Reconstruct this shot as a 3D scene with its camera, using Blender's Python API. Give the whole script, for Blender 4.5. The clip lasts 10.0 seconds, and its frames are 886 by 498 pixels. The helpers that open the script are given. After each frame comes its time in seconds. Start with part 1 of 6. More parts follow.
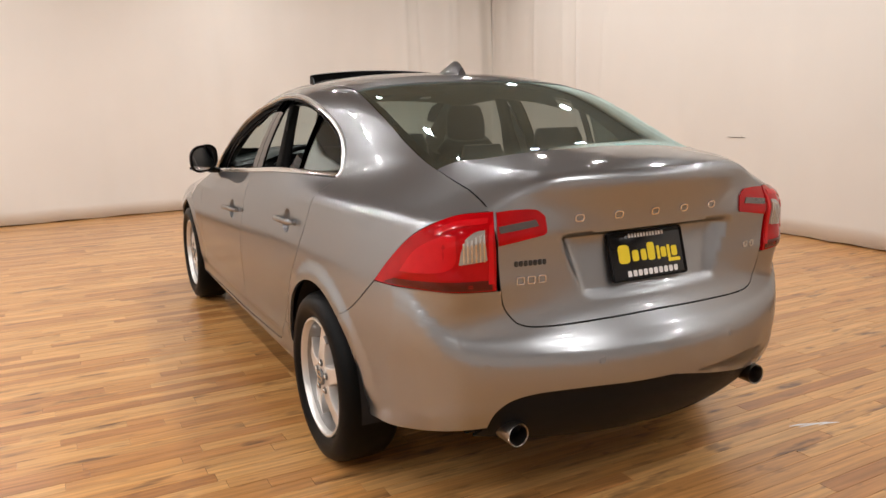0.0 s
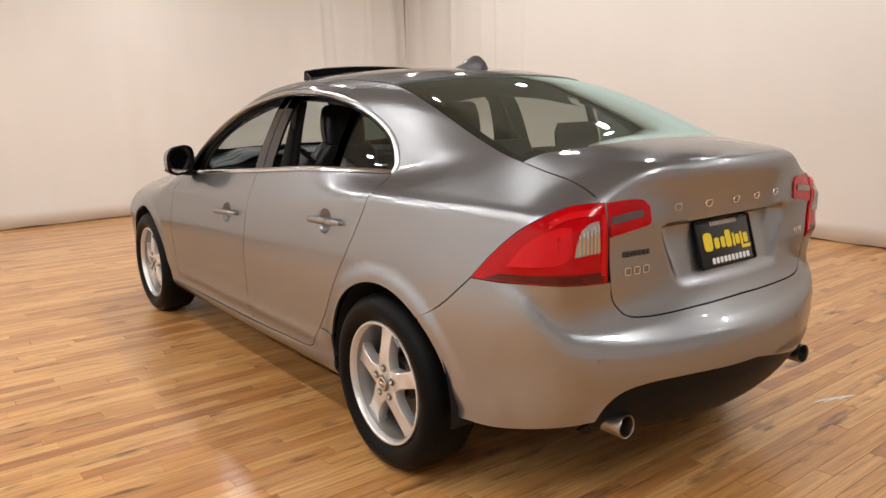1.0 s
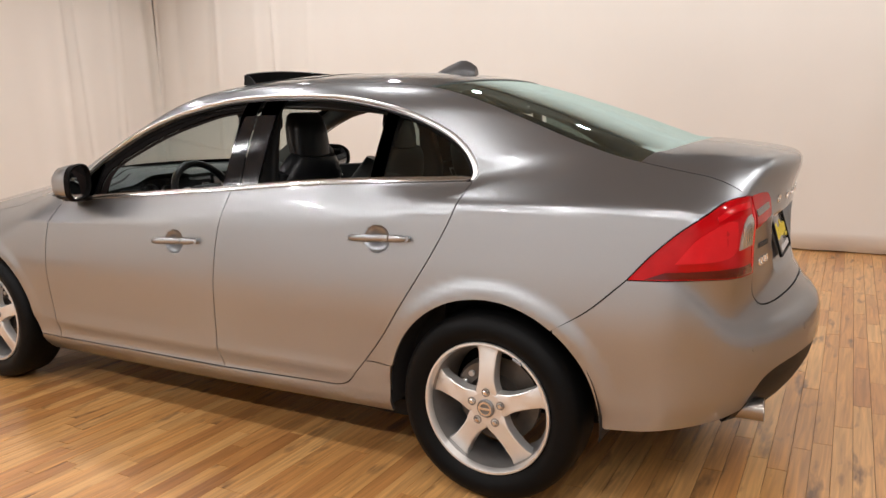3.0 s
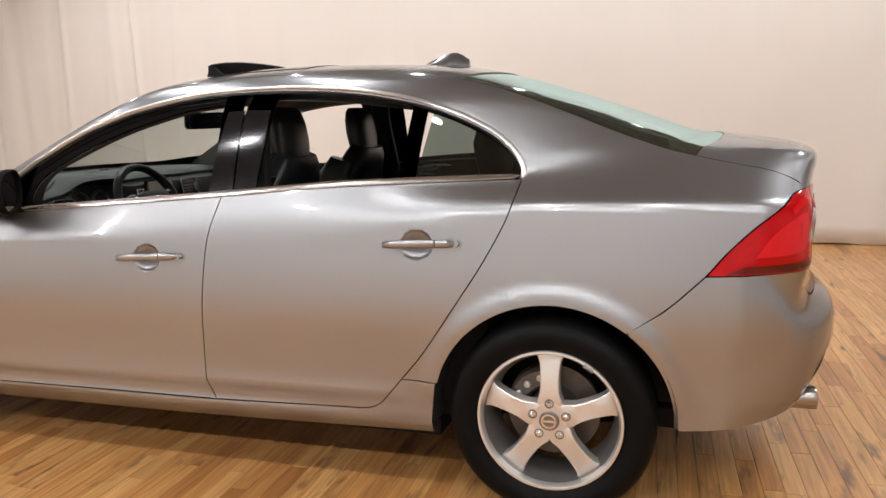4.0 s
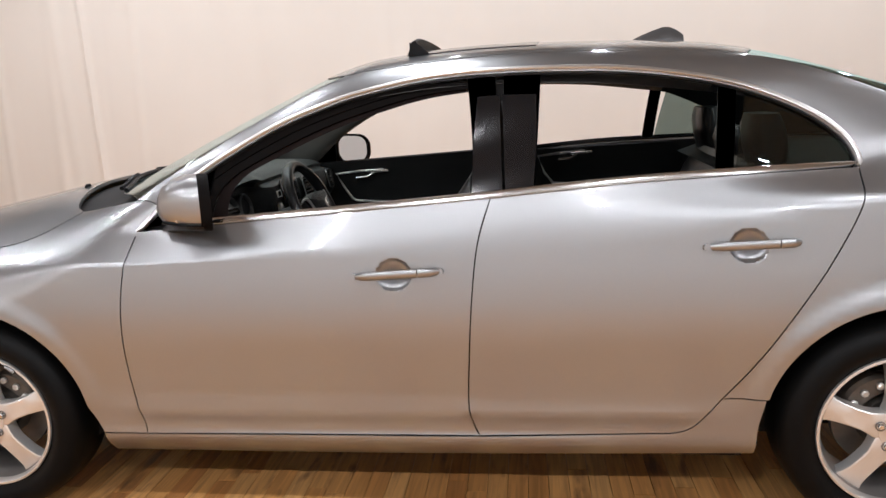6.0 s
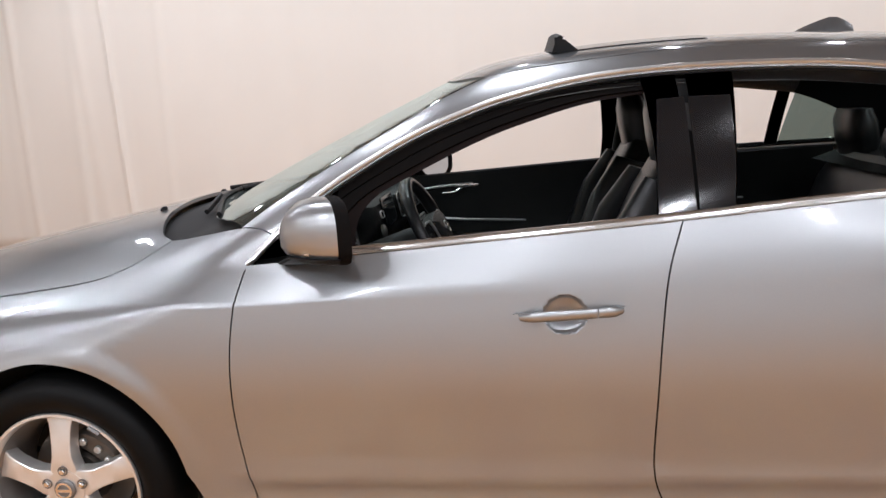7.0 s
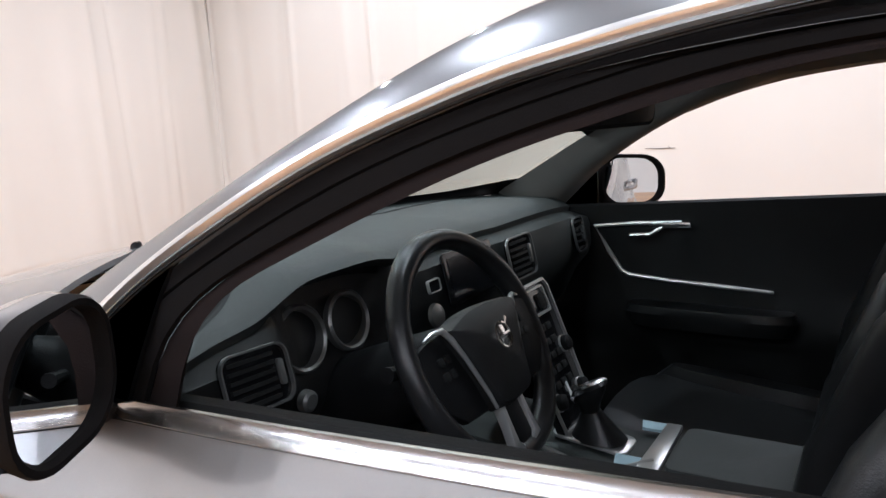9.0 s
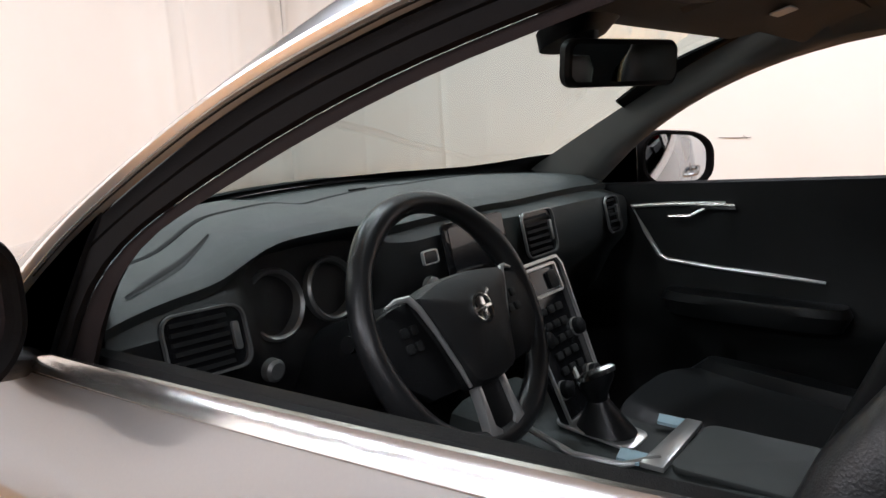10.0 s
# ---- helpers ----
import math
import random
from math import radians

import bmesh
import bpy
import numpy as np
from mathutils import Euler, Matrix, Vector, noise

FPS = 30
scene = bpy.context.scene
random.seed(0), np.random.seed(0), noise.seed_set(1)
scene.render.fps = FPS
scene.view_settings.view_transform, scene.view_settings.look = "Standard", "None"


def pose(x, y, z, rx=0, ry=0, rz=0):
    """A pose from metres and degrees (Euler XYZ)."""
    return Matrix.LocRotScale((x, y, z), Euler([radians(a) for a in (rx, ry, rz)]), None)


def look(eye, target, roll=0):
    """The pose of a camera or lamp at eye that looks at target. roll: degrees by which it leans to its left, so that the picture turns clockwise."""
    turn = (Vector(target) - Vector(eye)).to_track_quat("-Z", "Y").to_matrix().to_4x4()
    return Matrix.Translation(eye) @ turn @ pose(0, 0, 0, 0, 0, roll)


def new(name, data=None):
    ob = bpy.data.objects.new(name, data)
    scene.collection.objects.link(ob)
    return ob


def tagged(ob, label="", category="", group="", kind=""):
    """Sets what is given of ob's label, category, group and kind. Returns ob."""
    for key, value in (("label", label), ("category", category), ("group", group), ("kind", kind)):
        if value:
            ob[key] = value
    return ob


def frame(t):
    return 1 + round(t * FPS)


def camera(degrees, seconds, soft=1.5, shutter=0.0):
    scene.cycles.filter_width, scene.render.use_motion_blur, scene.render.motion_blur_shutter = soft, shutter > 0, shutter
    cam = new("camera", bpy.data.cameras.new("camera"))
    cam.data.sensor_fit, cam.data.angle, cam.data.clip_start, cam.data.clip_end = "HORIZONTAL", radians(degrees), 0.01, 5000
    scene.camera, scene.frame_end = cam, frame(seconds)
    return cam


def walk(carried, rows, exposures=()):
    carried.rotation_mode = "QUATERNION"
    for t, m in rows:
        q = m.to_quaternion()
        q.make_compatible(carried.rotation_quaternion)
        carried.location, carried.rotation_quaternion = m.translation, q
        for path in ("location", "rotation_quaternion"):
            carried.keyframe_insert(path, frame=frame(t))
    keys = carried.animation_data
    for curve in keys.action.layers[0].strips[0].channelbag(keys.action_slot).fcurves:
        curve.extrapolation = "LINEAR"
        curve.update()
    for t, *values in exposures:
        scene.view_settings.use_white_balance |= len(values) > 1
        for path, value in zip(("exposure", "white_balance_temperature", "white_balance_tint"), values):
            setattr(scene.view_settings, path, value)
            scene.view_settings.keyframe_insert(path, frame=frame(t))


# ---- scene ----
cam = camera(60.9, 10.0)
PATH = [
    (0, (-1.679, -3.983, 1.335), (-0.783, -2.239, 0.944), -1.1),
    (0.5, (-1.942, -3.771, 1.313), (-0.962, -2.072, 0.923), -1.1),
    (1, (-2.215, -3.568, 1.311), (-1.043, -1.995, 0.922), -1.3),
    (1.5, (-2.497, -3.338, 1.317), (-1.084, -1.977, 0.927), -1.4),
    (2, (-2.668, -3.031, 1.311), (-1.201, -1.727, 0.924), -1.5),
    (2.5, (-2.833, -2.739, 1.292), (-1.293, -1.52, 0.918), -1.4),
    (2.7, (-2.893, -2.625, 1.279), (-1.279, -1.502, 0.917), -1.4),
    (4, (-3.049, -1.716, 1.258), (-1.164, -1.151, 0.905), -1.5),
    (4.5, (-3.022, -1.388, 1.282), (-1.106, -0.963, 0.9), -1.9),
    (5, (-2.976, -1.008, 1.292), (-1.045, -0.653, 0.907), -2.1),
    (5.5, (-2.969, -0.656, 1.279), (-1.026, -0.38, 0.895), -2.2),
    (5.7, (-2.969, -0.566, 1.305), (-1.03, -0.288, 0.9), -2.3),
    (6.8, (-2.727, 0.043, 1.299), (-0.774, 0.229, 0.911), -3.2),
    (7, (-2.629, 0.079, 1.311), (-0.683, 0.33, 0.924), -3.3),
    (7.5, (-2.313, 0.031, 1.323), (-0.434, 0.608, 0.952), -3.3),
    (8, (-1.997, -0.091, 1.346), (-0.194, 0.695, 0.985), -3.3),
    (8.5, (-1.646, -0.134, 1.329), (0.131, 0.707, 0.958), -3.2),
    (9, (-1.292, -0.158, 1.264), (0.371, 0.894, 0.905), -3.2),
    (9.5, (-1.074, -0.183, 1.219), (0.472, 1.036, 0.867), -3.1),
    (10, (-1.137, -0.223, 1.198), (0.406, 0.995, 0.83), -2.5),
]
walk(cam, [(t, look(eye, target, roll)) for t, eye, target, roll in PATH],
     exposures=[(0, -0.15, 6150, 10), (2.5, -0.1, 6100, 10), (4.5, -0.05, 5950, 10), (5.5, -0.03, 5850, 10), (7, -0.05, 5600, 10), (8, -0.08, 5420, 10), (8.5, -0.06, 5380, 10), (9, 0.38, 5380, 10), (10, 0.52, 5570, 10)])

# ---------------------------------------------------------------- light
world = bpy.data.worlds.new("room_air")
scene.world = world
world.use_nodes = True
world.node_tree.nodes["Background"].inputs[0].default_value = (1.0, 0.93, 0.85, 1)
world.node_tree.nodes["Background"].inputs[1].default_value = 0.005

CEILING = 3.6
SPACING = (-5.2, -3.8, -2.4, -1.0, 0.4, 1.8, 3.2, 4.6)
ROWS = ((-4.9, 38, SPACING), (-2.5, 16, SPACING), (0.5, 27, (-5.2, -3.8, 0.4, 1.8, 3.2, 4.6)), (3.3, 18, SPACING))
LAMPS = [(x, y, watts) for x, watts, places in ROWS for y in places]


def lamp(x, y, watts, size, colour):
    data = bpy.data.lights.new("ceiling_lamp", "AREA")
    data.shape, data.size, data.energy, data.color = "DISK", size, watts, colour
    ob = new("ceiling_lamp_light", data)
    ob.matrix_world = pose(x, y, CEILING - 0.08)
    return ob


for lx, ly, lw in LAMPS:
    lamp(lx, ly, lw, 0.13, (1.0, 0.94, 0.88))

# ---------------------------------------------------------------- materials
def material(name, colour, rough=0.5, metal=0.0, coat=0.0, vary=0.08, scale=6.0, grain=0.0, grain_scale=200.0, spec=0.5, emit=None):
    """A principled surface with soft variation of tone at two scales and a fine relief."""
    m = bpy.data.materials.new(name)
    m.use_nodes = True
    t = m.node_tree
    b = t.nodes["Principled BSDF"]
    b.inputs["Roughness"].default_value, b.inputs["Metallic"].default_value = rough, metal
    b.inputs["Coat Weight"].default_value, b.inputs["Coat Roughness"].default_value = coat, 0.04
    b.inputs["Specular IOR Level"].default_value = spec
    co = t.nodes.new("ShaderNodeTexCoord")
    n = t.nodes.new("ShaderNodeTexNoise")
    n.inputs["Scale"].default_value, n.inputs["Detail"].default_value = scale, 6
    t.links.new(co.outputs["Object"], n.inputs["Vector"])
    ramp = t.nodes.new("ShaderNodeMix")
    ramp.data_type = "RGBA"
    ramp.inputs["A"].default_value = (*[c * (1 - vary) for c in colour], 1)
    ramp.inputs["B"].default_value = (*[min(1, c * (1 + vary)) for c in colour], 1)
    t.links.new(n.outputs["Fac"], ramp.inputs["Factor"])
    t.links.new(ramp.outputs["Result"], b.inputs["Base Color"])
    if grain:
        g = t.nodes.new("ShaderNodeTexNoise")
        g.inputs["Scale"].default_value, g.inputs["Detail"].default_value = grain_scale, 3
        t.links.new(co.outputs["Object"], g.inputs["Vector"])
        bump = t.nodes.new("ShaderNodeBump")
        bump.inputs["Strength"].default_value, bump.inputs["Distance"].default_value = grain, 0.002
        t.links.new(g.outputs["Fac"], bump.inputs["Height"])
        t.links.new(bump.outputs["Normal"], b.inputs["Normal"])
    if emit:
        b.inputs["Emission Color"].default_value, b.inputs["Emission Strength"].default_value = (*emit[0], 1), emit[1]
    return m


def glass(name, colour, rough=0.0, rate=2.6, sheen=(0.86, 0.98, 0.99)):
    """A thin pane: tinted see-through with a mirror gloss that grows at grazing angles."""
    m = bpy.data.materials.new(name)
    m.use_nodes = True
    t = m.node_tree
    t.nodes.remove(t.nodes["Principled BSDF"])
    out = t.nodes["Material Output"]
    clear = t.nodes.new("ShaderNodeBsdfTransparent")
    clear.inputs[0].default_value = (*colour, 1)
    gloss = t.nodes.new("ShaderNodeBsdfGlossy")
    gloss.inputs["Roughness"].default_value = rough
    gloss.inputs["Color"].default_value = (*sheen, 1)
    lw = t.nodes.new("ShaderNodeLayerWeight")
    lw.inputs["Blend"].default_value = 0.5
    power = t.nodes.new("ShaderNodeMath")
    power.operation = "POWER"
    power.inputs[1].default_value = rate
    t.links.new(lw.outputs["Facing"], power.inputs[0])
    fr = t.nodes.new("ShaderNodeMath")
    fr.operation = "MULTIPLY_ADD"
    fr.inputs[1].default_value, fr.inputs[2].default_value = 0.9, 0.07
    t.links.new(power.outputs[0], fr.inputs[0])
    mix = t.nodes.new("ShaderNodeMixShader")
    t.links.new(fr.outputs[0], mix.inputs[0])
    t.links.new(clear.outputs[0], mix.inputs[1])
    t.links.new(gloss.outputs[0], mix.inputs[2])
    t.links.new(mix.outputs[0], out.inputs[0])
    return m


PAINT = material("silver_paint", (0.36, 0.37, 0.38), 0.33, 0.90, 1.0, 0.03, 300, 0.02, 1500)
PAINT.node_tree.nodes["Principled BSDF"].inputs["Specular Tint"].default_value = (0.12, 0.12, 0.12, 1)
PAINT.node_tree.nodes["Principled BSDF"].inputs["Coat IOR"].default_value = 1.45
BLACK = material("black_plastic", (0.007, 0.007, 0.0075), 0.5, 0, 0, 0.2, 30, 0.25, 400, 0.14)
FRAMEBLACK = material("satin_black_frame", (0.0035, 0.0035, 0.0035), 0.35, 0, 0, 0.1, 10, spec=0.08)
GLOSSBLACK = material("gloss_black_trim", (0.008, 0.008, 0.009), 0.10, 0, 0.0, 0.1, 10, spec=0.4)
RUBBER = material("tyre_rubber", (0.004, 0.004, 0.004), 0.45, 0, 0, 0.2, 30, 0.2, 300, 0.10)
BRIGHT = material("satin_bright_trim", (0.82, 0.82, 0.81), 0.34, 0.95, 0, 0.04, 20)
CHROME = material("bright_chrome", (0.80, 0.80, 0.79), 0.20, 1.0, 0, 0.04, 20)
ALLOY = material("silver_alloy", (0.74, 0.73, 0.71), 0.36, 0.75, 0.4, 0.05, 30, 0.03, 900)
PIPE = material("exhaust_steel", (0.36, 0.33, 0.30), 0.28, 1.0, 0, 0.12, 30)
BARREL = material("rim_barrel", (0.30, 0.29, 0.28), 0.4, 0.8, 0, 0.15, 30)
CAPGREY = material("grey_cap", (0.20, 0.195, 0.19), 0.4, 0.7, 0, 0.15, 40)
FINGREY = material("aerial_grey", (0.11, 0.11, 0.112), 0.3, 0.4, 0.6, 0.1, 60)
STEEL = material("brake_steel", (0.13, 0.115, 0.10), 0.5, 0.8, 0, 0.25, 40, 0.1, 300)
REDLENS = material("red_lens", (0.42, 0.0015, 0.004), 0.05, 0, 0.0, 0.35, 16, spec=0.3)
DARKRED = material("dark_red_lens", (0.10, 0.002, 0.003), 0.10, 0, 0.2, 0.1, 12)
CLEARLENS = material("clear_lens", (0.46, 0.43, 0.40), 0.15, 0.5, 0.6, 0.25, 60)
GLASS = glass("clear_glass", (0.78, 0.86, 0.83))
REARGLASS = glass("rear_glass", (0.74, 0.84, 0.81), 0.0, 1.3, (0.72, 0.97, 1.0))
TINT = glass("tinted_glass", (0.21, 0.27, 0.255))
CLOTH = material("draped_cloth", (0.78, 0.75, 0.70), 0.9, 0, 0, 0.07, 0.8, 0.12, 120)
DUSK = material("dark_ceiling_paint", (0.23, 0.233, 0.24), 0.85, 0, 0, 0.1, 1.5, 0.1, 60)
COOL = material("cool_white_wall", (0.70, 0.72, 0.73), 0.85, 0, 0, 0.1, 1.5, 0.1, 60)
WALL = material("white_wall", (0.80, 0.80, 0.79), 0.8, 0, 0, 0.06, 1.5, 0.1, 60)
SKIRT = material("dark_wall_foot", (0.10, 0.08, 0.06), 0.7, 0, 0, 0.3, 8)
WOOD_BASE = material("laminate_base", (0.40, 0.20, 0.08), 0.4, 0, 0, 0.3, 3.0)
DASH = material("soft_black_dashboard", (0.036, 0.040, 0.0385), 0.5, 0, 0, 0.15, 20, 0.5, 900, 0.4)
PANEL = material("black_panel", (0.012, 0.012, 0.0122), 0.45, 0, 0, 0.15, 20, 0.5, 900, 0.3)
TRIM = material("charcoal_trim", (0.011, 0.011, 0.011), 0.55, 0, 0, 0.15, 15, 0.4, 700, 0.2)
LINER = material("dark_headliner", (0.16, 0.14, 0.12), 0.95, 0, 0, 0.15, 12, 0.6, 900)
LEATHER = material("black_leather", (0.013, 0.013, 0.0135), 0.30, 0, 0, 0.2, 14, 0.25, 500, 0.4)
SEAL = material("black_door_seal", (0.006, 0.0052, 0.005), 0.75, 0, 0, 0.15, 15, 0.2, 500, 0.04)
# pillar edge: the warm light off the wood floor is put into its brown
PILLAREDGE = material("floor_lit_pillar_edge", (0.012, 0.0085, 0.008), 0.9, 0, 0, 0.1, 15, 0.4, 700, 0.08)
PILLAR = material("grey_pillar_trim", (0.15, 0.145, 0.135), 0.8, 0, 0, 0.1, 15, 0.4, 700, 0.3)
CARPET = material("black_carpet", (0.012, 0.012, 0.012), 1.0, 0, 0, 0.3, 60, 0.8, 600)
SATIN = material("satin_silver_trim", (0.52, 0.52, 0.51), 0.28, 0.70, 0, 0.05, 25)
DULL = material("dull_silver_trim", (0.22, 0.22, 0.215), 0.35, 0.7, 0, 0.05, 25)
SCREEN = material("dark_display", (0.006, 0.007, 0.009), 0.15, 0, 0.5, 0.1, 10)
MIRROR = material("mirror_glass", (0.90, 0.91, 0.91), 0.015, 1.0, 0, 0.01, 5)
AMBER = material("indicator_lens", (0.40, 0.30, 0.22), 0.15, 0, 0.8, 0.1, 20)
PALE = material("pale_blue_film", (0.42, 0.58, 0.66), 0.4, 0, 0.2, 0.1, 20)
WHITEMARK = material("white_marking", (0.75, 0.75, 0.75), 0.5, 0, 0, 0.03, 20)
YELLOW = material("yellow_marking", (0.85, 0.68, 0.02), 0.5, 0, 0, 0.03, 20)
DARKMARK = material("dark_marking", (0.03, 0.03, 0.03), 0.5, 0, 0, 0.1, 20)
BELTWEB = material("grey_seat_belt", (0.10, 0.10, 0.10), 0.7, 0, 0, 0.2, 40, 0.4, 500)


def strip_wood():
    """Laminate strips: each piece takes its own honey tone, with long grain, darker streaks and knots."""
    m = bpy.data.materials.new("laminate_strip")
    m.use_nodes = True
    t = m.node_tree
    b = t.nodes["Principled BSDF"]
    b.inputs["Roughness"].default_value = 0.30
    b.inputs["Coat Weight"].default_value, b.inputs["Coat Roughness"].default_value = 0.25, 0.18
    geo, info, co = t.nodes.new("ShaderNodeNewGeometry"), t.nodes.new("ShaderNodeObjectInfo"), t.nodes.new("ShaderNodeTexCoord")
    add = t.nodes.new("ShaderNodeMath")
    add.operation = "ADD"
    t.links.new(geo.outputs["Random Per Island"], add.inputs[0])
    t.links.new(info.outputs["Random"], add.inputs[1])
    frac = t.nodes.new("ShaderNodeMath")
    frac.operation = "FRACT"
    t.links.new(add.outputs[0], frac.inputs[0])
    tone = t.nodes.new("ShaderNodeValToRGB")
    tone.color_ramp.elements[0].color, tone.color_ramp.elements[1].color = (0.40, 0.170, 0.052, 1), (0.69, 0.380, 0.138, 1)
    mid = tone.color_ramp.elements.new(0.5)
    mid.color = (0.60, 0.300, 0.095, 1)
    low = tone.color_ramp.elements.new(0.16)
    low.color = (0.53, 0.245, 0.075, 1)
    t.links.new(frac.outputs[0], tone.inputs[0])
    shift = t.nodes.new("ShaderNodeVectorMath")
    shift.operation = "MULTIPLY_ADD"
    shift.inputs[1].default_value = (1, 1, 1)
    spread = t.nodes.new("ShaderNodeCombineXYZ")
    big = t.nodes.new("ShaderNodeMath")
    big.operation = "MULTIPLY"
    big.inputs[1].default_value = 37.0
    t.links.new(frac.outputs[0], big.inputs[0])
    t.links.new(big.outputs[0], spread.inputs[0])
    t.links.new(big.outputs[0], spread.inputs[2])
    t.links.new(geo.outputs["Position"], shift.inputs[0])
    t.links.new(spread.outputs[0], shift.inputs[2])
    maps = t.nodes.new("ShaderNodeMapping")
    maps.inputs["Scale"].default_value = (3.0, 60.0, 1.0)
    t.links.new(shift.outputs[0], maps.inputs["Vector"])
    grain = t.nodes.new("ShaderNodeTexNoise")
    grain.inputs["Scale"].default_value, grain.inputs["Detail"].default_value, grain.inputs["Distortion"].default_value = 1.0, 5, 0.6
    t.links.new(maps.outputs[0], grain.inputs["Vector"])
    knots = t.nodes.new("ShaderNodeTexNoise")
    maps2 = t.nodes.new("ShaderNodeMapping")
    maps2.inputs["Scale"].default_value = (4.0, 16.0, 1.0)
    t.links.new(shift.outputs[0], maps2.inputs["Vector"])
    t.links.new(maps2.outputs[0], knots.inputs["Vector"])
    knots.inputs["Scale"].default_value, knots.inputs["Detail"].default_value = 1.0, 3
    spot = t.nodes.new("ShaderNodeMapRange")
    spot.inputs["From Min"].default_value, spot.inputs["From Max"].default_value = 0.60, 0.74
    t.links.new(knots.outputs["Fac"], spot.inputs["Value"])
    gr = t.nodes.new("ShaderNodeMapRange")
    gr.inputs["From Min"].default_value, gr.inputs["From Max"].default_value, gr.inputs["To Min"].default_value, gr.inputs["To Max"].default_value = 0.3, 0.7, 0.66, 1.14
    t.links.new(grain.outputs["Fac"], gr.inputs["Value"])
    mul = t.nodes.new("ShaderNodeMix")
    mul.data_type, mul.blend_type = "RGBA", "MULTIPLY"
    mul.inputs["Factor"].default_value = 1.0
    t.links.new(tone.outputs[0], mul.inputs["A"])
    t.links.new(gr.outputs[0], mul.inputs["B"])
    dark = t.nodes.new("ShaderNodeMix")
    dark.data_type = "RGBA"
    dark.inputs["B"].default_value = (0.15, 0.07, 0.03, 1)
    t.links.new(spot.outputs[0], dark.inputs["Factor"])
    t.links.new(mul.outputs["Result"], dark.inputs["A"])
    t.links.new(dark.outputs["Result"], b.inputs["Base Color"])
    bump = t.nodes.new("ShaderNodeBump")
    bump.inputs["Strength"].default_value, bump.inputs["Distance"].default_value = 0.12, 0.001
    t.links.new(grain.outputs["Fac"], bump.inputs["Height"])
    t.links.new(bump.outputs["Normal"], b.inputs["Normal"])
    return m


WOOD = strip_wood()
REDGLOW = material("bright_red_lens", (0.60, 0.006, 0.010), 0.12, 0, 0.0, 0.15, 25, spec=0.3)
SMOKED = material("smoked_lens", (0.09, 0.07, 0.065), 0.12, 0.2, 0.8, 0.2, 40)
# matt black for liners, cowl, sooty pipe insides and the shade in dashboard slots
MATTBLACK = material("matt_black", (0.010, 0.009, 0.009), 0.9, 0, 0, 0.3, 40)
LAMPGLASS = material("lit_lamp_glass", (0.9, 0.88, 0.84), 0.4, 0, 0, 0.02, 5, emit=((1.0, 0.93, 0.85), 14.0))

# ---------------------------------------------------------------- body form
# The saloon stands on z = 0, nose towards +y, its middle plane at x = 0.
def curve(xs, ys, soft=0.0):
    """A smooth curve through the knots (finite-difference Hermite), level beyond the ends."""
    xs, ys = np.array(xs, float), np.array(ys, float)
    order = np.argsort(xs)
    xs, ys = xs[order], ys[order]
    d = np.diff(ys) / np.diff(xs)
    m = np.concatenate([[d[0]], (d[:-1] * np.diff(xs)[1:] + d[1:] * np.diff(xs)[:-1]) / (xs[2:] - xs[:-2]), [d[-1]]])

    table = np.linspace(xs[0], xs[-1], 1500)
    i = np.clip(np.searchsorted(xs, table) - 1, 0, len(xs) - 2)
    h = xs[i + 1] - xs[i]
    t = (table - xs[i]) / h
    heights = ((1 + 2 * t) * (1 - t) ** 2 * ys[i] + t * (1 - t) ** 2 * h * m[i]
               + t * t * (3 - 2 * t) * ys[i + 1] + t * t * (t - 1) * h * m[i + 1])

    if soft:
        k = max(3, int(soft / (table[1] - table[0])))
        bell = np.hanning(2 * k + 1)
        bell /= bell.sum()
        padded = np.concatenate([2 * heights[0] - heights[k:0:-1], heights, 2 * heights[-1] - heights[-2:-k - 2:-1]])
        heights = np.convolve(padded, bell, "valid")

    def value(x):
        return np.interp(x, table, heights)
    return value


def smax(a, b, r):
    """Rounded intersection of two half-spaces with edge radius r."""
    p, q = a + r, b + r
    return np.minimum(np.maximum(p, q), 0) + np.hypot(np.maximum(p, 0), np.maximum(q, 0)) - r


def soft_min(a, b, k):
    h = np.clip(0.5 + 0.5 * (b - a) / k, 0, 1)
    return b + (a - b) * h - k * h * (1 - h)


def soft_max(a, b, k):
    return -soft_min(-a, -b, k)


def step(a, b, x):
    t = np.clip((x - a) / (b - a), 0, 1)
    return t * t * (3 - 2 * t)


WIDE = curve([-2.3, -2.0, -1.83, -1.6, -1.39, -0.9, 0, 0.85, 1.39, 1.8, 2.1, 2.3],
             [0.745, 0.80, 0.832, 0.865, 0.876, 0.878, 0.884, 0.886, 0.884, 0.86, 0.81, 0.75], 0.15)
CREASE = curve([-2.2, -1.85, -1.55, -1.25, -1.0, -0.71, -0.47, -0.22, 0.0, 0.4, 0.85, 1.05, 1.36, 1.72, 2.1],
               [0.98, 0.988, 0.992, 0.982, 0.961, 0.925, 0.897, 0.872, 0.860, 0.846, 0.829, 0.826, 0.804, 0.775, 0.72], 0.18)
CRISP = curve([-1.6, -0.9, -0.4, 0.2, 1.0, 1.7], [0.03, 0.02, 0.010, 0.004, 0.004, 0.015], 0.2)
BELT_X = curve([-2.1, -1.8, -1.55, -1.28, -1.05, -0.75, -0.27, 0.3, 0.84, 1.2, 1.6, 2.1], [0.55, 0.655, 0.705, 0.728, 0.758, 0.79, 0.812, 0.812, 0.787, 0.768, 0.75, 0.69], 0.2)
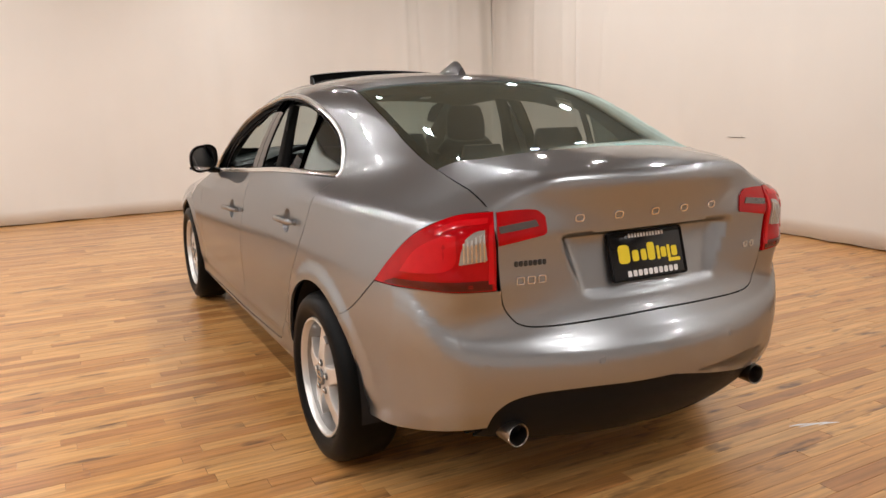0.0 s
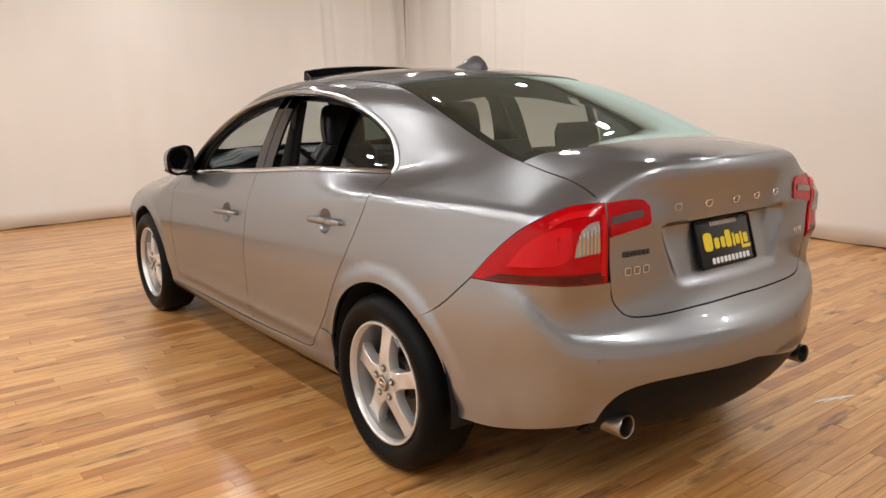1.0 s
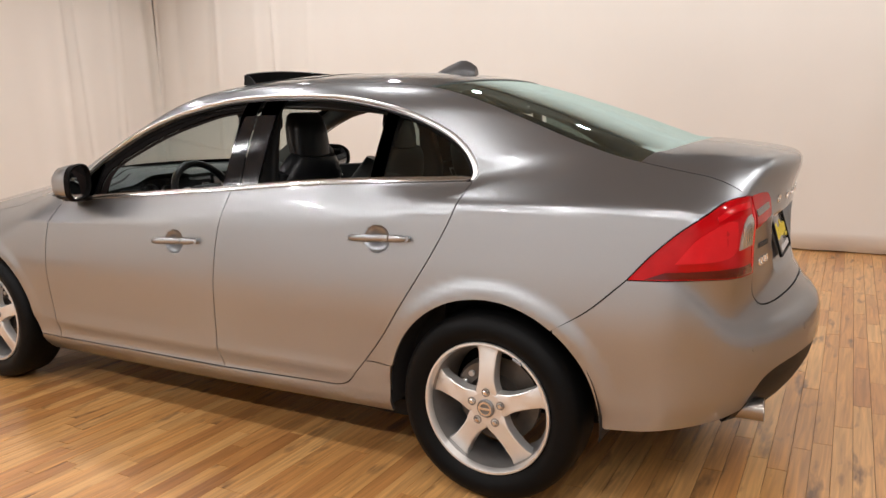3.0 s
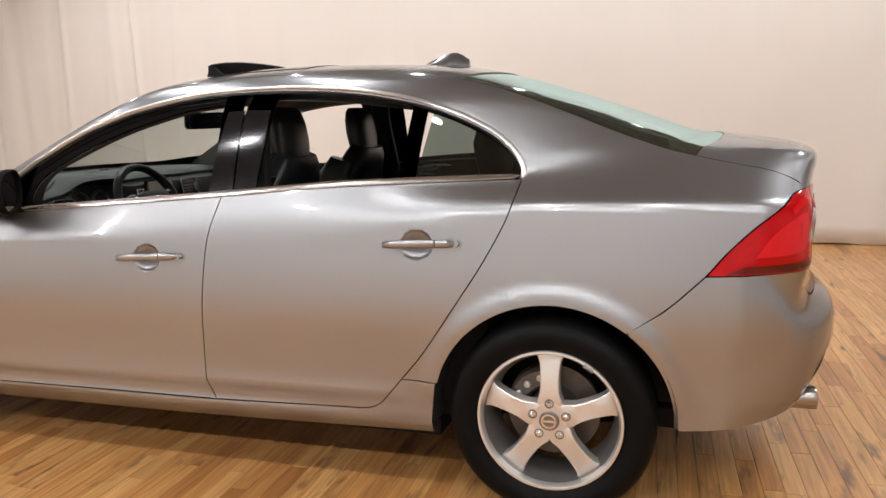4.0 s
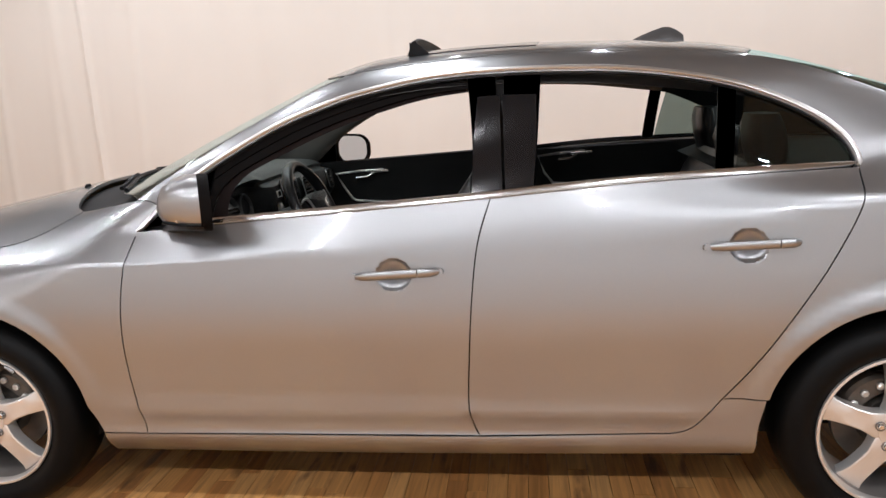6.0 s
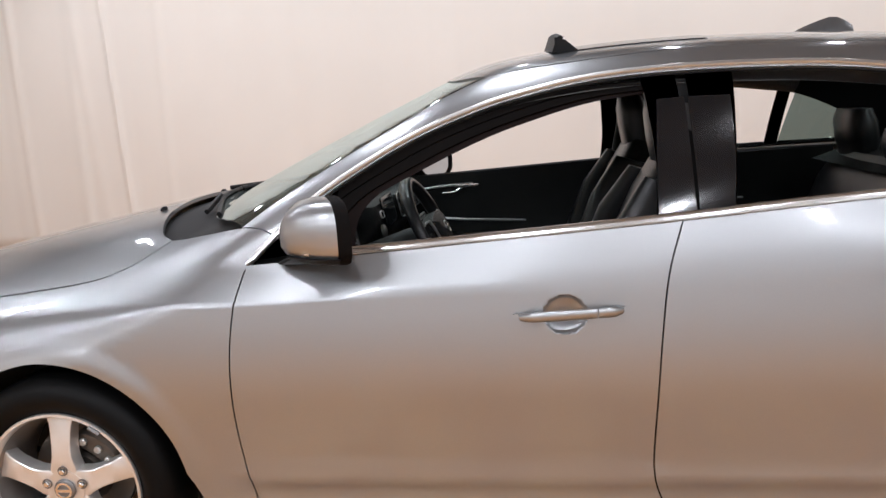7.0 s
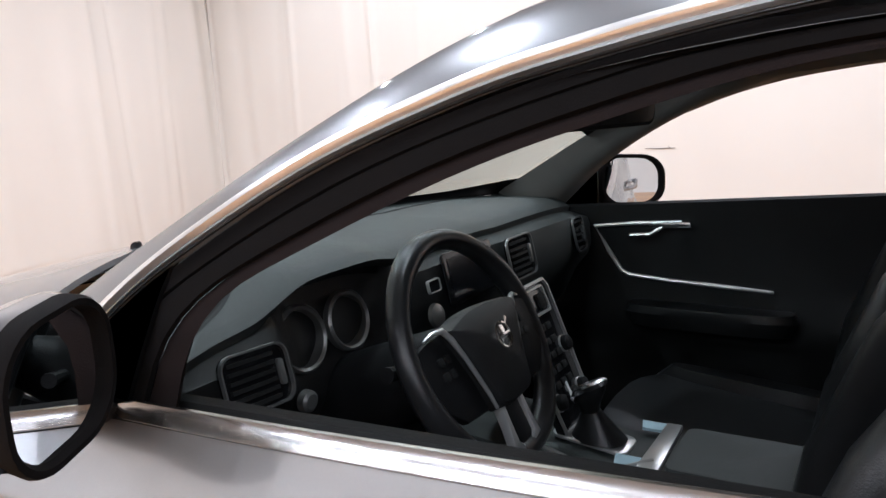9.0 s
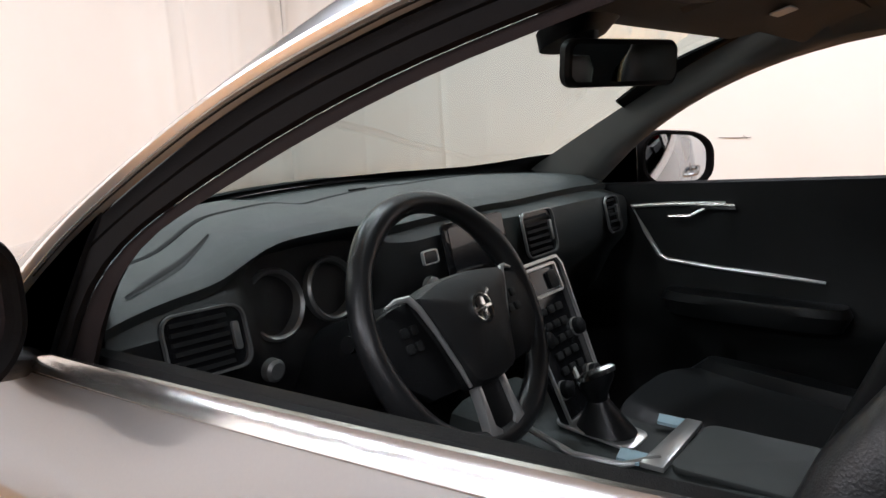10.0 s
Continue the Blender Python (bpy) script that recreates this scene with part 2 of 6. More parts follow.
BELT_Z = curve([-2.1, -1.8, -1.27, -0.71, -0.26, 0.32, 0.84, 1.2, 1.6, 2.1], [1.065, 1.066, 1.057, 1.035, 1.0, 0.96, 0.92, 0.90, 0.875, 0.82], 0.2)
LOW = curve([0.14, 0.18, 0.22, 0.26, 0.285, 0.30, 0.335, 0.37, 0.42, 0.50, 0.62, 0.75, 0.86, 1.1],
            [-0.16, -0.10, -0.055, -0.024, -0.0165, -0.0175, -0.016, -0.013, -0.012, -0.007, 0.0, -0.010, -0.027, -0.07])
RIDGE = curve([0.14, 0.25, 0.285, 0.30, 0.33, 0.355, 0.366, 0.378, 0.40, 0.45, 1.1], [0, 0, 0.0005, -0.002, -0.002, 0.003, 0.0055, 0.005, 0.001, 0, 0])
TAIL = curve([0.18, 0.24, 0.30, 0.36, 0.42, 0.445, 0.47, 0.52, 0.56, 0.582, 0.600, 0.62, 0.65, 0.70, 0.76, 0.82, 0.88, 0.93, 0.98, 1.01, 1.04, 1.07, 1.10, 1.14],
             [2.08, 2.17, 2.235, 2.275, 2.298, 2.301, 2.305, 2.308, 2.305, 2.297, 2.283, 2.262, 2.238, 2.206, 2.188, 2.184, 2.185, 2.189, 2.196, 2.203, 2.212, 2.219, 2.217, 2.195])
NOSE = curve([0.15, 0.25, 0.4, 0.55, 0.7, 0.8, 0.9], [2.18, 2.27, 2.31, 2.31, 2.29, 2.25, 2.15])
MIDLINE = curve([-2.3, -2.22, -2.15, -2.05, -1.95, -1.85, -1.7, -1.3, 0.8, 1.0, 1.15, 1.32, 1.56, 1.9, 2.1, 2.2, 2.3],
                [1.07, 1.106, 1.129, 1.147, 1.160, 1.170, 1.174, 1.174, 1.045, 1.045, 1.035, 1.012, 0.967, 0.90, 0.855, 0.815, 0.74], 0.05)
FALL = curve([-2.2, -1.7, 0.8, 1.05, 1.34, 1.63, 2.0, 2.3], [0.100, 0.112, 0.125, 0.14, 0.163, 0.155, 0.14, 0.12], 0.2)
ROOF = curve([-1.3, -1.1, -0.9, -0.6, -0.3, 0.0, 0.2, 0.4, 0.6], [1.392, 1.424, 1.444, 1.460, 1.463, 1.449, 1.426, 1.389, 1.34], 0.15)

SPREAD = curve([-2.0, -1.5, -1.25, -0.95, 0.0], [0.11, 0.09, 0.06, 0.03, 0.03], 0.2)


TUCK = curve([-2.2, -1.8, -1.65, -1.5, -1.3, -1.1, 0.0, 0.65, 0.82, 0.95, 1.1, 1.4, 2.1], [2.4, 1.75, 1.2, 0.82, 0.52, 0.36, 0.36, 0.36, 0.45, 0.85, 1.15, 1.5, 1.6], 0.12)


def side_x(y, z):
    w, zc, zb, bx = WIDE(y), CREASE(y), BELT_Z(y), BELT_X(y)
    lower = w + LOW(z) + RIDGE(z) * (1 - step(0.75, 0.98, np.abs(y)))
    xc = w + LOW(zc)
    zb = np.maximum(zb, zc + 0.03)
    ramp = xc + (bx - xc) * (z - zc) / (zb - zc)
    dz = z - zb
    glass = bx - TUCK(y) * dz - 0.52 * np.maximum(dz, 0) ** 2
    blend = SPREAD(y)
    upper = ramp + (glass - ramp) * step(-1, 1, dz / blend)
    flare = sum(much * (1 - step(0.385, 0.442, np.hypot(y - hub, z - 0.322))) for hub, much in ((-1.388, 1.0), (1.388, 0.6)))
    return soft_min(lower, upper, CRISP(y)) + 0.012 * flare * step(0.33, 0.42, z)


def top_z(x, y):
    ax = np.abs(x)
    roof = ROOF(y) - 0.12 * x * x - 0.25 * x ** 4
    yw = 1.13 - 0.50 * x * x
    screen = 1.02 + (yw - y) / 2.19 + 0.05 * (yw - y) * (0.8 - (yw - y))
    yr = -1.88 + 0.17 * x * x
    rear = 1.150 - 0.09 * x * x + (y - yr) / 2.9 + 0.07 * (y - yr) * (0.75 - (y - yr))
    cabin = soft_min(roof, soft_min(screen, rear, 0.02), 0.03)
    deck = MIDLINE(y) - FALL(y) * (ax / 0.75) ** 2.4
    return soft_max(cabin, deck, 0.012 + 0.05 * step(0.42, 0.60, ax))


EDGE = curve([-2.2, -1.8, -1.4, -1.0, 0.0, 0.6, 0.9, 1.2, 2.2], [0.018, 0.022, 0.028, 0.050, 0.072, 0.062, 0.06, 0.08, 0.10])


LIFT = curve([0.0, 0.45, 0.58, 0.66, 0.71, 0.745, 0.775, 0.82], [0, 0, 0.004, 0.018, 0.045, 0.095, 0.145, 0.17])


def outside(p):
    """Positive outside the body skin, negative inside."""
    x, y, z = np.abs(p[..., 0]), p[..., 1], p[..., 2]
    f = x - side_x(y, z)
    rise = LIFT(x) * step(0.38, 0.57, z) * (1 - step(0.775, 0.87, z))
    bow = 0.40 - 0.26 * step(0.56, 0.80, z - rise) + 0.20 * step(0.92, 1.08, z)
    tail = -TAIL(z - rise) + bow * x * x - y
    f = smax(f, tail, 0.125)
    f = smax(f, y - NOSE(z) + 0.30 * x * x, 0.22)
    g = z - top_z(x, y)
    f = smax(f, g * 0.9, EDGE(y))
    return np.maximum(f, 0.13 - z)


def meet(start, way, reach=1.7, n=44):
    """First points of the skin along rays, from outside inwards."""
    start, way = np.asarray(start, float), np.asarray(way, float)
    lo = np.zeros(len(start))
    hi = np.full(len(start), float(reach))
    found = np.zeros(len(start), bool)
    for d in np.linspace(0, reach, n):
        f = outside(start + way * d)
        new_hit = (f < 0) & ~found
        hi[new_hit] = d
        found |= new_hit
        lo[~found] = d
    for _ in range(22):
        mid = (lo + hi) / 2
        inside = outside(start + way * mid[:, None]) < 0
        hi[inside], lo[~inside] = mid[inside], mid[~inside]
    return start + way * hi[:, None]


AX_Z, AX_Y = 0.6, -1.45


def wrap_long(q):
    """(y, arc up from the left horizon) to the skin, seen from the long axis."""
    a = q[:, 1] / 0.8
    way = np.stack([np.cos(a), 0 * a, -np.sin(a)], 1)
    start = np.stack([0 * a, q[:, 0], 0 * a + AX_Z], 1) - way * 1.6
    return meet(start, way, 1.6)


def wrap_tail(q):
    """(arc round from the left side to the tail, z) to the skin, seen from an upright axis."""
    a = q[:, 0] / 0.75
    way = np.stack([np.cos(a), np.sin(a), 0 * a], 1)
    start = np.stack([0 * a, 0 * a + AX_Y, q[:, 1]], 1) - way * 1.6
    return meet(start, way, 1.6)


def unwrap_long(p):
    return np.stack([p[:, 1], np.arctan2(p[:, 2] - AX_Z, -p[:, 0]) * 0.8], 1)


def unwrap_tail(p):
    return np.stack([np.arctan2(AX_Y - p[:, 1], -p[:, 0]) * 0.75, p[:, 2]], 1)


def wrap_lid(q):
    """(x, arc from straight up round to the tail) to the skin, seen from a cross axis inside the boot."""
    a = q[:, 1] / 0.5
    way = np.stack([0 * a, np.sin(a), -np.cos(a)], 1)
    start = np.stack([q[:, 0], 0 * a - 1.62, 0 * a + 0.75], 1) - way * 1.2
    return meet(start, way, 1.2)


def unwrap_lid(p):
    return np.stack([p[:, 0], np.arctan2(-1.62 - p[:, 1], p[:, 2] - 0.75) * 0.5], 1)


def from_side(pts):
    pts = np.array(pts, float)
    o = np.ones(len(pts))
    return meet(np.stack([-1.5 * o, pts[:, 0], pts[:, 1]], 1), np.stack([o, 0 * o, 0 * o], 1), 1.5)


def from_top(pts):
    pts = np.array(pts, float)
    o = np.ones(len(pts))
    return meet(np.stack([pts[:, 0], pts[:, 1], 1.9 * o], 1), np.stack([0 * o, 0 * o, -o], 1), 1.7)


def from_tail(pts):
    pts = np.array(pts, float)
    o = np.ones(len(pts))
    return meet(np.stack([pts[:, 0], -2.9 * o, pts[:, 1]], 1), np.stack([0 * o, o, 0 * o], 1), 1.7)


def skin_normal(p):
    e = 2e-3
    g = np.stack([outside(p + d) - outside(p - d) for d in np.eye(3) * e], 1)
    return g / np.linalg.norm(g, axis=1)[:, None]


def from_right(pts):
    return from_side(pts) * np.array([-1, 1, 1])


def round_tail(pts):
    pts = np.array(pts, float)
    return wrap_tail(np.stack([np.radians(pts[:, 0]) * 0.75, pts[:, 1]], 1))


def wrap_nose(q):
    """(arc round from the left side to the nose, z) to the skin, seen from an upright axis."""
    a = q[:, 0] / 0.75
    way = np.stack([np.cos(a), -np.sin(a), 0 * a], 1)
    start = np.stack([0 * a, 0 * a + 1.45, q[:, 1]], 1) - way * 1.6
    return meet(start, way, 1.6)


def unwrap_nose(p):
    return np.stack([np.arctan2(p[:, 1] - 1.45, -p[:, 0]) * 0.75, p[:, 2]], 1)


def round_nose(pts):
    pts = np.array(pts, float)
    return wrap_nose(np.stack([np.radians(pts[:, 0]) * 0.75, pts[:, 1]], 1))

# ---------------------------------------------------------------- building helpers
def mesh_object(name, bm, mat, parent=None, label="", smooth=True):
    me = bpy.data.meshes.new(name)
    bm.to_mesh(me)
    bm.free()
    if mat:
        me.materials.append(mat)
    if smooth:
        me.polygons.foreach_set("use_smooth", [True] * len(me.polygons))
        me.set_sharp_from_angle(angle=radians(35))
    ob = new(name, me)
    if parent:
        ob.parent = parent
    if label:
        ob["label"] = label
    return ob


def part(name, bm, mat, parent, label="", smooth=True):
    return mesh_object(name, bm, mat, parent, label, smooth)


def thing(name, label, category, group="", kind="", at=(0, 0, 0)):
    ob = new(name)
    ob.location = at
    return tagged(ob, label, category, group, kind)


def spline(pts, close=0.02):
    """A smooth line through the points, sampled about every `close`."""
    pts = np.array(pts, float)
    if len(pts) < 3:
        n = max(2, int(np.linalg.norm(pts[-1] - pts[0]) / close) + 1)
        return pts[0] + (pts[-1] - pts[0]) * np.linspace(0, 1, n)[:, None]
    p = np.vstack([2 * pts[0] - pts[1], pts, 2 * pts[-1] - pts[-2]])
    out = []
    for i in range(1, len(p) - 2):
        n = max(2, int(np.linalg.norm(p[i + 1] - p[i]) / close) + 1)
        t = np.linspace(0, 1, n, endpoint=False)[:, None]
        out.append(0.5 * (2 * p[i] + (p[i + 1] - p[i - 1]) * t + (2 * p[i - 1] - 5 * p[i] + 4 * p[i + 1] - p[i + 2]) * t ** 2
                          + (3 * p[i] - p[i - 1] - 3 * p[i + 1] + p[i + 2]) * t ** 3))
    return np.vstack(out + [pts[-1:]])


def arc(cy, cz, r, a0, a1, n=24):
    a = np.radians(np.linspace(a0, a1, n))
    return [(cy + r * math.cos(t), cz + r * math.sin(t)) for t in a]


def traced(edges, close=0.02):
    """A closed outline on the skin from edges ('S', side points (y, z)), ('T', top points (x, y)), ('R', tail points (x, z)), ('M', side points of the right side), ('W' and 'N', tail and nose points (degrees round, z))."""
    out = []
    for view, pts in edges:
        line = spline(pts, close)
        out.append({"S": from_side, "M": from_right, "T": from_top, "R": from_tail, "W": round_tail, "N": round_nose}[view](line)[:-1])
    return np.vstack(out)


def inset(q, gap):
    area = np.sum(q[:, 0] * np.roll(q[:, 1], -1) - np.roll(q[:, 0], -1) * q[:, 1])
    d = np.roll(q, -1, 0) - q
    keep = np.linalg.norm(d, axis=1) > 1e-4
    q = q[keep]
    d = np.roll(q, -1, 0) - q
    d /= np.linalg.norm(d, axis=1)[:, None]
    n = np.stack([-d[:, 1], d[:, 0]], 1) * (1 if area > 0 else -1)
    m = n + np.roll(n, 1, 0)
    m /= np.maximum(np.linalg.norm(m, axis=1)[:, None], 0.5) 
    return q + m * gap


def cut_sheet(q, grid, extra=((), ())):
    """A flat bmesh of the outline q, cut into cells of the grid size."""
    bm = bmesh.new()
    bm.faces.new([bm.verts.new((a, b, 0)) for a, b in q])
    lo, hi = q.min(0), q.max(0)
    for axis in (0, 1):
        no = (1, 0, 0) if axis == 0 else (0, 1, 0)
        for v in list(np.arange(lo[axis] + grid[axis] * 0.51, hi[axis], grid[axis])) + list(extra[axis]):
            co = (v, 0, 0) if axis == 0 else (0, v, 0)
            bmesh.ops.bisect_plane(bm, geom=bm.verts[:] + bm.edges[:] + bm.faces[:], plane_co=co, plane_no=no, dist=1e-6)
    bmesh.ops.triangulate(bm, faces=[f for f in bm.faces if len(f.verts) > 4])
    return bm


def skin_mesh(name, q, wrap, grid=(0.04, 0.03), offset=0.0, flange=0.012, shape=None, extra=((), ())):
    """The piece of the skin over the flat outline q, with its edges turned inwards. shape(points, normals) may push points."""
    bm = cut_sheet(q, grid, extra)
    bm.verts.index_update()
    flat = np.array([v.co[:2] for v in bm.verts])
    p = wrap(flat)
    n = skin_normal(p)
    p = p + n * offset
    plain = p
    if shape is not None:
        p = shape(p, n)
    faces = [[v.index for v in f.verts] for f in bm.faces]
    rim = [[(l.vert.index, l.link_loop_next.vert.index) for l in f.loops if len(l.edge.link_faces) == 1] for f in bm.faces]
    bm.free()
    # the skin's own winding must look outwards
    a, b, c = (p[[f[i] for f in faces]] for i in (0, 1, 2))
    if np.sum(np.cross(b - a, c - a) * n[[f[0] for f in faces]]) < 0:
        faces = [f[::-1] for f in faces]
        rim = [[(j, i) for i, j in r] for r in rim]
    if shape is not None:
        acc = np.zeros_like(p)
        for f in faces:
            k = np.cross(p[f[1]] - p[f[0]], p[f[2]] - p[f[0]])
            acc[f] += k
        n2 = acc / np.maximum(np.linalg.norm(acc, axis=1)[:, None], 1e-12)
        n2 = np.where(np.linalg.norm(p - plain, axis=1)[:, None] > 1e-5, n2, n)
    else:
        n2 = n
    edges = [e for r in rim for e in r]
    inner = {}
    verts = [tuple(v) for v in p]
    loops = [tuple(n2[i]) for f in faces for i in f]
    if flange:
        for i, j in edges:
            for k in (i, j):
                if k not in inner:
                    inner[k] = len(verts)
                    verts.append(tuple(p[k] - n[k] * flange))
        for i, j in edges:
            f = [j, i, inner[i], inner[j]]
            faces.append(f)
            k = np.cross(np.array(verts[f[1]]) - verts[f[0]], np.array(verts[f[2]]) - verts[f[0]])
            k = k / max(np.linalg.norm(k), 1e-12)
            loops += [tuple(k)] * 4
    return verts, faces, loops


def skin_part(name, edges, wrap, mats, parent, label="", gap=0.002, mirror=True, **how):
    """One panel of the skin; with mirror also its twin on the other side."""
    q = inset({wrap_long: unwrap_long, wrap_tail: unwrap_tail, wrap_nose: unwrap_nose, wrap_lid: unwrap_lid}[wrap](traced(edges)), gap)
    verts, faces, loops = skin_mesh(name, q, wrap, **how)
    made = []
    for sign in ((1, -1) if mirror else (1,)):
        me = bpy.data.meshes.new(name)
        if sign == 1:
            me.from_pydata(verts, [], faces)
            nor = loops
        else:
            me.from_pydata([(-x, y, z) for x, y, z in verts], [], [f[::-1] for f in faces])
            nor, at = [], 0
            for f in faces:
                nor += [(-a, b, c) for a, b, c in reversed(loops[at:at + len(f)])]
                at += len(f)
        me.materials.append(mats)
        me.polygons.foreach_set("use_smooth", [True] * len(me.polygons))
        me.normals_split_custom_set(nor)
        ob = new(name, me)
        ob.parent = parent[len(made)] if isinstance(parent, list) else parent
        if label:
            ob["label"] = label
        made.append(ob)
    return made


def both(pts):
    """The line and its mirror image, for outlines across the middle: (x, ...) points from the left edge to the middle."""
    return list(pts) + [(-a, b) for a, b in reversed(pts) if abs(a) > 1e-6]


def box(bm, x0, x1, y0, y1, z0, z1, bevel=0.0):
    r = bmesh.ops.create_cube(bm, size=1, matrix=Matrix.LocRotScale(((x0 + x1) / 2, (y0 + y1) / 2, (z0 + z1) / 2), None, (x1 - x0, y1 - y0, z1 - z0)))
    if bevel:
        es = list({e for v in r["verts"] for e in v.link_edges})
        bmesh.ops.bevel(bm, geom=es, offset=bevel, segments=2, affect="EDGES", profile=0.5)
    return bm


def lathe(bm, profile, n=48, axis="X"):
    """Spin (along, radius) points about an axis through the origin."""
    rings = []
    for k in range(n):
        a = 2 * math.pi * k / n
        ring = []
        for h, r in profile:
            c, s = r * math.cos(a), r * math.sin(a)
            ring.append(bm.verts.new({"X": (h, c, s), "Y": (s, h, c), "Z": (c, s, h)}[axis]))
        rings.append(ring)
    for k in range(n):
        a, b = rings[k], rings[(k + 1) % n]
        for i in range(len(profile) - 1):
            bm.faces.new((a[i], a[i + 1], b[i + 1], b[i]))
    bmesh.ops.remove_doubles(bm, verts=bm.verts[:], dist=1e-5)
    bmesh.ops.recalc_face_normals(bm, faces=bm.faces[:])
    return bm


def tube(bm, pts, radius, n=8, cap=True, flat=1.0, up=(0, 0, 1)):
    """A round (or flattened) bar along points; radius may be a list."""
    pts = [Vector(p) for p in pts]
    rad = radius if isinstance(radius, (list, tuple)) else [radius] * len(pts)
    rings = []
    for i, p in enumerate(pts):
        d = (pts[min(i + 1, len(pts) - 1)] - pts[max(i - 1, 0)]).normalized()
        s = d.cross(Vector(up))
        s = s.normalized() if s.length > 1e-4 else Vector((1, 0, 0))
        u = s.cross(d).normalized()
        rings.append([bm.verts.new(p + (s * math.cos(a) + u * math.sin(a) * flat) * rad[i]) for a in (2 * math.pi * k / n for k in range(n))])
    for a, b in zip(rings, rings[1:]):
        for k in range(n):
            bm.faces.new((a[k], a[(k + 1) % n], b[(k + 1) % n], b[k]))
    if cap:
        bm.faces.new(rings[0][::-1])
        bm.faces.new(rings[-1])
    return bm


def loft(bm, rings, closed=True, caps=False):
    """Skin over rings of points with equal counts."""
    made = [[bm.verts.new(p) for p in ring] for ring in rings]
    n = len(made[0])
    for a, b in zip(made, made[1:]):
        for k in range(n if closed else n - 1):
            bm.faces.new((a[k], a[(k + 1) % n], b[(k + 1) % n], b[k]))
    if caps:
        bm.faces.new(made[0][::-1])
        bm.faces.new(made[-1])
    bmesh.ops.recalc_face_normals(bm, faces=bm.faces[:])
    return bm


def cushion(bm, slices, n=28, power=3.2):
    """A padded body lofted through (x, y, z, half width, half depth, tilt degrees) slices of rounded oblongs, closed at both ends."""
    rings = []
    first, last = slices[0], slices[-1]
    grown = [(*first[:3], first[3] * 0.55, first[4] * 0.55, first[5])] + list(slices) + [(*last[:3], last[3] * 0.55, last[4] * 0.55, last[5])]
    for x, y, z, w, d, tilt in grown:
        ring = []
        t = math.radians(tilt)
        for k in range(n):
            a = 2 * math.pi * k / n
            c, s = math.cos(a), math.sin(a)
            u = w * math.copysign(abs(c) ** (2 / power), c)
            v = d * math.copysign(abs(s) ** (2 / power), s)
            ring.append((x + u, y + v * math.cos(t), z + v * math.sin(t)))
        rings.append(ring)
    return loft(bm, rings, caps=True)


def slab(bm, outline, thick, place, bevel=0.0):
    """A plate from a flat outline (u, v); place maps (u, v, w) to the world and w runs from 0 to thick."""
    n = len(outline)
    a = [bm.verts.new(place(u, v, 0)) for u, v in outline]
    b = [bm.verts.new(place(u, v, thick)) for u, v in outline]
    fs = [bm.faces.new(a[::-1]), bm.faces.new(b)]
    for i in range(n):
        fs.append(bm.faces.new((a[i], a[(i + 1) % n], b[(i + 1) % n], b[i])))
    bmesh.ops.recalc_face_normals(bm, faces=fs)
    if bevel:
        es = [e for e in bm.edges if any(f in fs for f in e.link_faces) and len(e.link_faces) == 2 and e.calc_face_angle(0) > 0.7]
        bmesh.ops.bevel(bm, geom=es, offset=bevel, segments=2, affect="EDGES", profile=0.5)
    return bm


def frame_bar(bm, outline, width, thick, place):
    """A raised rim that follows a closed flat outline."""
    q = np.array(outline, float)
    r = inset(q, width)
    if len(r) != len(q):
        r = q + (r[:1] * 0)
    rows = [[bm.verts.new(place(u, v, w)) for u, v in pts] for pts, w in ((q, 0), (q + (r - q) * 0.15, thick), (q + (r - q) * 0.85, thick), (r, 0))]
    n = len(q)
    for a, b in zip(rows, rows[1:]):
        for i in range(n):
            bm.faces.new((a[i], a[(i + 1) % n], b[(i + 1) % n], b[i]))
    bmesh.ops.recalc_face_normals(bm, faces=bm.faces[:])
    return bm


def rounded(w, h, r, n=5, cx=0.0, cy=0.0):
    """A rounded oblong outline."""
    pts = []
    for sx, sy, a0 in ((1, 1, 0), (-1, 1, 90), (-1, -1, 180), (1, -1, 270)):
        for k in range(n + 1):
            a = math.radians(a0 + 90 * k / n)
            pts.append((cx + sx * (w / 2 - r) + r * math.cos(a), cy + sy * (h / 2 - r) + r * math.sin(a)))
    return pts


def strip(name, path, half, proud, mat, parent, label="", mirror=True, foot=0.75):
    """A rounded moulding that follows a line of points on the skin."""
    p = np.array(path)
    n = skin_normal(p)
    t = np.gradient(p, axis=0)
    t /= np.linalg.norm(t, axis=1)[:, None]
    s = np.cross(n, t)
    made = []
    for sign in ((1, -1) if mirror else (1,)):
        bm = bmesh.new()
        rings = []
        for i in range(len(p)):
            k = 0.35 if i in (0, len(p) - 1) else 1.0
            rings.append([tuple((p[i] + s[i] * half * k * u + n[i] * proud * v) * np.array([sign, 1, 1])) for u, v in ((-1.0, -0.6), (-1.0, 0.5), (-0.85, 1.0), (-0.3, 1.1 - foot * 0.3), (0.3, 1.1 - foot * 0.6), (0.85, 0.85 - foot), (1.0, -0.6))])
        loft(bm, rings, caps=True)
        made.append(part(name, bm, mat, parent, label))
    return made

# ---------------------------------------------------------------- room
FAR = lambda x: 6.02 + 0.085 * x
RIGHT_X, LEFT_X, BACK_Y = 4.32, -6.6, -8.0


def room_box(name, x0, x1, y0, y1, z0, z1, mat, label, category):
    bm = bmesh.new()
    box(bm, x0, x1, y0, y1, z0, z1)
    return tagged(mesh_object(name, bm, mat, smooth=False), label, category, kind="structure")


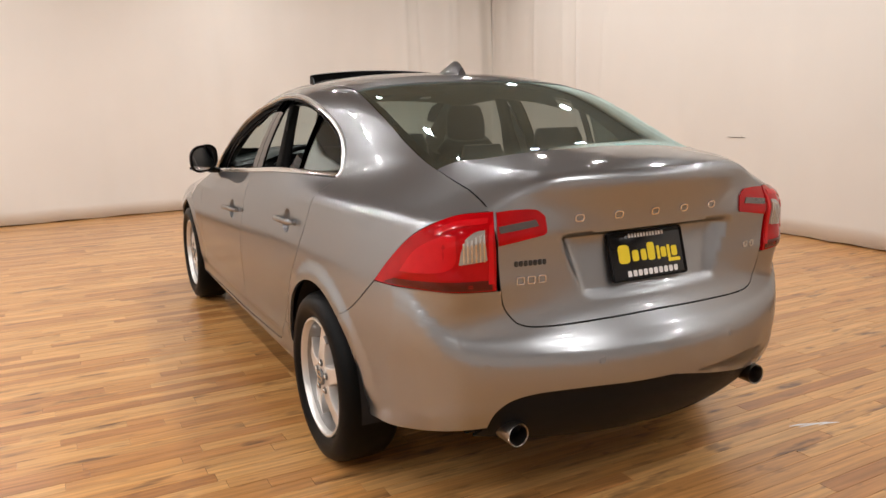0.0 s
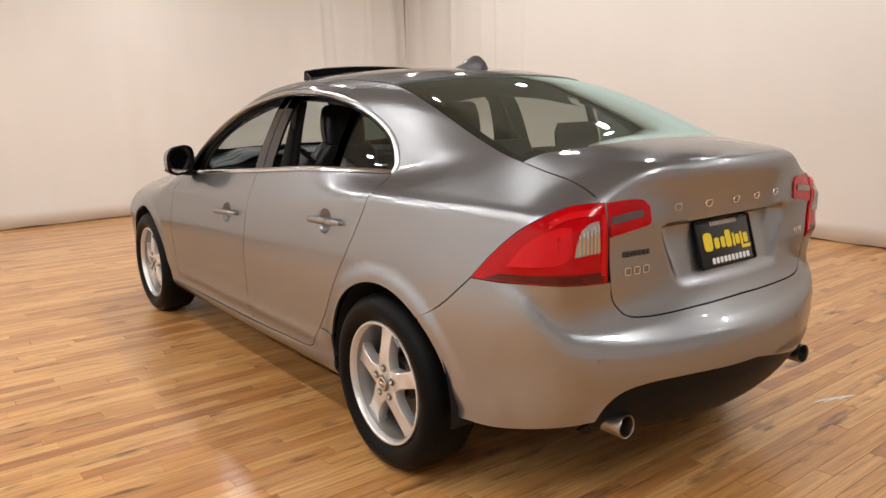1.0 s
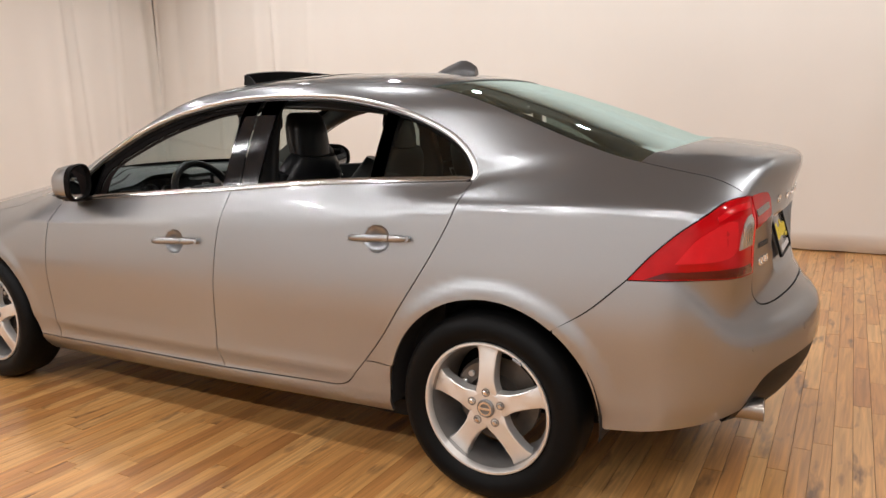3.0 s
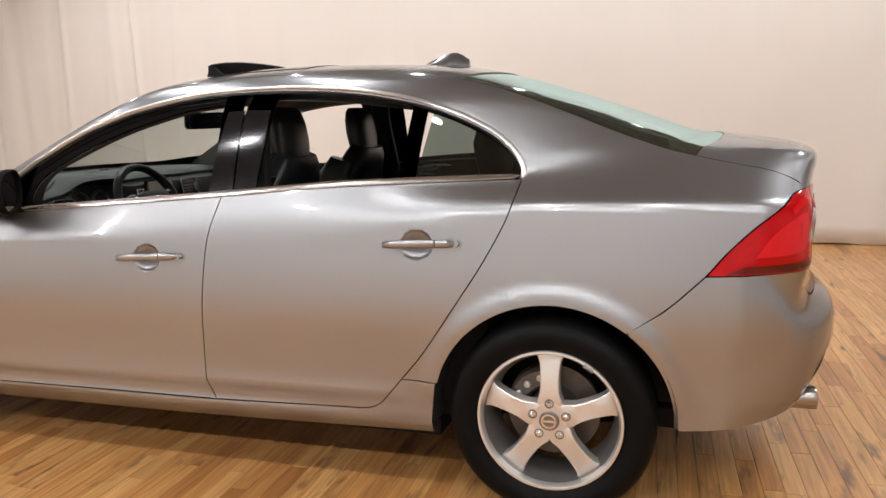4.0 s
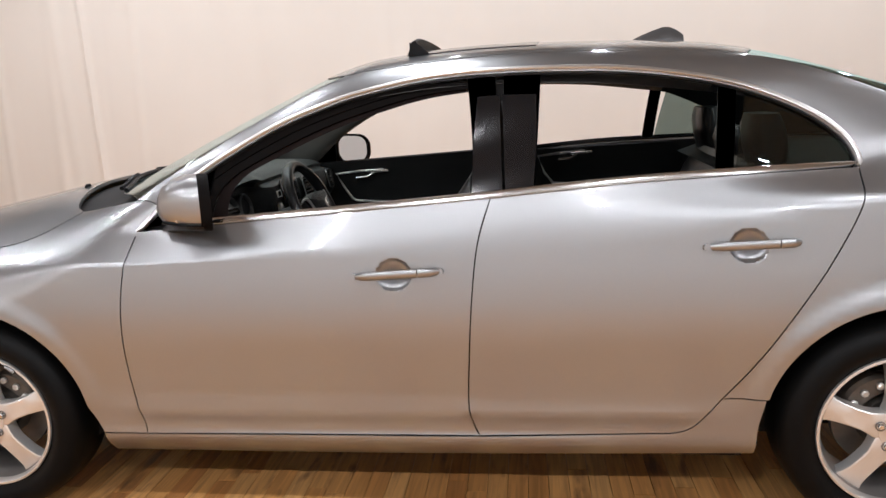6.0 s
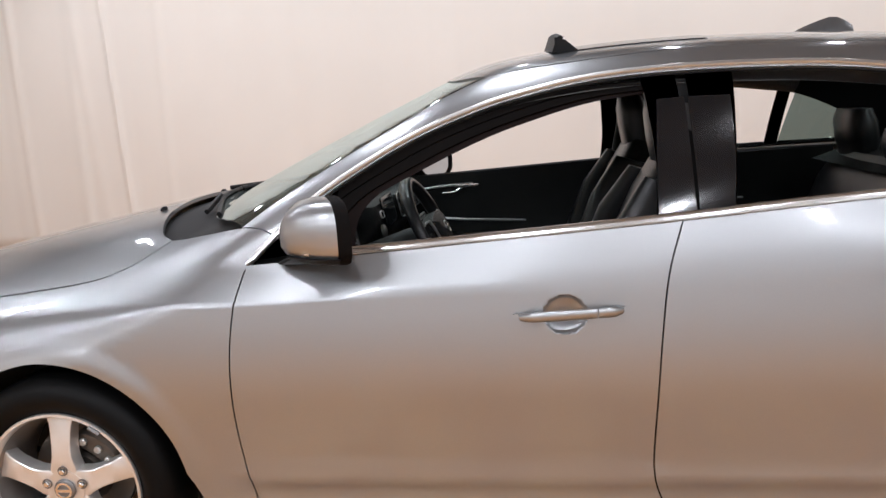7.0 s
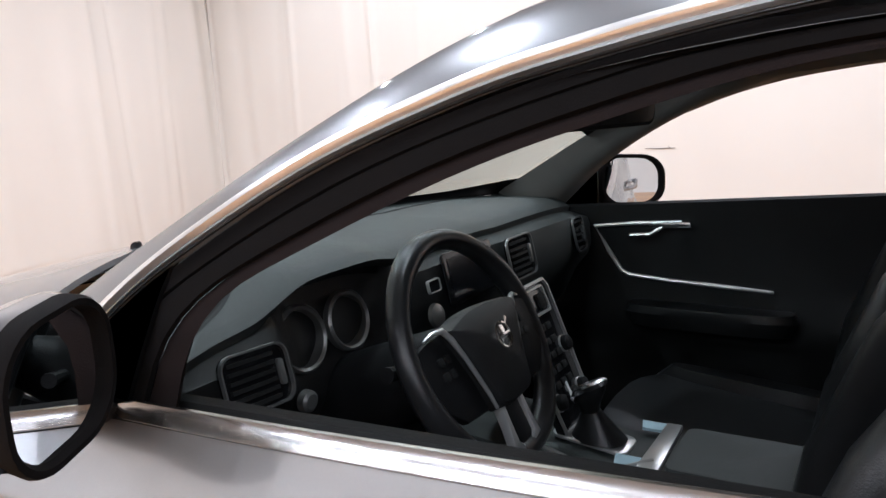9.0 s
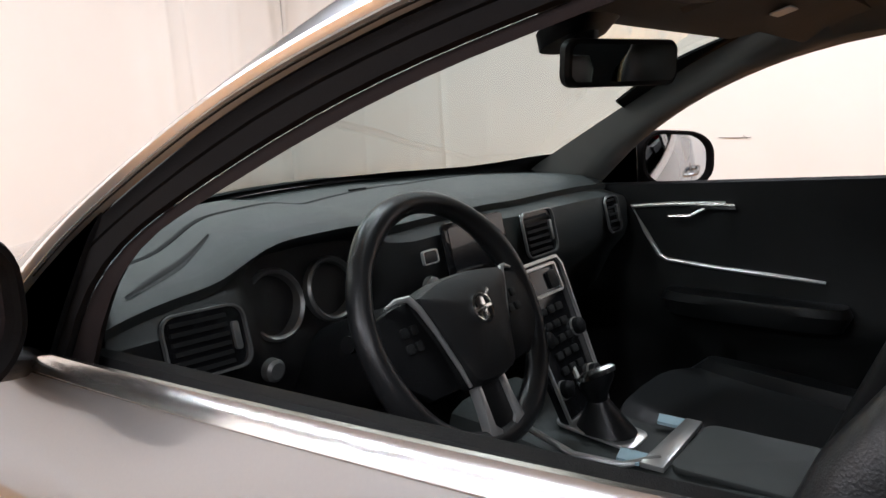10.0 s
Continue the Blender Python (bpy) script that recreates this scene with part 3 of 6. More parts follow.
room_box("floor", LEFT_X - 0.2, RIGHT_X + 0.8, BACK_Y - 0.2, 7.2, -0.12, -0.012, WOOD_BASE, "warm golden laminate floor of narrow wooden strips", "floor")
room_box("wall_left", LEFT_X - 0.2, LEFT_X, BACK_Y, 7.2, -0.012, CEILING, COOL, "plain cool white painted wall", "wall")
room_box("wall_back", LEFT_X - 0.2, RIGHT_X + 0.8, BACK_Y - 0.2, BACK_Y, -0.012, CEILING, COOL, "plain cool white painted wall", "wall")
room_box("wall_right", RIGHT_X + 0.40, RIGHT_X + 0.60, BACK_Y, 7.2, -0.012, CEILING, WALL, "off-white wall behind hanging cloth", "wall")
room_box("wall_far", LEFT_X - 0.2, RIGHT_X + 0.8, 6.9, 7.1, -0.012, CEILING, WALL, "off-white wall behind hanging cloth", "wall")
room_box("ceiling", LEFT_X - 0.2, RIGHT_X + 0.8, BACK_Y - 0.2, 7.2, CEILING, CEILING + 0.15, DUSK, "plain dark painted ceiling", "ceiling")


def drape(name, start, end, folds, seed, gather, depth=0.042, label="off-white cloth backdrop hanging in soft uneven folds"):
    """A hanging sheet from start to end (x, y), with folds that gather and fade downwards."""
    rnd = random.Random(seed)
    a, b = Vector((*start, 0)), Vector((*end, 0))
    along = (b - a).normalized()
    out = Vector((-along.y, along.x, 0))
    length = (b - a).length
    marks = [(rnd.uniform(0, length), rnd.uniform(0.05, 0.22), rnd.uniform(-0.5, 0.8), rnd.uniform(-0.05, 0.05), rnd.uniform(0.2, 1.0)) for _ in range(int(folds * length))]
    for _ in range(13):  # gathered folds by the corner
        g = rnd.uniform(0, 1) ** 1.6 * abs(gather)
        marks.append((g if gather > 0 else length - g, rnd.uniform(0.03, 0.09), rnd.uniform(-0.6, 0.7), rnd.uniform(-0.06, 0.06), rnd.uniform(0.3, 1.0)))
    bm = bmesh.new()
    nu, nv = int(length / 0.02), 22
    grid = []
    for i in range(nu + 1):
        u = length * i / nu
        col = []
        for j in range(nv + 1):
            z = CEILING * 0.995 * j / nv
            d = 0.06 * noise.noise((u * 0.5, z * 0.3, seed)) + 0.012 * noise.noise((u * 4, z * 0.8, seed + 5))
            for m, w, h, lean, low in marks:
                s = (u - m - lean * z) / w
                if abs(s) < 3:
                    d += depth * h * math.exp(-s * s) * (low + (1 - low) * z / CEILING)
            p = a + along * u + out * d
            col.append(bm.verts.new((p.x, p.y, z + 0.012 * noise.noise((u * 3, 0, seed)) * (j == 0) + 0.01)))
        grid.append(col)
    for i in range(nu):
        for j in range(nv):
            bm.faces.new((grid[i][j], grid[i + 1][j], grid[i + 1][j + 1], grid[i][j + 1]))
    ob = mesh_object(name, bm, CLOTH)
    sol = ob.modifiers.new("cloth", "SOLIDIFY")
    sol.thickness = 0.004
    return tagged(ob, label, "drape", "cloth backdrop round the room")


CORNER = (4.58, 6.40)
drape("backdrop_cloth", (CORNER[0] - 0.012, CORNER[1] - 0.001), (LEFT_X, FAR(LEFT_X)), 0.9, 3, 2.6)
drape("backdrop_cloth", (RIGHT_X + 0.02, BACK_Y), (CORNER[0], CORNER[1] - 0.012), 0.9, 8, -2.8)
bm = bmesh.new()
tube(bm, [(4.494, 1.38, 0.897), (4.496, 1.49, 0.893), (4.498, 1.61, 0.896)], [0.002, 0.0045, 0.002], 6)
tube(bm, [(4.495, 1.41, 0.886), (4.495, 1.435, 0.910)], 0.002, 6)
tagged(mesh_object("cloth_tear", bm, SKIRT), "thin dark scratch mark on the cloth backdrop", "mark")

# ---------------------------------------------------------------- car
car = thing("car", "silver metallic four-door saloon parked on wooden floor, windows down", "car")
REAR_Y, FRONT_Y, HUB_Z, HUB_X = -1.388, 1.388, 0.322, 0.845
ARCH = 0.366
GAP_A = [(0.834, 0.919), (0.852, 0.82), (0.868, 0.70), (0.872, 0.55), (0.862, 0.42), (0.845, 0.33), (0.838, 0.285)]
GAP_B = [(-0.263, 1.0), (-0.226, 0.88), (-0.207, 0.735), (-0.194, 0.56), (-0.186, 0.40), (-0.198, 0.33), (-0.215, 0.291)]
GAP_C = [(-1.284, 1.052), (-1.258, 0.95), (-1.185, 0.81), (-1.095, 0.67), (-0.99, 0.515), (-0.91, 0.417)]
GAP_C2 = [(-0.91, 0.417), (-0.875, 0.375), (-0.83, 0.325), (-0.78, 0.306), (-0.70, 0.303)]
BELT = [(0.834, 0.919), (0.32, 0.958), (-0.263, 1.0), (-0.71, 1.033), (-1.284, 1.052)]
CHROME_TOP = [(0.834, 0.919), (0.74, 1.005), (0.643, 1.086), (0.52, 1.16), (0.391, 1.226), (0.26, 1.276), (0.136, 1.312), (-0.08, 1.35), (-0.333, 1.361),
              (-0.64, 1.35), (-0.879, 1.314), (-1.038, 1.268), (-1.176, 1.203), (-1.255, 1.138), (-1.288, 1.08), (-1.284, 1.052)]
HOOD_SIDE = [(-0.60, 1.125), (-0.672, 1.19), (-0.70, 1.25), (-0.712, 1.33), (-0.70, 1.5), (-0.69, 1.64), (-0.68, 1.83), (-0.655, 2.0)]
SCREEN_EDGE = [(-0.712, 0.868), (-0.675, 0.70), (-0.63, 0.50), (-0.58, 0.33), (-0.535, 0.205)]
DITCH = [(-0.535, 0.205), (-0.533, 0.0), (-0.53, -0.4), (-0.533, -0.8), (-0.545, -1.02)]
REAR_GLASS_EDGE = [(-0.545, -1.02), (-0.562, -1.20), (-0.572, -1.46), (-0.574, -1.69), (-0.574, -1.80)]
LID_SIDE = [(-0.574, -1.80), (-0.578, -1.95), (-0.576, -2.04), (-0.571, -2.098)]
LAMP_TOP = [(50.5, 1.012), (43.0, 0.998), (36.1, 0.946), (29.7, 0.86), (24.9, 0.779)]
LAMP_LOW = [(24.9, 0.779), (37.3, 0.781), (43.5, 0.780), (51.1, 0.776)]
BUMPER_JOINT = [(-1.83, 0.779), (-1.72, 0.68), (-1.617, 0.618)]


def chrome_out(d):
    """The window surround's upper line, moved outwards by d."""
    q = spline(CHROME_TOP, 0.03)
    t = np.gradient(q, axis=0)
    t /= np.linalg.norm(t, axis=1)[:, None]
    return [tuple(v) for v in q + np.stack([t[:, 1], -t[:, 0]], 1) * -d]


def cup(cy, cz):
    """A shallow finger bowl behind a door handle."""
    def push(p, n):
        r = np.hypot((p[:, 1] - cy) / 0.053, (p[:, 2] - cz) / 0.048)
        d = 0.024 * np.sqrt(np.clip(1 - r * r, 0, 1))
        return p - n * d[:, None]
    return push


def fine(cy, cz):
    """Extra cuts round a bowl."""
    return list(cy + np.linspace(-0.058, 0.058, 25)), [0.8 * math.atan2(cz + d - AX_Z, 0.858) for d in np.linspace(-0.054, 0.054, 25)]


# silver panels of the two sides
skin_part("front_door", [("S", GAP_A[::-1]), ("S", BELT[:3]), ("S", GAP_B), ("S", [(-0.215, 0.291), (0.3, 0.289), (0.838, 0.285)])], wrap_long, PAINT, car, extra=fine(0.020, 0.790), shape=cup(0.020, 0.790))
skin_part("rear_door", [("S", GAP_B[::-1]), ("S", BELT[2:]), ("S", GAP_C), ("S", GAP_C2), ("S", [(-0.70, 0.303), (-0.45, 0.296), (-0.215, 0.291)])], wrap_long, PAINT, car, extra=fine(-0.970, 0.857), shape=cup(-0.970, 0.857))
skin_part("sill", [("S", [(0.985, 0.285), (0.838, 0.285), (0.3, 0.289), (-0.215, 0.291), (-0.70, 0.303)]), ("S", GAP_C2[::-1]), ("S", [(-0.91, 0.417), (-1.027, 0.417)]),
                   ("S", [(-1.027, 0.417), (-1.012, 0.32), (-1.008, 0.235)]), ("S", [(-1.008, 0.235), (0.0, 0.205), (0.985, 0.20)]), ("S", [(0.985, 0.20), (0.985, 0.285)])], wrap_long, PAINT, car, gap=0.0015)
skin_part("front_fender", [("S", [(0.985, 0.285), (0.838, 0.285)]), ("S", GAP_A[::-1]), ("S", chrome_out(0.006)[:5]), ("T", [tuple(from_side(chrome_out(0.006)[4:5])[0][:2]), (-0.712, 0.868)]),
                           ("T", [(-0.712, 0.868), (-0.66, 0.99), (-0.60, 1.125)]), ("T", HOOD_SIDE), ("S", [(2.0, 0.735), (1.90, 0.62), (1.735, 0.44)]),
                           ("S", arc(FRONT_Y, HUB_Z, ARCH, 18.8, 174))], wrap_long, PAINT, car, grid=(0.022, 0.018))
quarter = skin_part("body_side", [("S", chrome_out(0.012)[4:]), ("S", [chrome_out(0.012)[-1], (-1.284, 1.052)]), ("S", GAP_C), ("S", [(-0.91, 0.417), (-1.035, 0.417)]),
                                  ("S", arc(REAR_Y, HUB_Z, ARCH, 15, 129)[0:0] + arc(REAR_Y, HUB_Z, ARCH, 15, 128)), ("S", [(-1.613, 0.611), (-1.72, 0.68), (-1.83, 0.779)]),
                                  ("W", LAMP_TOP[::-1]), ("T", LID_SIDE[::-1]), ("T", REAR_GLASS_EDGE[::-1]), ("T", DITCH[::-1]), ("T", SCREEN_EDGE[::-1]),
                                  ("T", [(-0.712, 0.868), tuple(from_side(chrome_out(0.012)[4:5])[0][:2])])], wrap_long, PAINT, car, grid=(0.022, 0.018))

# hood, roof, boot lid
skin_part("hood", [("T", HOOD_SIDE[::-1]), ("T", both([(-0.60, 1.125), (-0.50, 1.20), (-0.30, 1.265), (0, 1.285)])), ("T", [(-a, b) for a, b in HOOD_SIDE]), ("T", both([(-0.655, 2.0), (-0.5, 2.13), (-0.25, 2.19), (0, 2.21)])[::-1])],
          wrap_long, PAINT, car, mirror=False)
roof = skin_part("roof", [("T", DITCH[::-1]), ("T", both([(-0.535, 0.205), (-0.4, 0.30), (-0.2, 0.35), (0, 0.365)])), ("T", [(-a, b) for a, b in DITCH]), ("T", both([(-0.545, -1.02), (-0.4, -1.07), (-0.2, -1.105), (0, -1.115)])[::-1])],
                 wrap_long, PAINT, car, mirror=False)
# rear: boot lid face, bumper, valance, lamps
LID_LOW = [(-0.555, 0.90), (-0.548, 0.80), (-0.535, 0.73), (-0.512, 0.69), (-0.48, 0.664), (-0.40, 0.655), (-0.2, 0.660), (0, 0.664)]


def opposite(pts):
    return [(180 - a, b) for a, b in reversed(pts)]


def flip(pts):
    return [(-a, b) for a, b in reversed(pts)]


def plate_bay(p, n):
    """The shallow bay that the plate sits in, with sloped sides and a sharp upper brow."""
    x, z = np.abs(p[:, 0]), p[:, 2]
    d = (1 - step(0.30, 0.35, x + (0.90 - z) * 0.35)) * step(0.715, 0.745, z) * (1 - step(0.914, 0.926, z))
    return p + np.stack([0 * d, 0.045 * d * (0.35 + 0.65 * step(0.72, 0.9, z)), 0 * d], 1)


LID_EDGE = [(-0.574, -1.80), (-0.578, -1.95), (-0.576, -2.04), (-0.570, -2.10)]
lid_corner = from_top(LID_EDGE[-1:])[0]
LID_DROP = [(lid_corner[0], lid_corner[2]), (-0.568, 1.0), (-0.562, 0.95), (-0.555, 0.90)]
skin_part("boot_lid", [("T", LID_EDGE), ("R", LID_DROP), ("R", LID_LOW), ("R", flip(LID_LOW)), ("R", flip(LID_DROP)), ("T", [(-a, b) for a, b in LID_EDGE[::-1]]),
                       ("T", both([(-0.574, -1.80), (-0.37, -1.87), (-0.16, -1.905), (0, -1.91)])[::-1])],
          wrap_lid, PAINT, car, mirror=False, grid=(0.018, 0.009), shape=plate_bay)
tail_lamps = skin_part("tail_lamp", [("W", LAMP_TOP), ("W", LAMP_LOW), ("W", [(51.1, 0.776), (51.1, 0.9), (50.5, 1.012)])], wrap_tail, REDLENS, car, "red wrap-round tail lamp lens", offset=0.004, grid=(0.03, 0.03))
lid_lamps = skin_part("lid_lamp", [("W", [(50.75, 1.009), (54.0, 1.014), (58.5, 1.012), (60.6, 0.99)]), ("W", [(60.6, 0.99), (61.0, 0.945), (60.4, 0.932)]), ("W", [(60.4, 0.932), (56.0, 0.921), (51.35, 0.909)]), ("W", [(51.35, 0.909), (50.75, 1.009)])],
          wrap_tail, REDLENS, car, "red boot lid lamp lens", offset=0.005, grid=(0.03, 0.03))
VAL = [(49.2, 0.345), (51.2, 0.405), (54.5, 0.444), (60.0, 0.464), (70, 0.470), (80, 0.467), (90, 0.466)]
LOW_EDGE = [(21.4, 0.305), (28.3, 0.310), (35.2, 0.320), (43.4, 0.334), (49.2, 0.345)]
skin_part("rear_bumper", [("S", BUMPER_JOINT[::-1]), ("W", LAMP_LOW), ("R", [(-0.543, 0.776), (-0.54, 0.77)] + LID_LOW[2:]), ("R", flip(LID_LOW[2:]) + [(0.54, 0.77), (0.543, 0.776)]),
                          ("W", opposite(LAMP_LOW)), ("M", BUMPER_JOINT), ("M", arc(REAR_Y, HUB_Z, ARCH, 128, 181)), ("W", opposite(LOW_EDGE)), ("W", opposite(VAL)), ("W", VAL[::-1]), ("W", LOW_EDGE[::-1]),
                          ("S", arc(REAR_Y, HUB_Z, ARCH, 181, 128))], wrap_tail, PAINT, car, mirror=False, grid=(0.02, 0.009))
LOWER = [(46, 0.30), (60, 0.27), (75, 0.26), (90, 0.26)]
skin_part("valance", [("W", VAL), ("W", opposite(VAL)), ("W", [(130.8, 0.345), (134, 0.30)]), ("W", opposite(LOWER)), ("W", LOWER[::-1]), ("W", [(46, 0.30), (49.2, 0.345)])],
          wrap_tail, BLACK, car, "matt black plastic rear valance", mirror=False, offset=-0.008, grid=(0.04, 0.03))

# glass
skin_part("windscreen", [("T", SCREEN_EDGE), ("T", both([(-0.535, 0.205), (-0.4, 0.30), (-0.2, 0.35), (0, 0.365)])), ("T", [(-a, b) for a, b in SCREEN_EDGE[::-1]]), ("T", both([(-0.712, 0.868), (-0.5, 1.03), (-0.25, 1.11), (0, 1.135)])[::-1])],
          wrap_long, GLASS, car, "clear windscreen", mirror=False, offset=-0.004, flange=0)
skin_part("rear_window", [("T", REAR_GLASS_EDGE), ("T", both([(-0.574, -1.80), (-0.37, -1.87), (-0.16, -1.905), (0, -1.91)])), ("T", [(-a, b) for a, b in REAR_GLASS_EDGE[::-1]]), ("T", both([(-0.545, -1.02), (-0.4, -1.07), (-0.2, -1.105), (0, -1.115)])[::-1])],
          wrap_long, REARGLASS, car, "clear rear window", mirror=False, offset=-0.004, flange=0)
REARGLASS_LOW = both([(-0.574, -1.80), (-0.37, -1.87), (-0.16, -1.905), (0, -1.91)])
REARGLASS_TOP = both([(-0.545, -1.02), (-0.4, -1.07), (-0.2, -1.105), (0, -1.115)])


def shrink(pts, dx, dy):
    """A top-view line moved in towards the middle by dx and along by dy."""
    return [(a * (1 - dx / 0.58), b + dy) for a, b in pts]


for name, rim, inner in (("rear_glass_border", REARGLASS_LOW, shrink(REARGLASS_LOW, 0.03, 0.035)), ("rear_glass_border", shrink(REARGLASS_TOP, 0.02, -0.045), REARGLASS_TOP)):
    skin_part(name, [("T", rim), ("T", [rim[-1], inner[-1]]), ("T", inner[::-1]), ("T", [inner[0], rim[0]])], wrap_long, GLOSSBLACK, car, "black printed glass border", gap=0, mirror=False, offset=-0.0065, flange=0)
edge_in = [(a + 0.022, b) for a, b in REAR_GLASS_EDGE]
skin_part("rear_glass_border", [("T", REAR_GLASS_EDGE), ("T", [REAR_GLASS_EDGE[-1], edge_in[-1]]), ("T", edge_in[::-1]), ("T", [edge_in[0], REAR_GLASS_EDGE[0]])], wrap_long, GLOSSBLACK, car, "black printed glass border", gap=0, offset=-0.0072, flange=0)
SCREEN_LOW = both([(-0.712, 0.868), (-0.5, 1.03), (-0.25, 1.11), (0, 1.135)])
screen_in = [(a * 0.965, b - 0.075) for a, b in SCREEN_LOW]
skin_part("windscreen_border", [("T", SCREEN_LOW), ("T", [SCREEN_LOW[-1], screen_in[-1]]), ("T", screen_in[::-1]), ("T", [screen_in[0], SCREEN_LOW[0]])], wrap_long, FRAMEBLACK, car, "black printed glass border", gap=0, mirror=False, offset=-0.0058, flange=0)

# ---------------------------------------------------------------- wheels
R_TYRE, R_RIM = 0.322, 0.222


def spoke_mesh(bm, out):
    """Five broad dished spokes from the hub to the rim with a rounded shoulder; out: where the face lies along x."""
    for k in range(5):
        a = math.radians(90 + 72 * k)
        rows = []
        for r, half, lift in ((0.030, 0.040, 0.011), (0.060, 0.040, 0.014), (0.076, 0.0345, 0.0145), (0.095, 0.0305, 0.013), (0.125, 0.0295, 0.009), (0.160, 0.0315, 0.003), (0.185, 0.0355, -0.003), (0.199, 0.043, -0.007), (0.209, 0.056, -0.010)):
            row = []
            for s, d in ((-1.0, 0.040), (-0.985, 0.010), (-0.93, 0.0025), (-0.80, 0.0), (0.0, 0.0022), (0.80, 0.0), (0.93, 0.0025), (0.985, 0.010), (1.0, 0.040)):
                y, z = r * math.cos(a) - s * half * math.sin(a), r * math.sin(a) + s * half * math.cos(a)
                row.append(bm.verts.new((out - lift + d, y, z)))
            rows.append(row)
        for p, q in zip(rows, rows[1:]):
            for i in range(8):
                bm.faces.new((p[i], p[i + 1], q[i + 1], q[i]))
    bmesh.ops.recalc_face_normals(bm, faces=bm.faces[:])


def wheel(x, y, front):
    """A wheel with its outer face towards -x."""
    w = new("wheel")
    w.parent = car
    w.location = (x, y, HUB_Z)
    if x > 0:
        w.rotation_euler = (0, 0, math.pi)
    bm = bmesh.new()
    half = 0.108
    lathe(bm, [(0.06, 0.215), (0.085, 0.222), (half, 0.25), (half + 0.004, 0.275), (half - 0.008, 0.302), (half - 0.03, 0.317), (0.05, 0.3215), (0.0, 0.3222), (-0.05, 0.3215), (-half + 0.03, 0.317),
               (-half + 0.008, 0.302), (-half - 0.004, 0.275), (-half, 0.25), (-0.09, 0.230), (-0.085, 0.222), (-0.06, 0.215)], 64)
    part("tyre", bm, RUBBER, w, "black rubber tyre")
    bm = bmesh.new()
    lathe(bm, [(-0.085, 0.224), (-0.090, 0.226), (-0.096, 0.224), (-0.097, 0.217), (-0.091, 0.2125), (-0.074, 0.209), (-0.072, 0.212)], 64)
    rim = part("rim", bm, ALLOY, w, "silver alloy rim")
    bm = bmesh.new()
    lathe(bm, [(-0.075, 0.2095), (-0.045, 0.200), (-0.01, 0.190), (0.07, 0.190), (0.09, 0.222), (0.06, 0.224)], 64)
    part("rim_barrel", bm, BARREL, rim, "darker inner rim barrel")
    bm = bmesh.new()
    tube(bm, [(-0.0985, 0.2145 * math.cos(math.radians(a)), 0.2145 * math.sin(math.radians(a))) for a in (119, 122, 125, 128)], 0.006, 6)
    part("balance_weight", bm, CAPGREY, rim, "grey balance weight")
    bm = bmesh.new()
    spoke_mesh(bm, -0.070)
    bmesh.ops.create_cone(bm, cap_ends=True, segments=40, radius1=0.062, radius2=0.055, depth=0.03, matrix=Matrix.Translation((-0.069, 0, 0)) @ Matrix.Rotation(radians(-90), 4, "Y"))
    part("spokes", bm, ALLOY, w, "five broad silver alloy spokes")
    for k in range(5):
        a = math.radians(54 + 72 * k + 36)
        bm = bmesh.new()
        lathe(bm, [(0.0, 0.0142), (-0.003, 0.0142), (-0.003, 0.0112), (0.004, 0.0105), (0.004, 0.0)], 20)
        bm.transform(Matrix.Translation((-0.0835, 0.054 * math.cos(a), 0.054 * math.sin(a))))
        seat = part("bolt_seat", bm, CAPGREY, w, "dark recessed bolt seat")
        bm = bmesh.new()
        lathe(bm, [(0.003, 0.0088), (-0.008, 0.0088), (-0.010, 0.0062), (-0.010, 0.0)], 6)
        bm.transform(Matrix.Translation((-0.0835, 0.054 * math.cos(a), 0.054 * math.sin(a))))
        part("wheel_bolt", bm, CHROME, seat, "chrome wheel bolt")
    bm = bmesh.new()
    lathe(bm, [(0.0, 0.031), (-0.006, 0.031), (-0.009, 0.028), (-0.0095, 0.0)], 24)
    bm.transform(Matrix.Translation((-0.083, 0, 0)))
    part("hub_cap", bm, CAPGREY, w, "grey hub cap")
    bm = bmesh.new()
    lathe(bm, [(-0.0925, 0.024), (-0.0945, 0.024), (-0.0945, 0.018), (-0.0925, 0.018)], 24)
    box(bm, -0.0945, -0.0925, -0.018, 0.018, -0.004, 0.004)
    part("hub_badge", bm, CHROME, w, "round bright badge")
    bm = bmesh.new()
    lathe(bm, [(0.012, 0.05), (0.012, 0.148), (0.035, 0.148), (0.035, 0.05)], 48)
    part("brake_disc", bm, STEEL, w, "worn steel brake disc")
    bm = bmesh.new()
    lathe(bm, [(-0.02, 0.0), (-0.02, 0.07), (0.012, 0.085)], 32)
    part("disc_hat", bm, STEEL, w)
    cy = 0.112 * (-1 if front else 1)
    caliper = new("brake_caliper")
    caliper.parent = w
    caliper["label"] = "grey cast brake caliper with hose bolts"
    bm = bmesh.new()
    rings = []
    for u in np.linspace(0, 1, 7):
        a = math.radians(20 + 62 * u)
        k = 1 - 0.35 * abs(2 * u - 1) ** 3
        rings.append([(-0.028 + 0.075 * e[0], math.copysign(1, cy) * (0.120 + 0.034 * k * e[1]) * math.cos(a), (0.120 + 0.034 * k * e[1]) * math.sin(a)) for e in ((0, -0.7), (0, 0.7), (0.15, 1), (0.9, 1), (0.9, -1), (0.15, -1))])
    loft(bm, rings, caps=True)
    part("caliper_body", bm, STEEL, caliper)
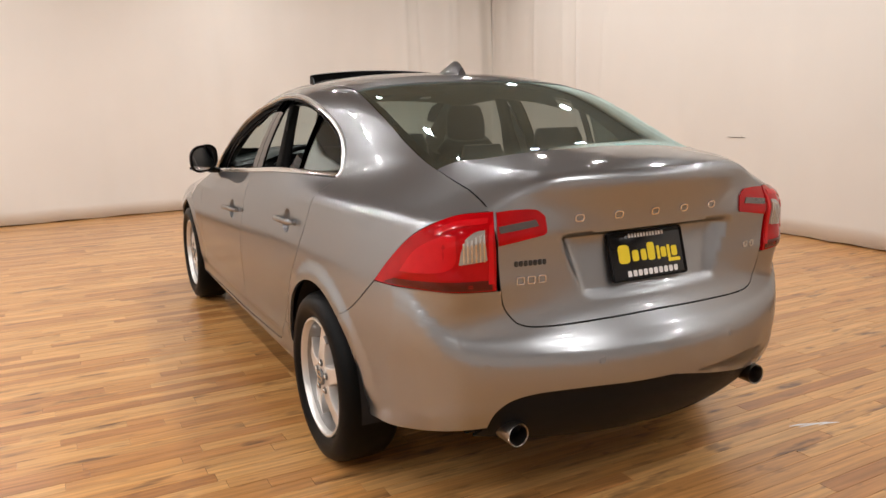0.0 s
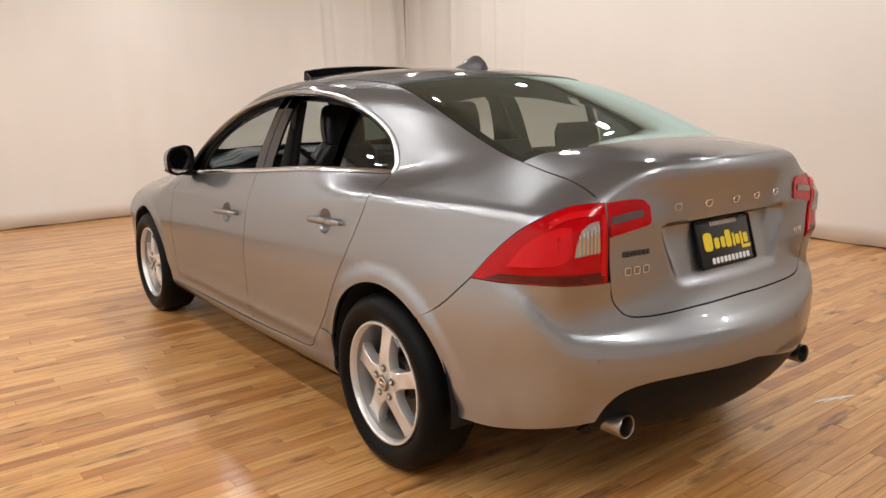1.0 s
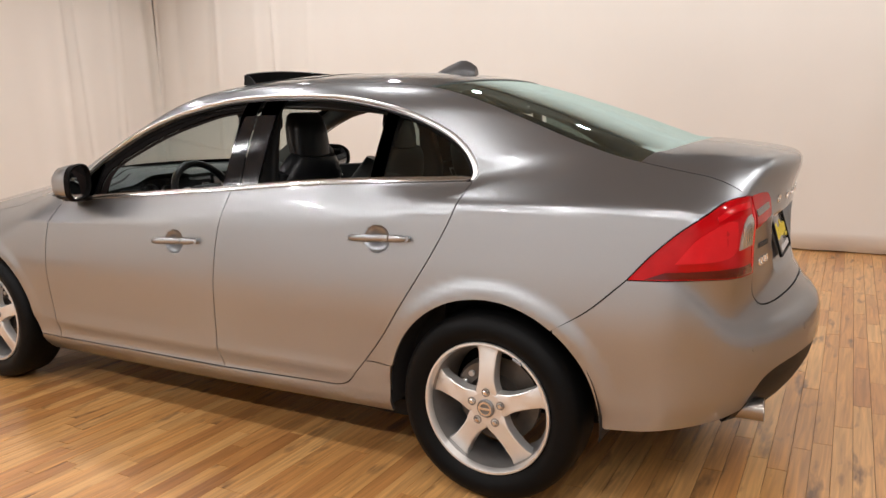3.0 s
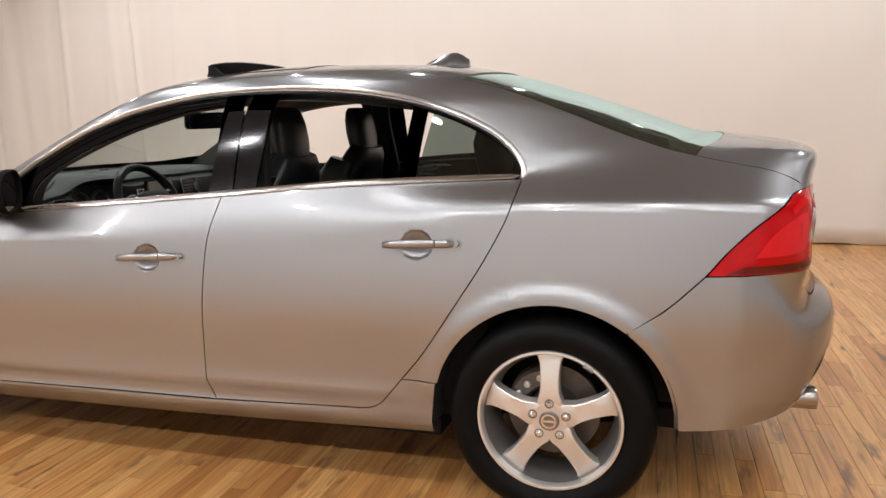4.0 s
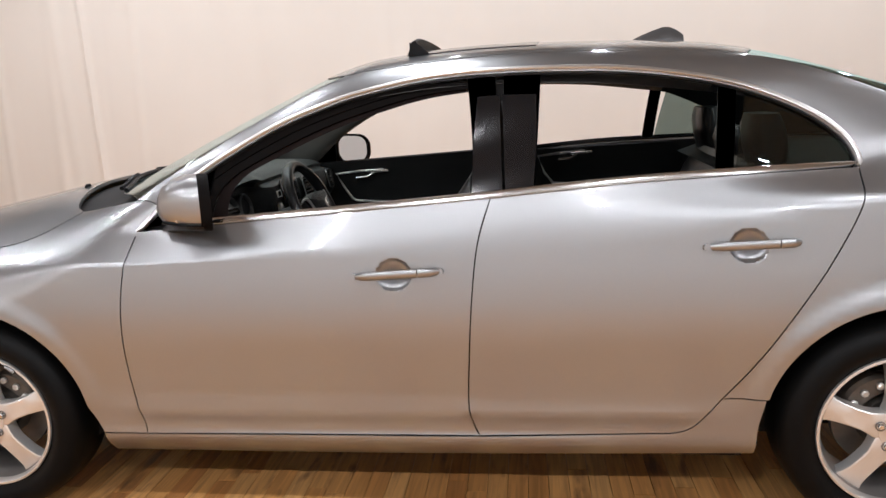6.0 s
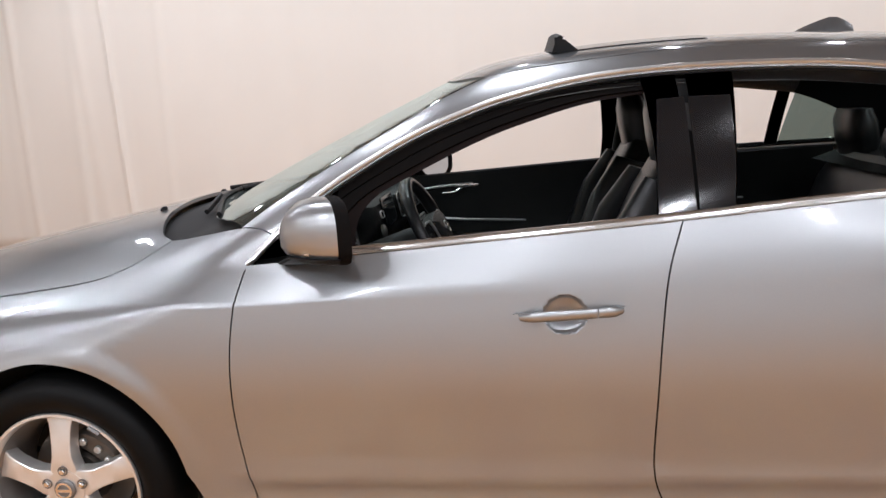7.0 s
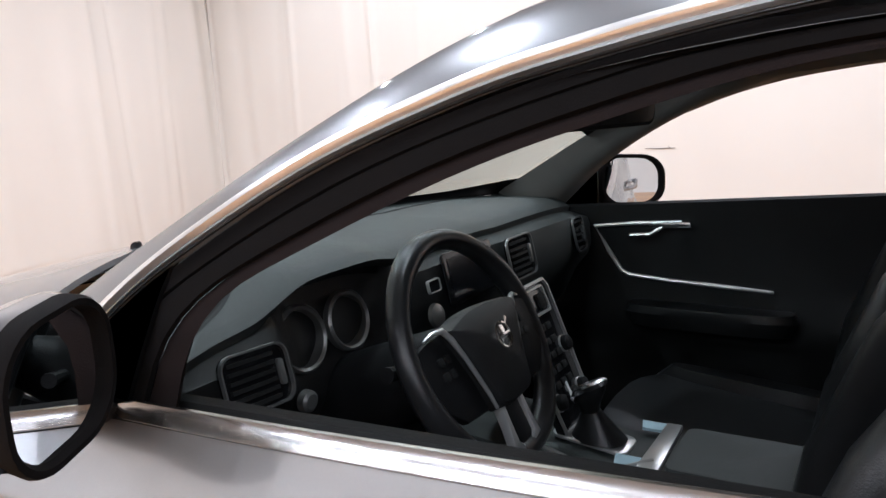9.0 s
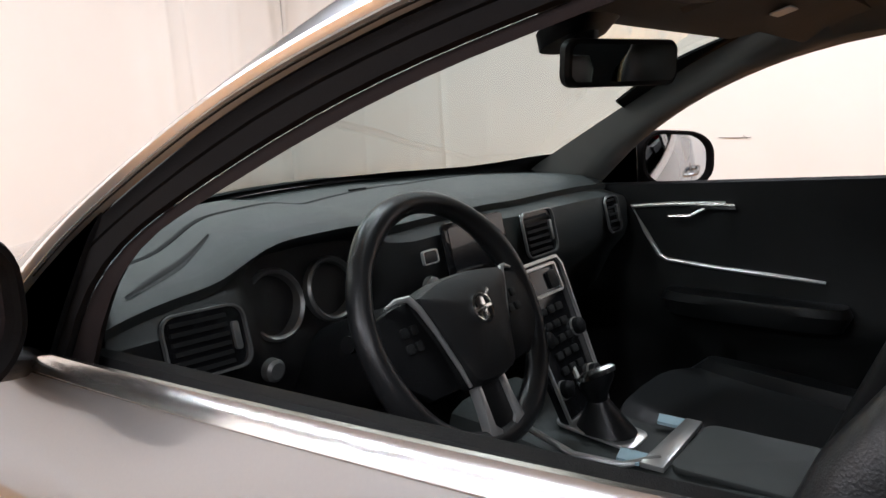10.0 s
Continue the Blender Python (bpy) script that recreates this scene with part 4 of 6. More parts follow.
    for a in (30, 50, 72):
        bm = bmesh.new()
        lathe(bm, [(0.02, 0.011), (-0.006, 0.011), (-0.009, 0.007), (-0.009, 0.0)], 8)
        bm.transform(Matrix.Translation((-0.030, math.copysign(0.120, cy) * math.cos(math.radians(a)), 0.120 * math.sin(math.radians(a)))))
        part("caliper_bolt", bm, SATIN, caliper)
    return w


for wy, fr in ((REAR_Y, False), (FRONT_Y, True)):
    for wx in (-0.782, 0.782):
        wheel(wx, wy, fr)
    for sx in (-1, 1):
        bm = bmesh.new()
        pts = arc(wy, HUB_Z, ARCH + 0.012, -8, 188, 34)
        rows = [[bm.verts.new((sx * x, y, z)) for y, z in pts] for x in (0.855, 0.60, 0.50)]
        for p, q in zip(rows, rows[1:]):
            for i in range(len(pts) - 1):
                bm.faces.new((p[i], p[i + 1], q[i + 1], q[i]))
        bm.faces.new(rows[-1])
        part("wheel_liner", bm, MATTBLACK, car, "black plastic wheel liner")

# ---------------------------------------------------------------- window surrounds and liners
def along(path, a, b):
    """The stretch of a side line between two values of y (front to back)."""
    return [p for p in path if b <= p[0] <= a]


frame_line = chrome_out(-0.010)
open_line = chrome_out(-0.070)
top_front = along(open_line, 0.60, -0.205)
top_rear = along(open_line, -0.40, -0.935)
strip("window_chrome", from_side(chrome_out(0.0)), 0.0092, 0.008, BRIGHT, car, "bright chrome window surround", foot=0.25)
strip("belt_chrome", from_side(spline([(0.62, 0.9460)] + [(y, z + 0.010) for y, z in BELT[1:]], 0.03)), 0.0115, 0.008, CHROME, car, "bright chrome waist strip")
strip("door_shut_line", from_side([p for p in chrome_out(0.017) if p[0] < 0.70]), 0.0028, 0.0012, RUBBER, car, "dark shut line above the doors")
skin_part("front_window_frame", [("S", along(frame_line, 0.84, -0.285)), ("S", [along(frame_line, 0.84, -0.285)[-1], (-0.300, 1.015)]), ("S", [(-0.300, 1.015), (-0.205, 1.010)]),
                                 ("S", [(-0.205, 1.010), (-0.212, 1.15), top_front[-1]]), ("S", top_front[::-1]), ("S", [top_front[0], (0.615, 0.955)]), ("S", [(0.615, 0.955), (0.80, 0.935), frame_line[0]])],
          wrap_long, FRAMEBLACK, car, "satin black window frame", gap=0.001, offset=-0.010, flange=0.006)
skin_part("rear_window_frame", [("S", along(frame_line, -0.290, -0.978)), ("S", [along(frame_line, -0.290, -0.978)[-1], (-0.943, 1.056)]), ("S", [(-0.943, 1.056), (-0.893, 1.053)]),
                                ("S", [(-0.893, 1.053), top_rear[-1]]), ("S", top_rear[::-1]), ("S", [top_rear[0], (-0.398, 1.15), (-0.388, 1.022)]), ("S", [(-0.388, 1.022), (-0.308, 1.016)]),
                                ("S", [(-0.308, 1.016), along(frame_line, -0.290, -0.978)[0]])],
          wrap_long, FRAMEBLACK, car, "satin black window frame", gap=0.001, offset=-0.010, flange=0.006)
skin_part("pillar_cover", [("S", [(-0.209, 1.013), (-0.214, 1.15), (-0.224, 1.288)]), ("S", [(-0.224, 1.288), (-0.290, 1.291)]), ("S", [(-0.290, 1.291), (-0.298, 1.019)]), ("S", [(-0.298, 1.019), (-0.209, 1.013)])],
          wrap_long, GLOSSBLACK, car, "gloss black centre pillar cover", gap=0, offset=-0.0075, flange=0.003)
skin_part("pillar_cover", [("S", [(-0.306, 1.020), (-0.298, 1.291)]), ("S", [(-0.298, 1.291), (-0.398, 1.290)]), ("S", [(-0.398, 1.290), (-0.396, 1.15), (-0.386, 1.025)]), ("S", [(-0.386, 1.025), (-0.306, 1.020)])],
          wrap_long, GLOSSBLACK, car, "gloss black centre pillar cover", gap=0, offset=-0.0075, flange=0.003)
skin_part("quarter_window", [("S", [(-0.947, 1.056)] + along(frame_line, -0.982, -1.30)[:1]), ("S", along(frame_line, -0.982, -1.30)), ("S", [along(frame_line, -0.982, -1.30)[-1], (-1.27, 1.068), (-0.947, 1.056)])],
          wrap_long, TINT, car, "tinted rear door quarter window", gap=0.0, offset=-0.006, flange=0)
# inner linings
wide_edge = [(-0.60, 0.15), (-0.595, -0.4), (-0.60, -0.95)]
skin_part("headliner", [("T", wide_edge[::-1]), ("T", both([(-0.60, 0.15), (-0.45, 0.245), (-0.2, 0.32), (0, 0.335)])), ("T", [(-a, b) for a, b in wide_edge]), ("T", both([(-0.60, -0.95), (-0.4, -1.05), (0, -1.09)])[::-1])],
          wrap_long, LINER, car, "dark grey cloth headliner", mirror=False, offset=-0.045, flange=0, grid=(0.06, 0.05))
screen_side = spline([(0.672, 0.885, 1.020), (0.605, 0.52, 1.214), (0.555, 0.289, 1.318), (0.515, 0.14, 1.362)], 0.05)
door_side = spline([(0.728, 0.70, 0.978), (0.684, 0.538, 1.113), (0.642, 0.335, 1.225), (0.606, 0.12, 1.293)], 0.05)
for sx in (-1, 1):
    bm = bmesh.new()
    rings = []
    for u in np.linspace(0, 1, 18):
        a, b = screen_side[int(u * (len(screen_side) - 1))], door_side[int(u * (len(door_side) - 1))]
        rings.append([tuple((a + (b - a) * v + np.array([-0.020, -0.022, -0.016]) * math.sin(math.pi * v)) * np.array([sx, 1, 1])) for v in np.linspace(0, 1, 7)])
    loft(bm, rings, closed=False)
    part("front_pillar_trim", bm, PILLAR, car, "grey windscreen pillar trim")
skin_part("rear_pillar_trim", [("T", [(-0.515, -1.0), (-0.56, -1.25), (-0.575, -1.50), (-0.55, -1.74)]), ("S", [(-1.74, 1.08), (-1.5, 1.07), (-1.28, 1.05)]), ("S", [(-1.28, 1.05), (-1.27, 1.12), (-1.17, 1.19), (-1.02, 1.26), (-0.88, 1.30)])],
          wrap_long, TRIM, car, "charcoal rear pillar trim", gap=0, offset=-0.03, flange=0)
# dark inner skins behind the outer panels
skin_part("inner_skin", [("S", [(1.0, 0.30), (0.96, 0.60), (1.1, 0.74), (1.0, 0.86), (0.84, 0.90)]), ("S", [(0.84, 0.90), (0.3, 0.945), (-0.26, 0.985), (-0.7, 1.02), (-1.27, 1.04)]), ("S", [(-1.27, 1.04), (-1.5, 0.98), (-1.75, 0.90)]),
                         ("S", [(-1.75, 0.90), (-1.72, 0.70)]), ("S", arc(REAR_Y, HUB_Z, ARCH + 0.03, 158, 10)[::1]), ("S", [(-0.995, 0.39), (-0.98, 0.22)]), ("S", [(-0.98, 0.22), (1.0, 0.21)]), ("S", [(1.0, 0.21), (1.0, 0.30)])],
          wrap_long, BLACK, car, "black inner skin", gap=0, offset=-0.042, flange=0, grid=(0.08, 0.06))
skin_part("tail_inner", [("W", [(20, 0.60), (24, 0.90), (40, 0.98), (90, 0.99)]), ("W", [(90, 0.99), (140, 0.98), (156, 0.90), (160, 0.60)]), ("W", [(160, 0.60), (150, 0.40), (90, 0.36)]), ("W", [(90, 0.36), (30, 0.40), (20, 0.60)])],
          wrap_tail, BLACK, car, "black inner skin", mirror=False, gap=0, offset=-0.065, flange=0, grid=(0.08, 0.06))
bm = bmesh.new()
box(bm, -0.74, 0.74, -1.0, 1.0, 0.18, 0.24)
box(bm, -0.48, 0.48, -1.80, 2.05, 0.17, 0.24)
box(bm, -0.60, 0.60, -0.98, 0.98, 0.14, 0.21, 0.01)
box(bm, -0.48, 0.48, -1.98, -1.1, 0.30, 0.42)
part("underbody", bm, BLACK, car, "black underbody")
bm = bmesh.new()
box(bm, -0.70, 0.70, -1.2, 0.95, 0.24, 0.30)
box(bm, -0.72, 0.72, 0.93, 0.97, 0.24, 0.93)
part("cabin_floor", bm, CARPET, car, "black carpeted cabin floor")
bm = bmesh.new()
loft(bm, [[(x, y, z) for x in np.linspace(-0.56, 0.56, 9)] for y, z in ((-1.02, 1.0), (-1.15, 1.045), (-1.45, 1.05), (-1.80, 1.05))], closed=False)
part("parcel_shelf", bm, TRIM, car, "charcoal parcel shelf")

# ---------------------------------------------------------------- dashboard
dash = new("dashboard")
dash.parent = car
dash["label"] = "soft black moulded dashboard"
hump = lambda x: math.exp(-((x + 0.345) / 0.15) ** 4)
groove = lambda x: float(np.interp(x, [-0.715, -0.56, -0.30, 0, 0.1, 0.3, 0.5, 0.715], [0.745, 0.798, 0.860, 0.935, 0.955, 0.965, 0.945, 0.83]))


def dash_section(x):
    """One cut through the dashboard from the windscreen's foot down to the knees."""
    b, side = hump(x), abs(x / 0.715) ** 6
    mid = math.exp(-((x - 0.02) / 0.17) ** 6)
    top = 1.012 + 0.020 * b + 0.004 * mid - 0.018 * side - 0.020 * float(step(-0.42, -0.56, x))
    brow = 0.655 - 0.012 * b + (0.02 if x > 0 else -0.035) * side
    rec = 0.070 * b
    g, foot = groove(x), 1.095 - 0.47 * x * x
    return [(foot, 1.034 - 0.04 * x * x - 0.01 * side), (g + (foot - g) * 0.6, top + 0.013), (g + 0.009, top + 0.011), (g, top + 0.001), (g - 0.009, top + 0.011),
            (min(0.80, g - 0.03), top + 0.011), (min(0.72, g - 0.045), top + 0.006), (brow + 0.02, top - 0.003), (brow, top - 0.016), (brow + 0.004 + rec * 0.35, top - 0.030), (0.622 + rec + 0.015 * b, top - 0.045), (0.615 + rec, 0.93), (0.612 + rec, 0.875),
            (0.622 + rec * 0.6, 0.845), (0.66, 0.80), (0.70, 0.72), (0.80, 0.60), (0.90, 0.55)]


def pad_z(x, y):
    cut = dash_section(x)[:9][::-1]
    return float(np.interp(y, [p[0] for p in cut], [p[1] for p in cut]))


rings = [[(x, y, z) for y, z in dash_section(x)] for x in np.linspace(-0.715, 0.715, 61)]
bm = bmesh.new()
loft(bm, [r[:10] for r in rings], closed=False)
part("dash_pad", bm, DASH, dash, "soft dark grey dashboard pad with a long slot")
bm = bmesh.new()
loft(bm, [r[9:] for r in rings if r[0][0] < 0.13], closed=False)
part("instrument_panel", bm, PANEL, dash, "black instrument panel")
bm = bmesh.new()
loft(bm, [r[9:] for r in rings if r[0][0] > 0.10], closed=False)
part("glovebox_panel", bm, DASH, dash, "soft dark grey panel over the glovebox")
# a black bar laid in the groove stands for the slot's shade
bm = bmesh.new()
tube(bm, [(x, groove(x), dash_section(x)[3][1] + 0.0055) for x in np.linspace(-0.69, 0.62, 60)], 0.0062, 8)
part("dash_slot", bm, MATTBLACK, dash, "thin slot line filled with black for its shade")


def facing(cx, y, cz, lean=0.0):
    """Places flat (u, v) on the dashboard's face: u to the right, v up, w towards the seats."""
    s, c = math.sin(math.radians(lean)), math.cos(math.radians(lean))
    return lambda u, v, w: (cx + u, y - w * c + v * s, cz + v * c + w * s)


def vent(cx, y, cz, w, h, outline, turn, bars):
    v = new("air_vent")
    v.parent = dash
    at = facing(cx, y, cz, 12)
    skew = lambda a, b, d: at(a, b + turn * a, d)
    bm = bmesh.new()
    frame_bar(bm, outline, 0.0042, 0.009, skew)
    part("vent_rim", bm, DULL, v, "satin silver vent rim")
    bm = bmesh.new()
    slab(bm, outline, 0.003, skew)
    part("vent_back", bm, GLOSSBLACK, v)
    for k in range(bars):
        b = -h * 0.36 + h * 0.72 * k / (bars - 1)
        bm = bmesh.new()
        slab(bm, [(-w * 0.40, b - 0.0035), (w * 0.26, b - 0.0035), (w * 0.26, b + 0.002), (-w * 0.40, b + 0.002)], 0.009, skew)
        part("vent_slat", bm, TRIM, v)
    bm = bmesh.new()
    slab(bm, rounded(0.010, h * 0.45, 0.004, 3, w * 0.35, 0), 0.009, skew, 0.001)
    part("vent_wheel", bm, DULL, v, "ribbed silver vent wheel")
    return v


vent(-0.597, 0.598, 0.915, 0.125, 0.085, rounded(0.125, 0.088, 0.022), -0.05, 6)
vent(0.245, 0.606, 0.925, 0.13, 0.10, rounded(0.13, 0.10, 0.02), 0.0, 6)
vent(0.615, 0.612, 0.915, 0.07, 0.10, rounded(0.075, 0.095, 0.02), 0.0, 5)
for gx, gr in ((-0.422, 0.057), (-0.302, 0.054)):
    g = new("gauge")
    g.parent = dash
    bm = bmesh.new()
    lathe(bm, [(0.0, gr), (-0.012, gr), (-0.016, gr - 0.004), (-0.012, gr - 0.009), (0.012, gr - 0.013)], 40, "Y")
    bm.transform(pose(gx, 0.682, 0.912, -12))
    part("gauge_ring", bm, DULL, g, "satin silver gauge ring")
    bm = bmesh.new()
    lathe(bm, [(0.010, 0.0), (0.010, gr - 0.010)], 40, "Y")
    bm.transform(pose(gx, 0.682, 0.912, -12))
    part("gauge_face", bm, SCREEN, g, "unlit black gauge face")
    for k in range(19):
        a = math.radians(-40 + 260 * k / 18)
        bm = bmesh.new()
        box(bm, -0.0012, 0.0012, 0.0075, 0.009, gr - 0.020, gr - 0.014)
        bm.transform(pose(gx, 0.682, 0.912, -12) @ Matrix.Rotation(a - math.pi / 2, 4, "Y"))
        part("gauge_mark", bm, WHITEMARK, g)
at = facing(0.02, 0.611, 0.937, 12)
bm = bmesh.new()
slab(bm, rounded(0.20, 0.105, 0.012), 0.006, at, 0.002)
part("display_surround", bm, GLOSSBLACK, dash, "gloss black display surround")
bm = bmesh.new()
slab(bm, rounded(0.165, 0.085, 0.006), 0.0075, at)
part("display", bm, SCREEN, dash, "dark unlit display")
at = facing(-0.128, 0.606, 0.940, 12)
bm = bmesh.new()
frame_bar(bm, rounded(0.042, 0.026, 0.006), 0.003, 0.006, at)
part("switch_rim", bm, SATIN, dash, "silver switch rim")
bm = bmesh.new()
slab(bm, rounded(0.038, 0.022, 0.005), 0.004, at)
part("switch", bm, GLOSSBLACK, dash)
bm = bmesh.new()
lathe(bm, [(0.0, 0.024), (-0.008, 0.022), (-0.012, 0.014), (-0.012, 0.0)], 24, "Y")
bm.transform(pose(-0.128, 0.604, 0.882, -12))
part("start_button", bm, DULL, dash, "round silver-rimmed start button")
slot_lift = lambda u, v, w: (u, v, pad_z(u, v) + w)
SLOT_MID = spline([(-0.664, 0.660), (-0.63, 0.678), (-0.58, 0.704), (-0.53, 0.728), (-0.475, 0.748)], 0.012)
leaf = lambda k, lift: [[slot_lift(x, y + k * v * (math.sin(math.pi * (i + 0.6) / len(SLOT_MID)) ** 0.7), lift * (1 - v * v * 0.7)) for v in (-1, -0.5, 0, 0.5, 1)] for i, (x, y) in enumerate(SLOT_MID)]
bm = bmesh.new()
loft(bm, leaf(0.014, 0.0030), closed=False)
rim_part = part("side_demister", bm, TRIM, dash, "charcoal demister rim")
# black leaf on the rim: the slot's inner shade as colour
bm = bmesh.new()
loft(bm, leaf(0.0085, 0.0048), closed=False)
part("demister_slot", bm, MATTBLACK, rim_part, "demister slot, its shade painted black")
bm = bmesh.new()
slab(bm, rounded(0.050, 0.012, 0.004), 0.006, lambda u, v, w: (0.055 + u, 0.952 + v, 1.026 + w), 0.002)
part("light_sensor", bm, BLACK, dash, "small black sensor on the dashboard")

# floating centre stack and tunnel
console = new("centre_console")
console.parent = car
console["label"] = "black centre console with satin silver edging"
stack = lambda u, v, w: (0.052 + u, 0.505 - 0.115 * (0.135 - v) / 0.27 - w * 0.9, 0.775 + v + w * 0.35)
sheet = [(-0.075, -0.14), (0.075, -0.14), (0.085, 0.0), (0.092, 0.115), (0.080, 0.132), (-0.080, 0.132), (-0.092, 0.115), (-0.085, 0.0)]
bm = bmesh.new()
slab(bm, sheet, 0.018, lambda u, v, w: stack(u, v, -w), 0.003)
part("stack_panel", bm, GLOSSBLACK, console, "black control panel")
bm = bmesh.new()
frame_bar(bm, sheet, 0.007, 0.006, stack)
part("stack_edge", bm, SATIN, console, "satin silver control panel edge")
bm = bmesh.new()
frame_bar(bm, rounded(0.12, 0.055, 0.008, 4, 0.005, 0.095), 0.006, 0.006, stack)
part("stack_top_frame", bm, SATIN, console, "satin silver frame")
bm = bmesh.new()
slab(bm, rounded(0.03, 0.03, 0.006, 4, 0.04, 0.093), 0.006, stack, 0.001)
part("stack_button", bm, TRIM, console)
for u, v in ((0.058, 0.0), (0.055, -0.085), (-0.058, 0.0), (-0.055, -0.085)):
    bm = bmesh.new()
    lathe(bm, [(0.0, 0.016), (-0.003, 0.017), (-0.016, 0.015), (-0.018, 0.012), (-0.018, 0.0)], 24, "Y")
    bm.transform(Matrix.Translation(stack(u, v, 0)) @ Matrix.Rotation(radians(-22), 4, "X"))
    k = part("control_knob", bm, BLACK, console, "black knob with a silver ring")
    bm = bmesh.new()
    lathe(bm, [(0.0, 0.0175), (-0.004, 0.0178), (-0.005, 0.0165)], 24, "Y")
    bm.transform(Matrix.Translation(stack(u, v, 0)) @ Matrix.Rotation(radians(-22), 4, "X"))
    part("knob_ring", bm, SATIN, k, "silver ring")
for r in range(6):
    for u in (-0.028, 0.0, 0.028):
        bm = bmesh.new()
        slab(bm, rounded(0.021, 0.013, 0.003, 2, u, 0.045 - 0.026 * r), 0.004, stack, 0.0008)
        part("stack_button", bm, TRIM, console)
bm = bmesh.new()
slab(bm, [(-0.005, -0.062), (0.003, -0.060), (0.006, -0.085), (0.013, -0.100), (0.008, -0.106), (-0.004, -0.092)], 0.005, stack)
part("seat_mark", bm, WHITEMARK, console)
tunnel = [(-0.10, 0.62), (-0.085, 0.655), (-0.05, 0.668), (0.05, 0.668), (0.13, 0.655), (0.145, 0.62), (0.15, 0.28), (-0.105, 0.28)]
rings = []
for y, dz, k in ((0.60, -0.02, 1.05), (0.48, -0.03, 1.02), (0.40, -0.045, 1.0), (0.30, -0.055, 1.0), (0.18, -0.045, 1.0), (0.05, -0.035, 1.0), (-0.25, -0.03, 1.0), (-0.42, -0.03, 1.0)):
    rings.append([(0.02 + (x - 0.02) * k, y, z + (dz if z > 0.4 else 0)) for x, z in tunnel])
bm = bmesh.new()
loft(bm, rings, caps=True)
part("tunnel", bm, DASH, console, "black tunnel console")
bm = bmesh.new()
tube(bm, [(-0.10, 0.50, 0.70), (-0.108, 0.42, 0.655), (-0.100, 0.34, 0.625), (-0.085, 0.26, 0.622), (-0.04, 0.215, 0.628)], 0.006, 8)
part("console_rail", bm, SATIN, console, "satin silver console rail")
bm = bmesh.new()
slab(bm, [(-0.075, 0.235), (0.13, 0.235), (0.13, 0.205), (-0.075, 0.195)], 0.010, lambda u, v, w: (u, v, 0.620 + w), 0.002)
part("console_bar", bm, SATIN, console, "satin silver bar across the console")
for x0, x1 in ((-0.075, -0.035), (0.095, 0.13)):
    bm = bmesh.new()
    slab(bm, [(x0, 0.275), (x1, 0.285), (x1, 0.237), (x0, 0.237)], 0.006, lambda u, v, w: (u, v, 0.621 + w))
    part("console_film", bm, PALE, console, "pale blue protective film")
bm = bmesh.new()
slab(bm, rounded(0.19, 0.25, 0.02, 4, 0.025, 0.065), 0.012, lambda u, v, w: (u, v, 0.622 + w), 0.004)
part("console_shutter", bm, DASH, console, "matt black sliding shutter")
bm = bmesh.new()
cushion(bm, [(0.025, -0.18, 0.632, 0.098, 0.135, 0), (0.025, -0.18, 0.652, 0.105, 0.145, 0), (0.025, -0.18, 0.676, 0.105, 0.145, 0), (0.025, -0.18, 0.686, 0.09, 0.13, 0)])
part("armrest", bm, LEATHER, console, "black leather armrest")
bm = bmesh.new()
slab(bm, rounded(0.085, 0.15, 0.02, 4, 0.015, 0.345), 0.006, lambda u, v, w: (u, v, 0.618 + w + (v - 0.3) * 0.12), 0.002)
part("shift_plate", bm, SATIN, console, "silver shift plate")
bm = bmesh.new()
cushion(bm, [(0.012, 0.335, 0.628, 0.042, 0.055, 0), (0.010, 0.340, 0.655, 0.028, 0.036, 0), (0.008, 0.347, 0.685, 0.015, 0.018, 0)], 20, 2.4)
lever = part("shift_boot", bm, LEATHER, console, "black leather gear lever boot")
bm = bmesh.new()
cushion(bm, [(0.006, 0.348, 0.675, 0.013, 0.016, 0), (0.004, 0.350, 0.698, 0.016, 0.022, -8), (0.002, 0.348, 0.716, 0.020, 0.036, -28), (0.002, 0.348, 0.728, 0.018, 0.033, -28)], 20, 2.4)
part("shift_knob", bm, BLACK, console, "black gear knob")
bm = bmesh.new()
cushion(bm, [(0.002, 0.348, 0.727, 0.021, 0.041, -28), (0.002, 0.348, 0.736, 0.020, 0.039, -28), (0.002, 0.349, 0.741, 0.014, 0.030, -28)], 20, 2.4)
part("knob_cap", bm, CHROME, console, "chrome gear knob cap")

# ---------------------------------------------------------------- steering wheel
steer = new("steering_wheel")
steer.parent = car
steer["label"] = "black leather steering wheel with silver spoke trims"
TURN_IN = pose(-0.318, 0.404, 0.905, -25)
bm = bmesh.new()
rows = []
for k in range(64):
    a = 2 * math.pi * k / 64
    fat = 0.0165 + 0.0025 * (abs(math.sin(2 * a + 0.6)) ** 4)
    rows.append([((0.177 + fat * math.cos(b)) * math.cos(a), fat * 1.08 * math.sin(b), (0.177 + fat * math.cos(b)) * math.sin(a)) for b in np.linspace(0, 2 * math.pi, 14, endpoint=False)])
loft(bm, rows + rows[:1])
bmesh.ops.remove_doubles(bm, verts=bm.verts[:], dist=1e-5)
bm.transform(TURN_IN)
part("rim_leather", bm, LEATHER, steer, "black leather steering rim")
wheel_at = lambda u, v, w: tuple(TURN_IN @ Vector((u, -w, v)))
bm = bmesh.new()
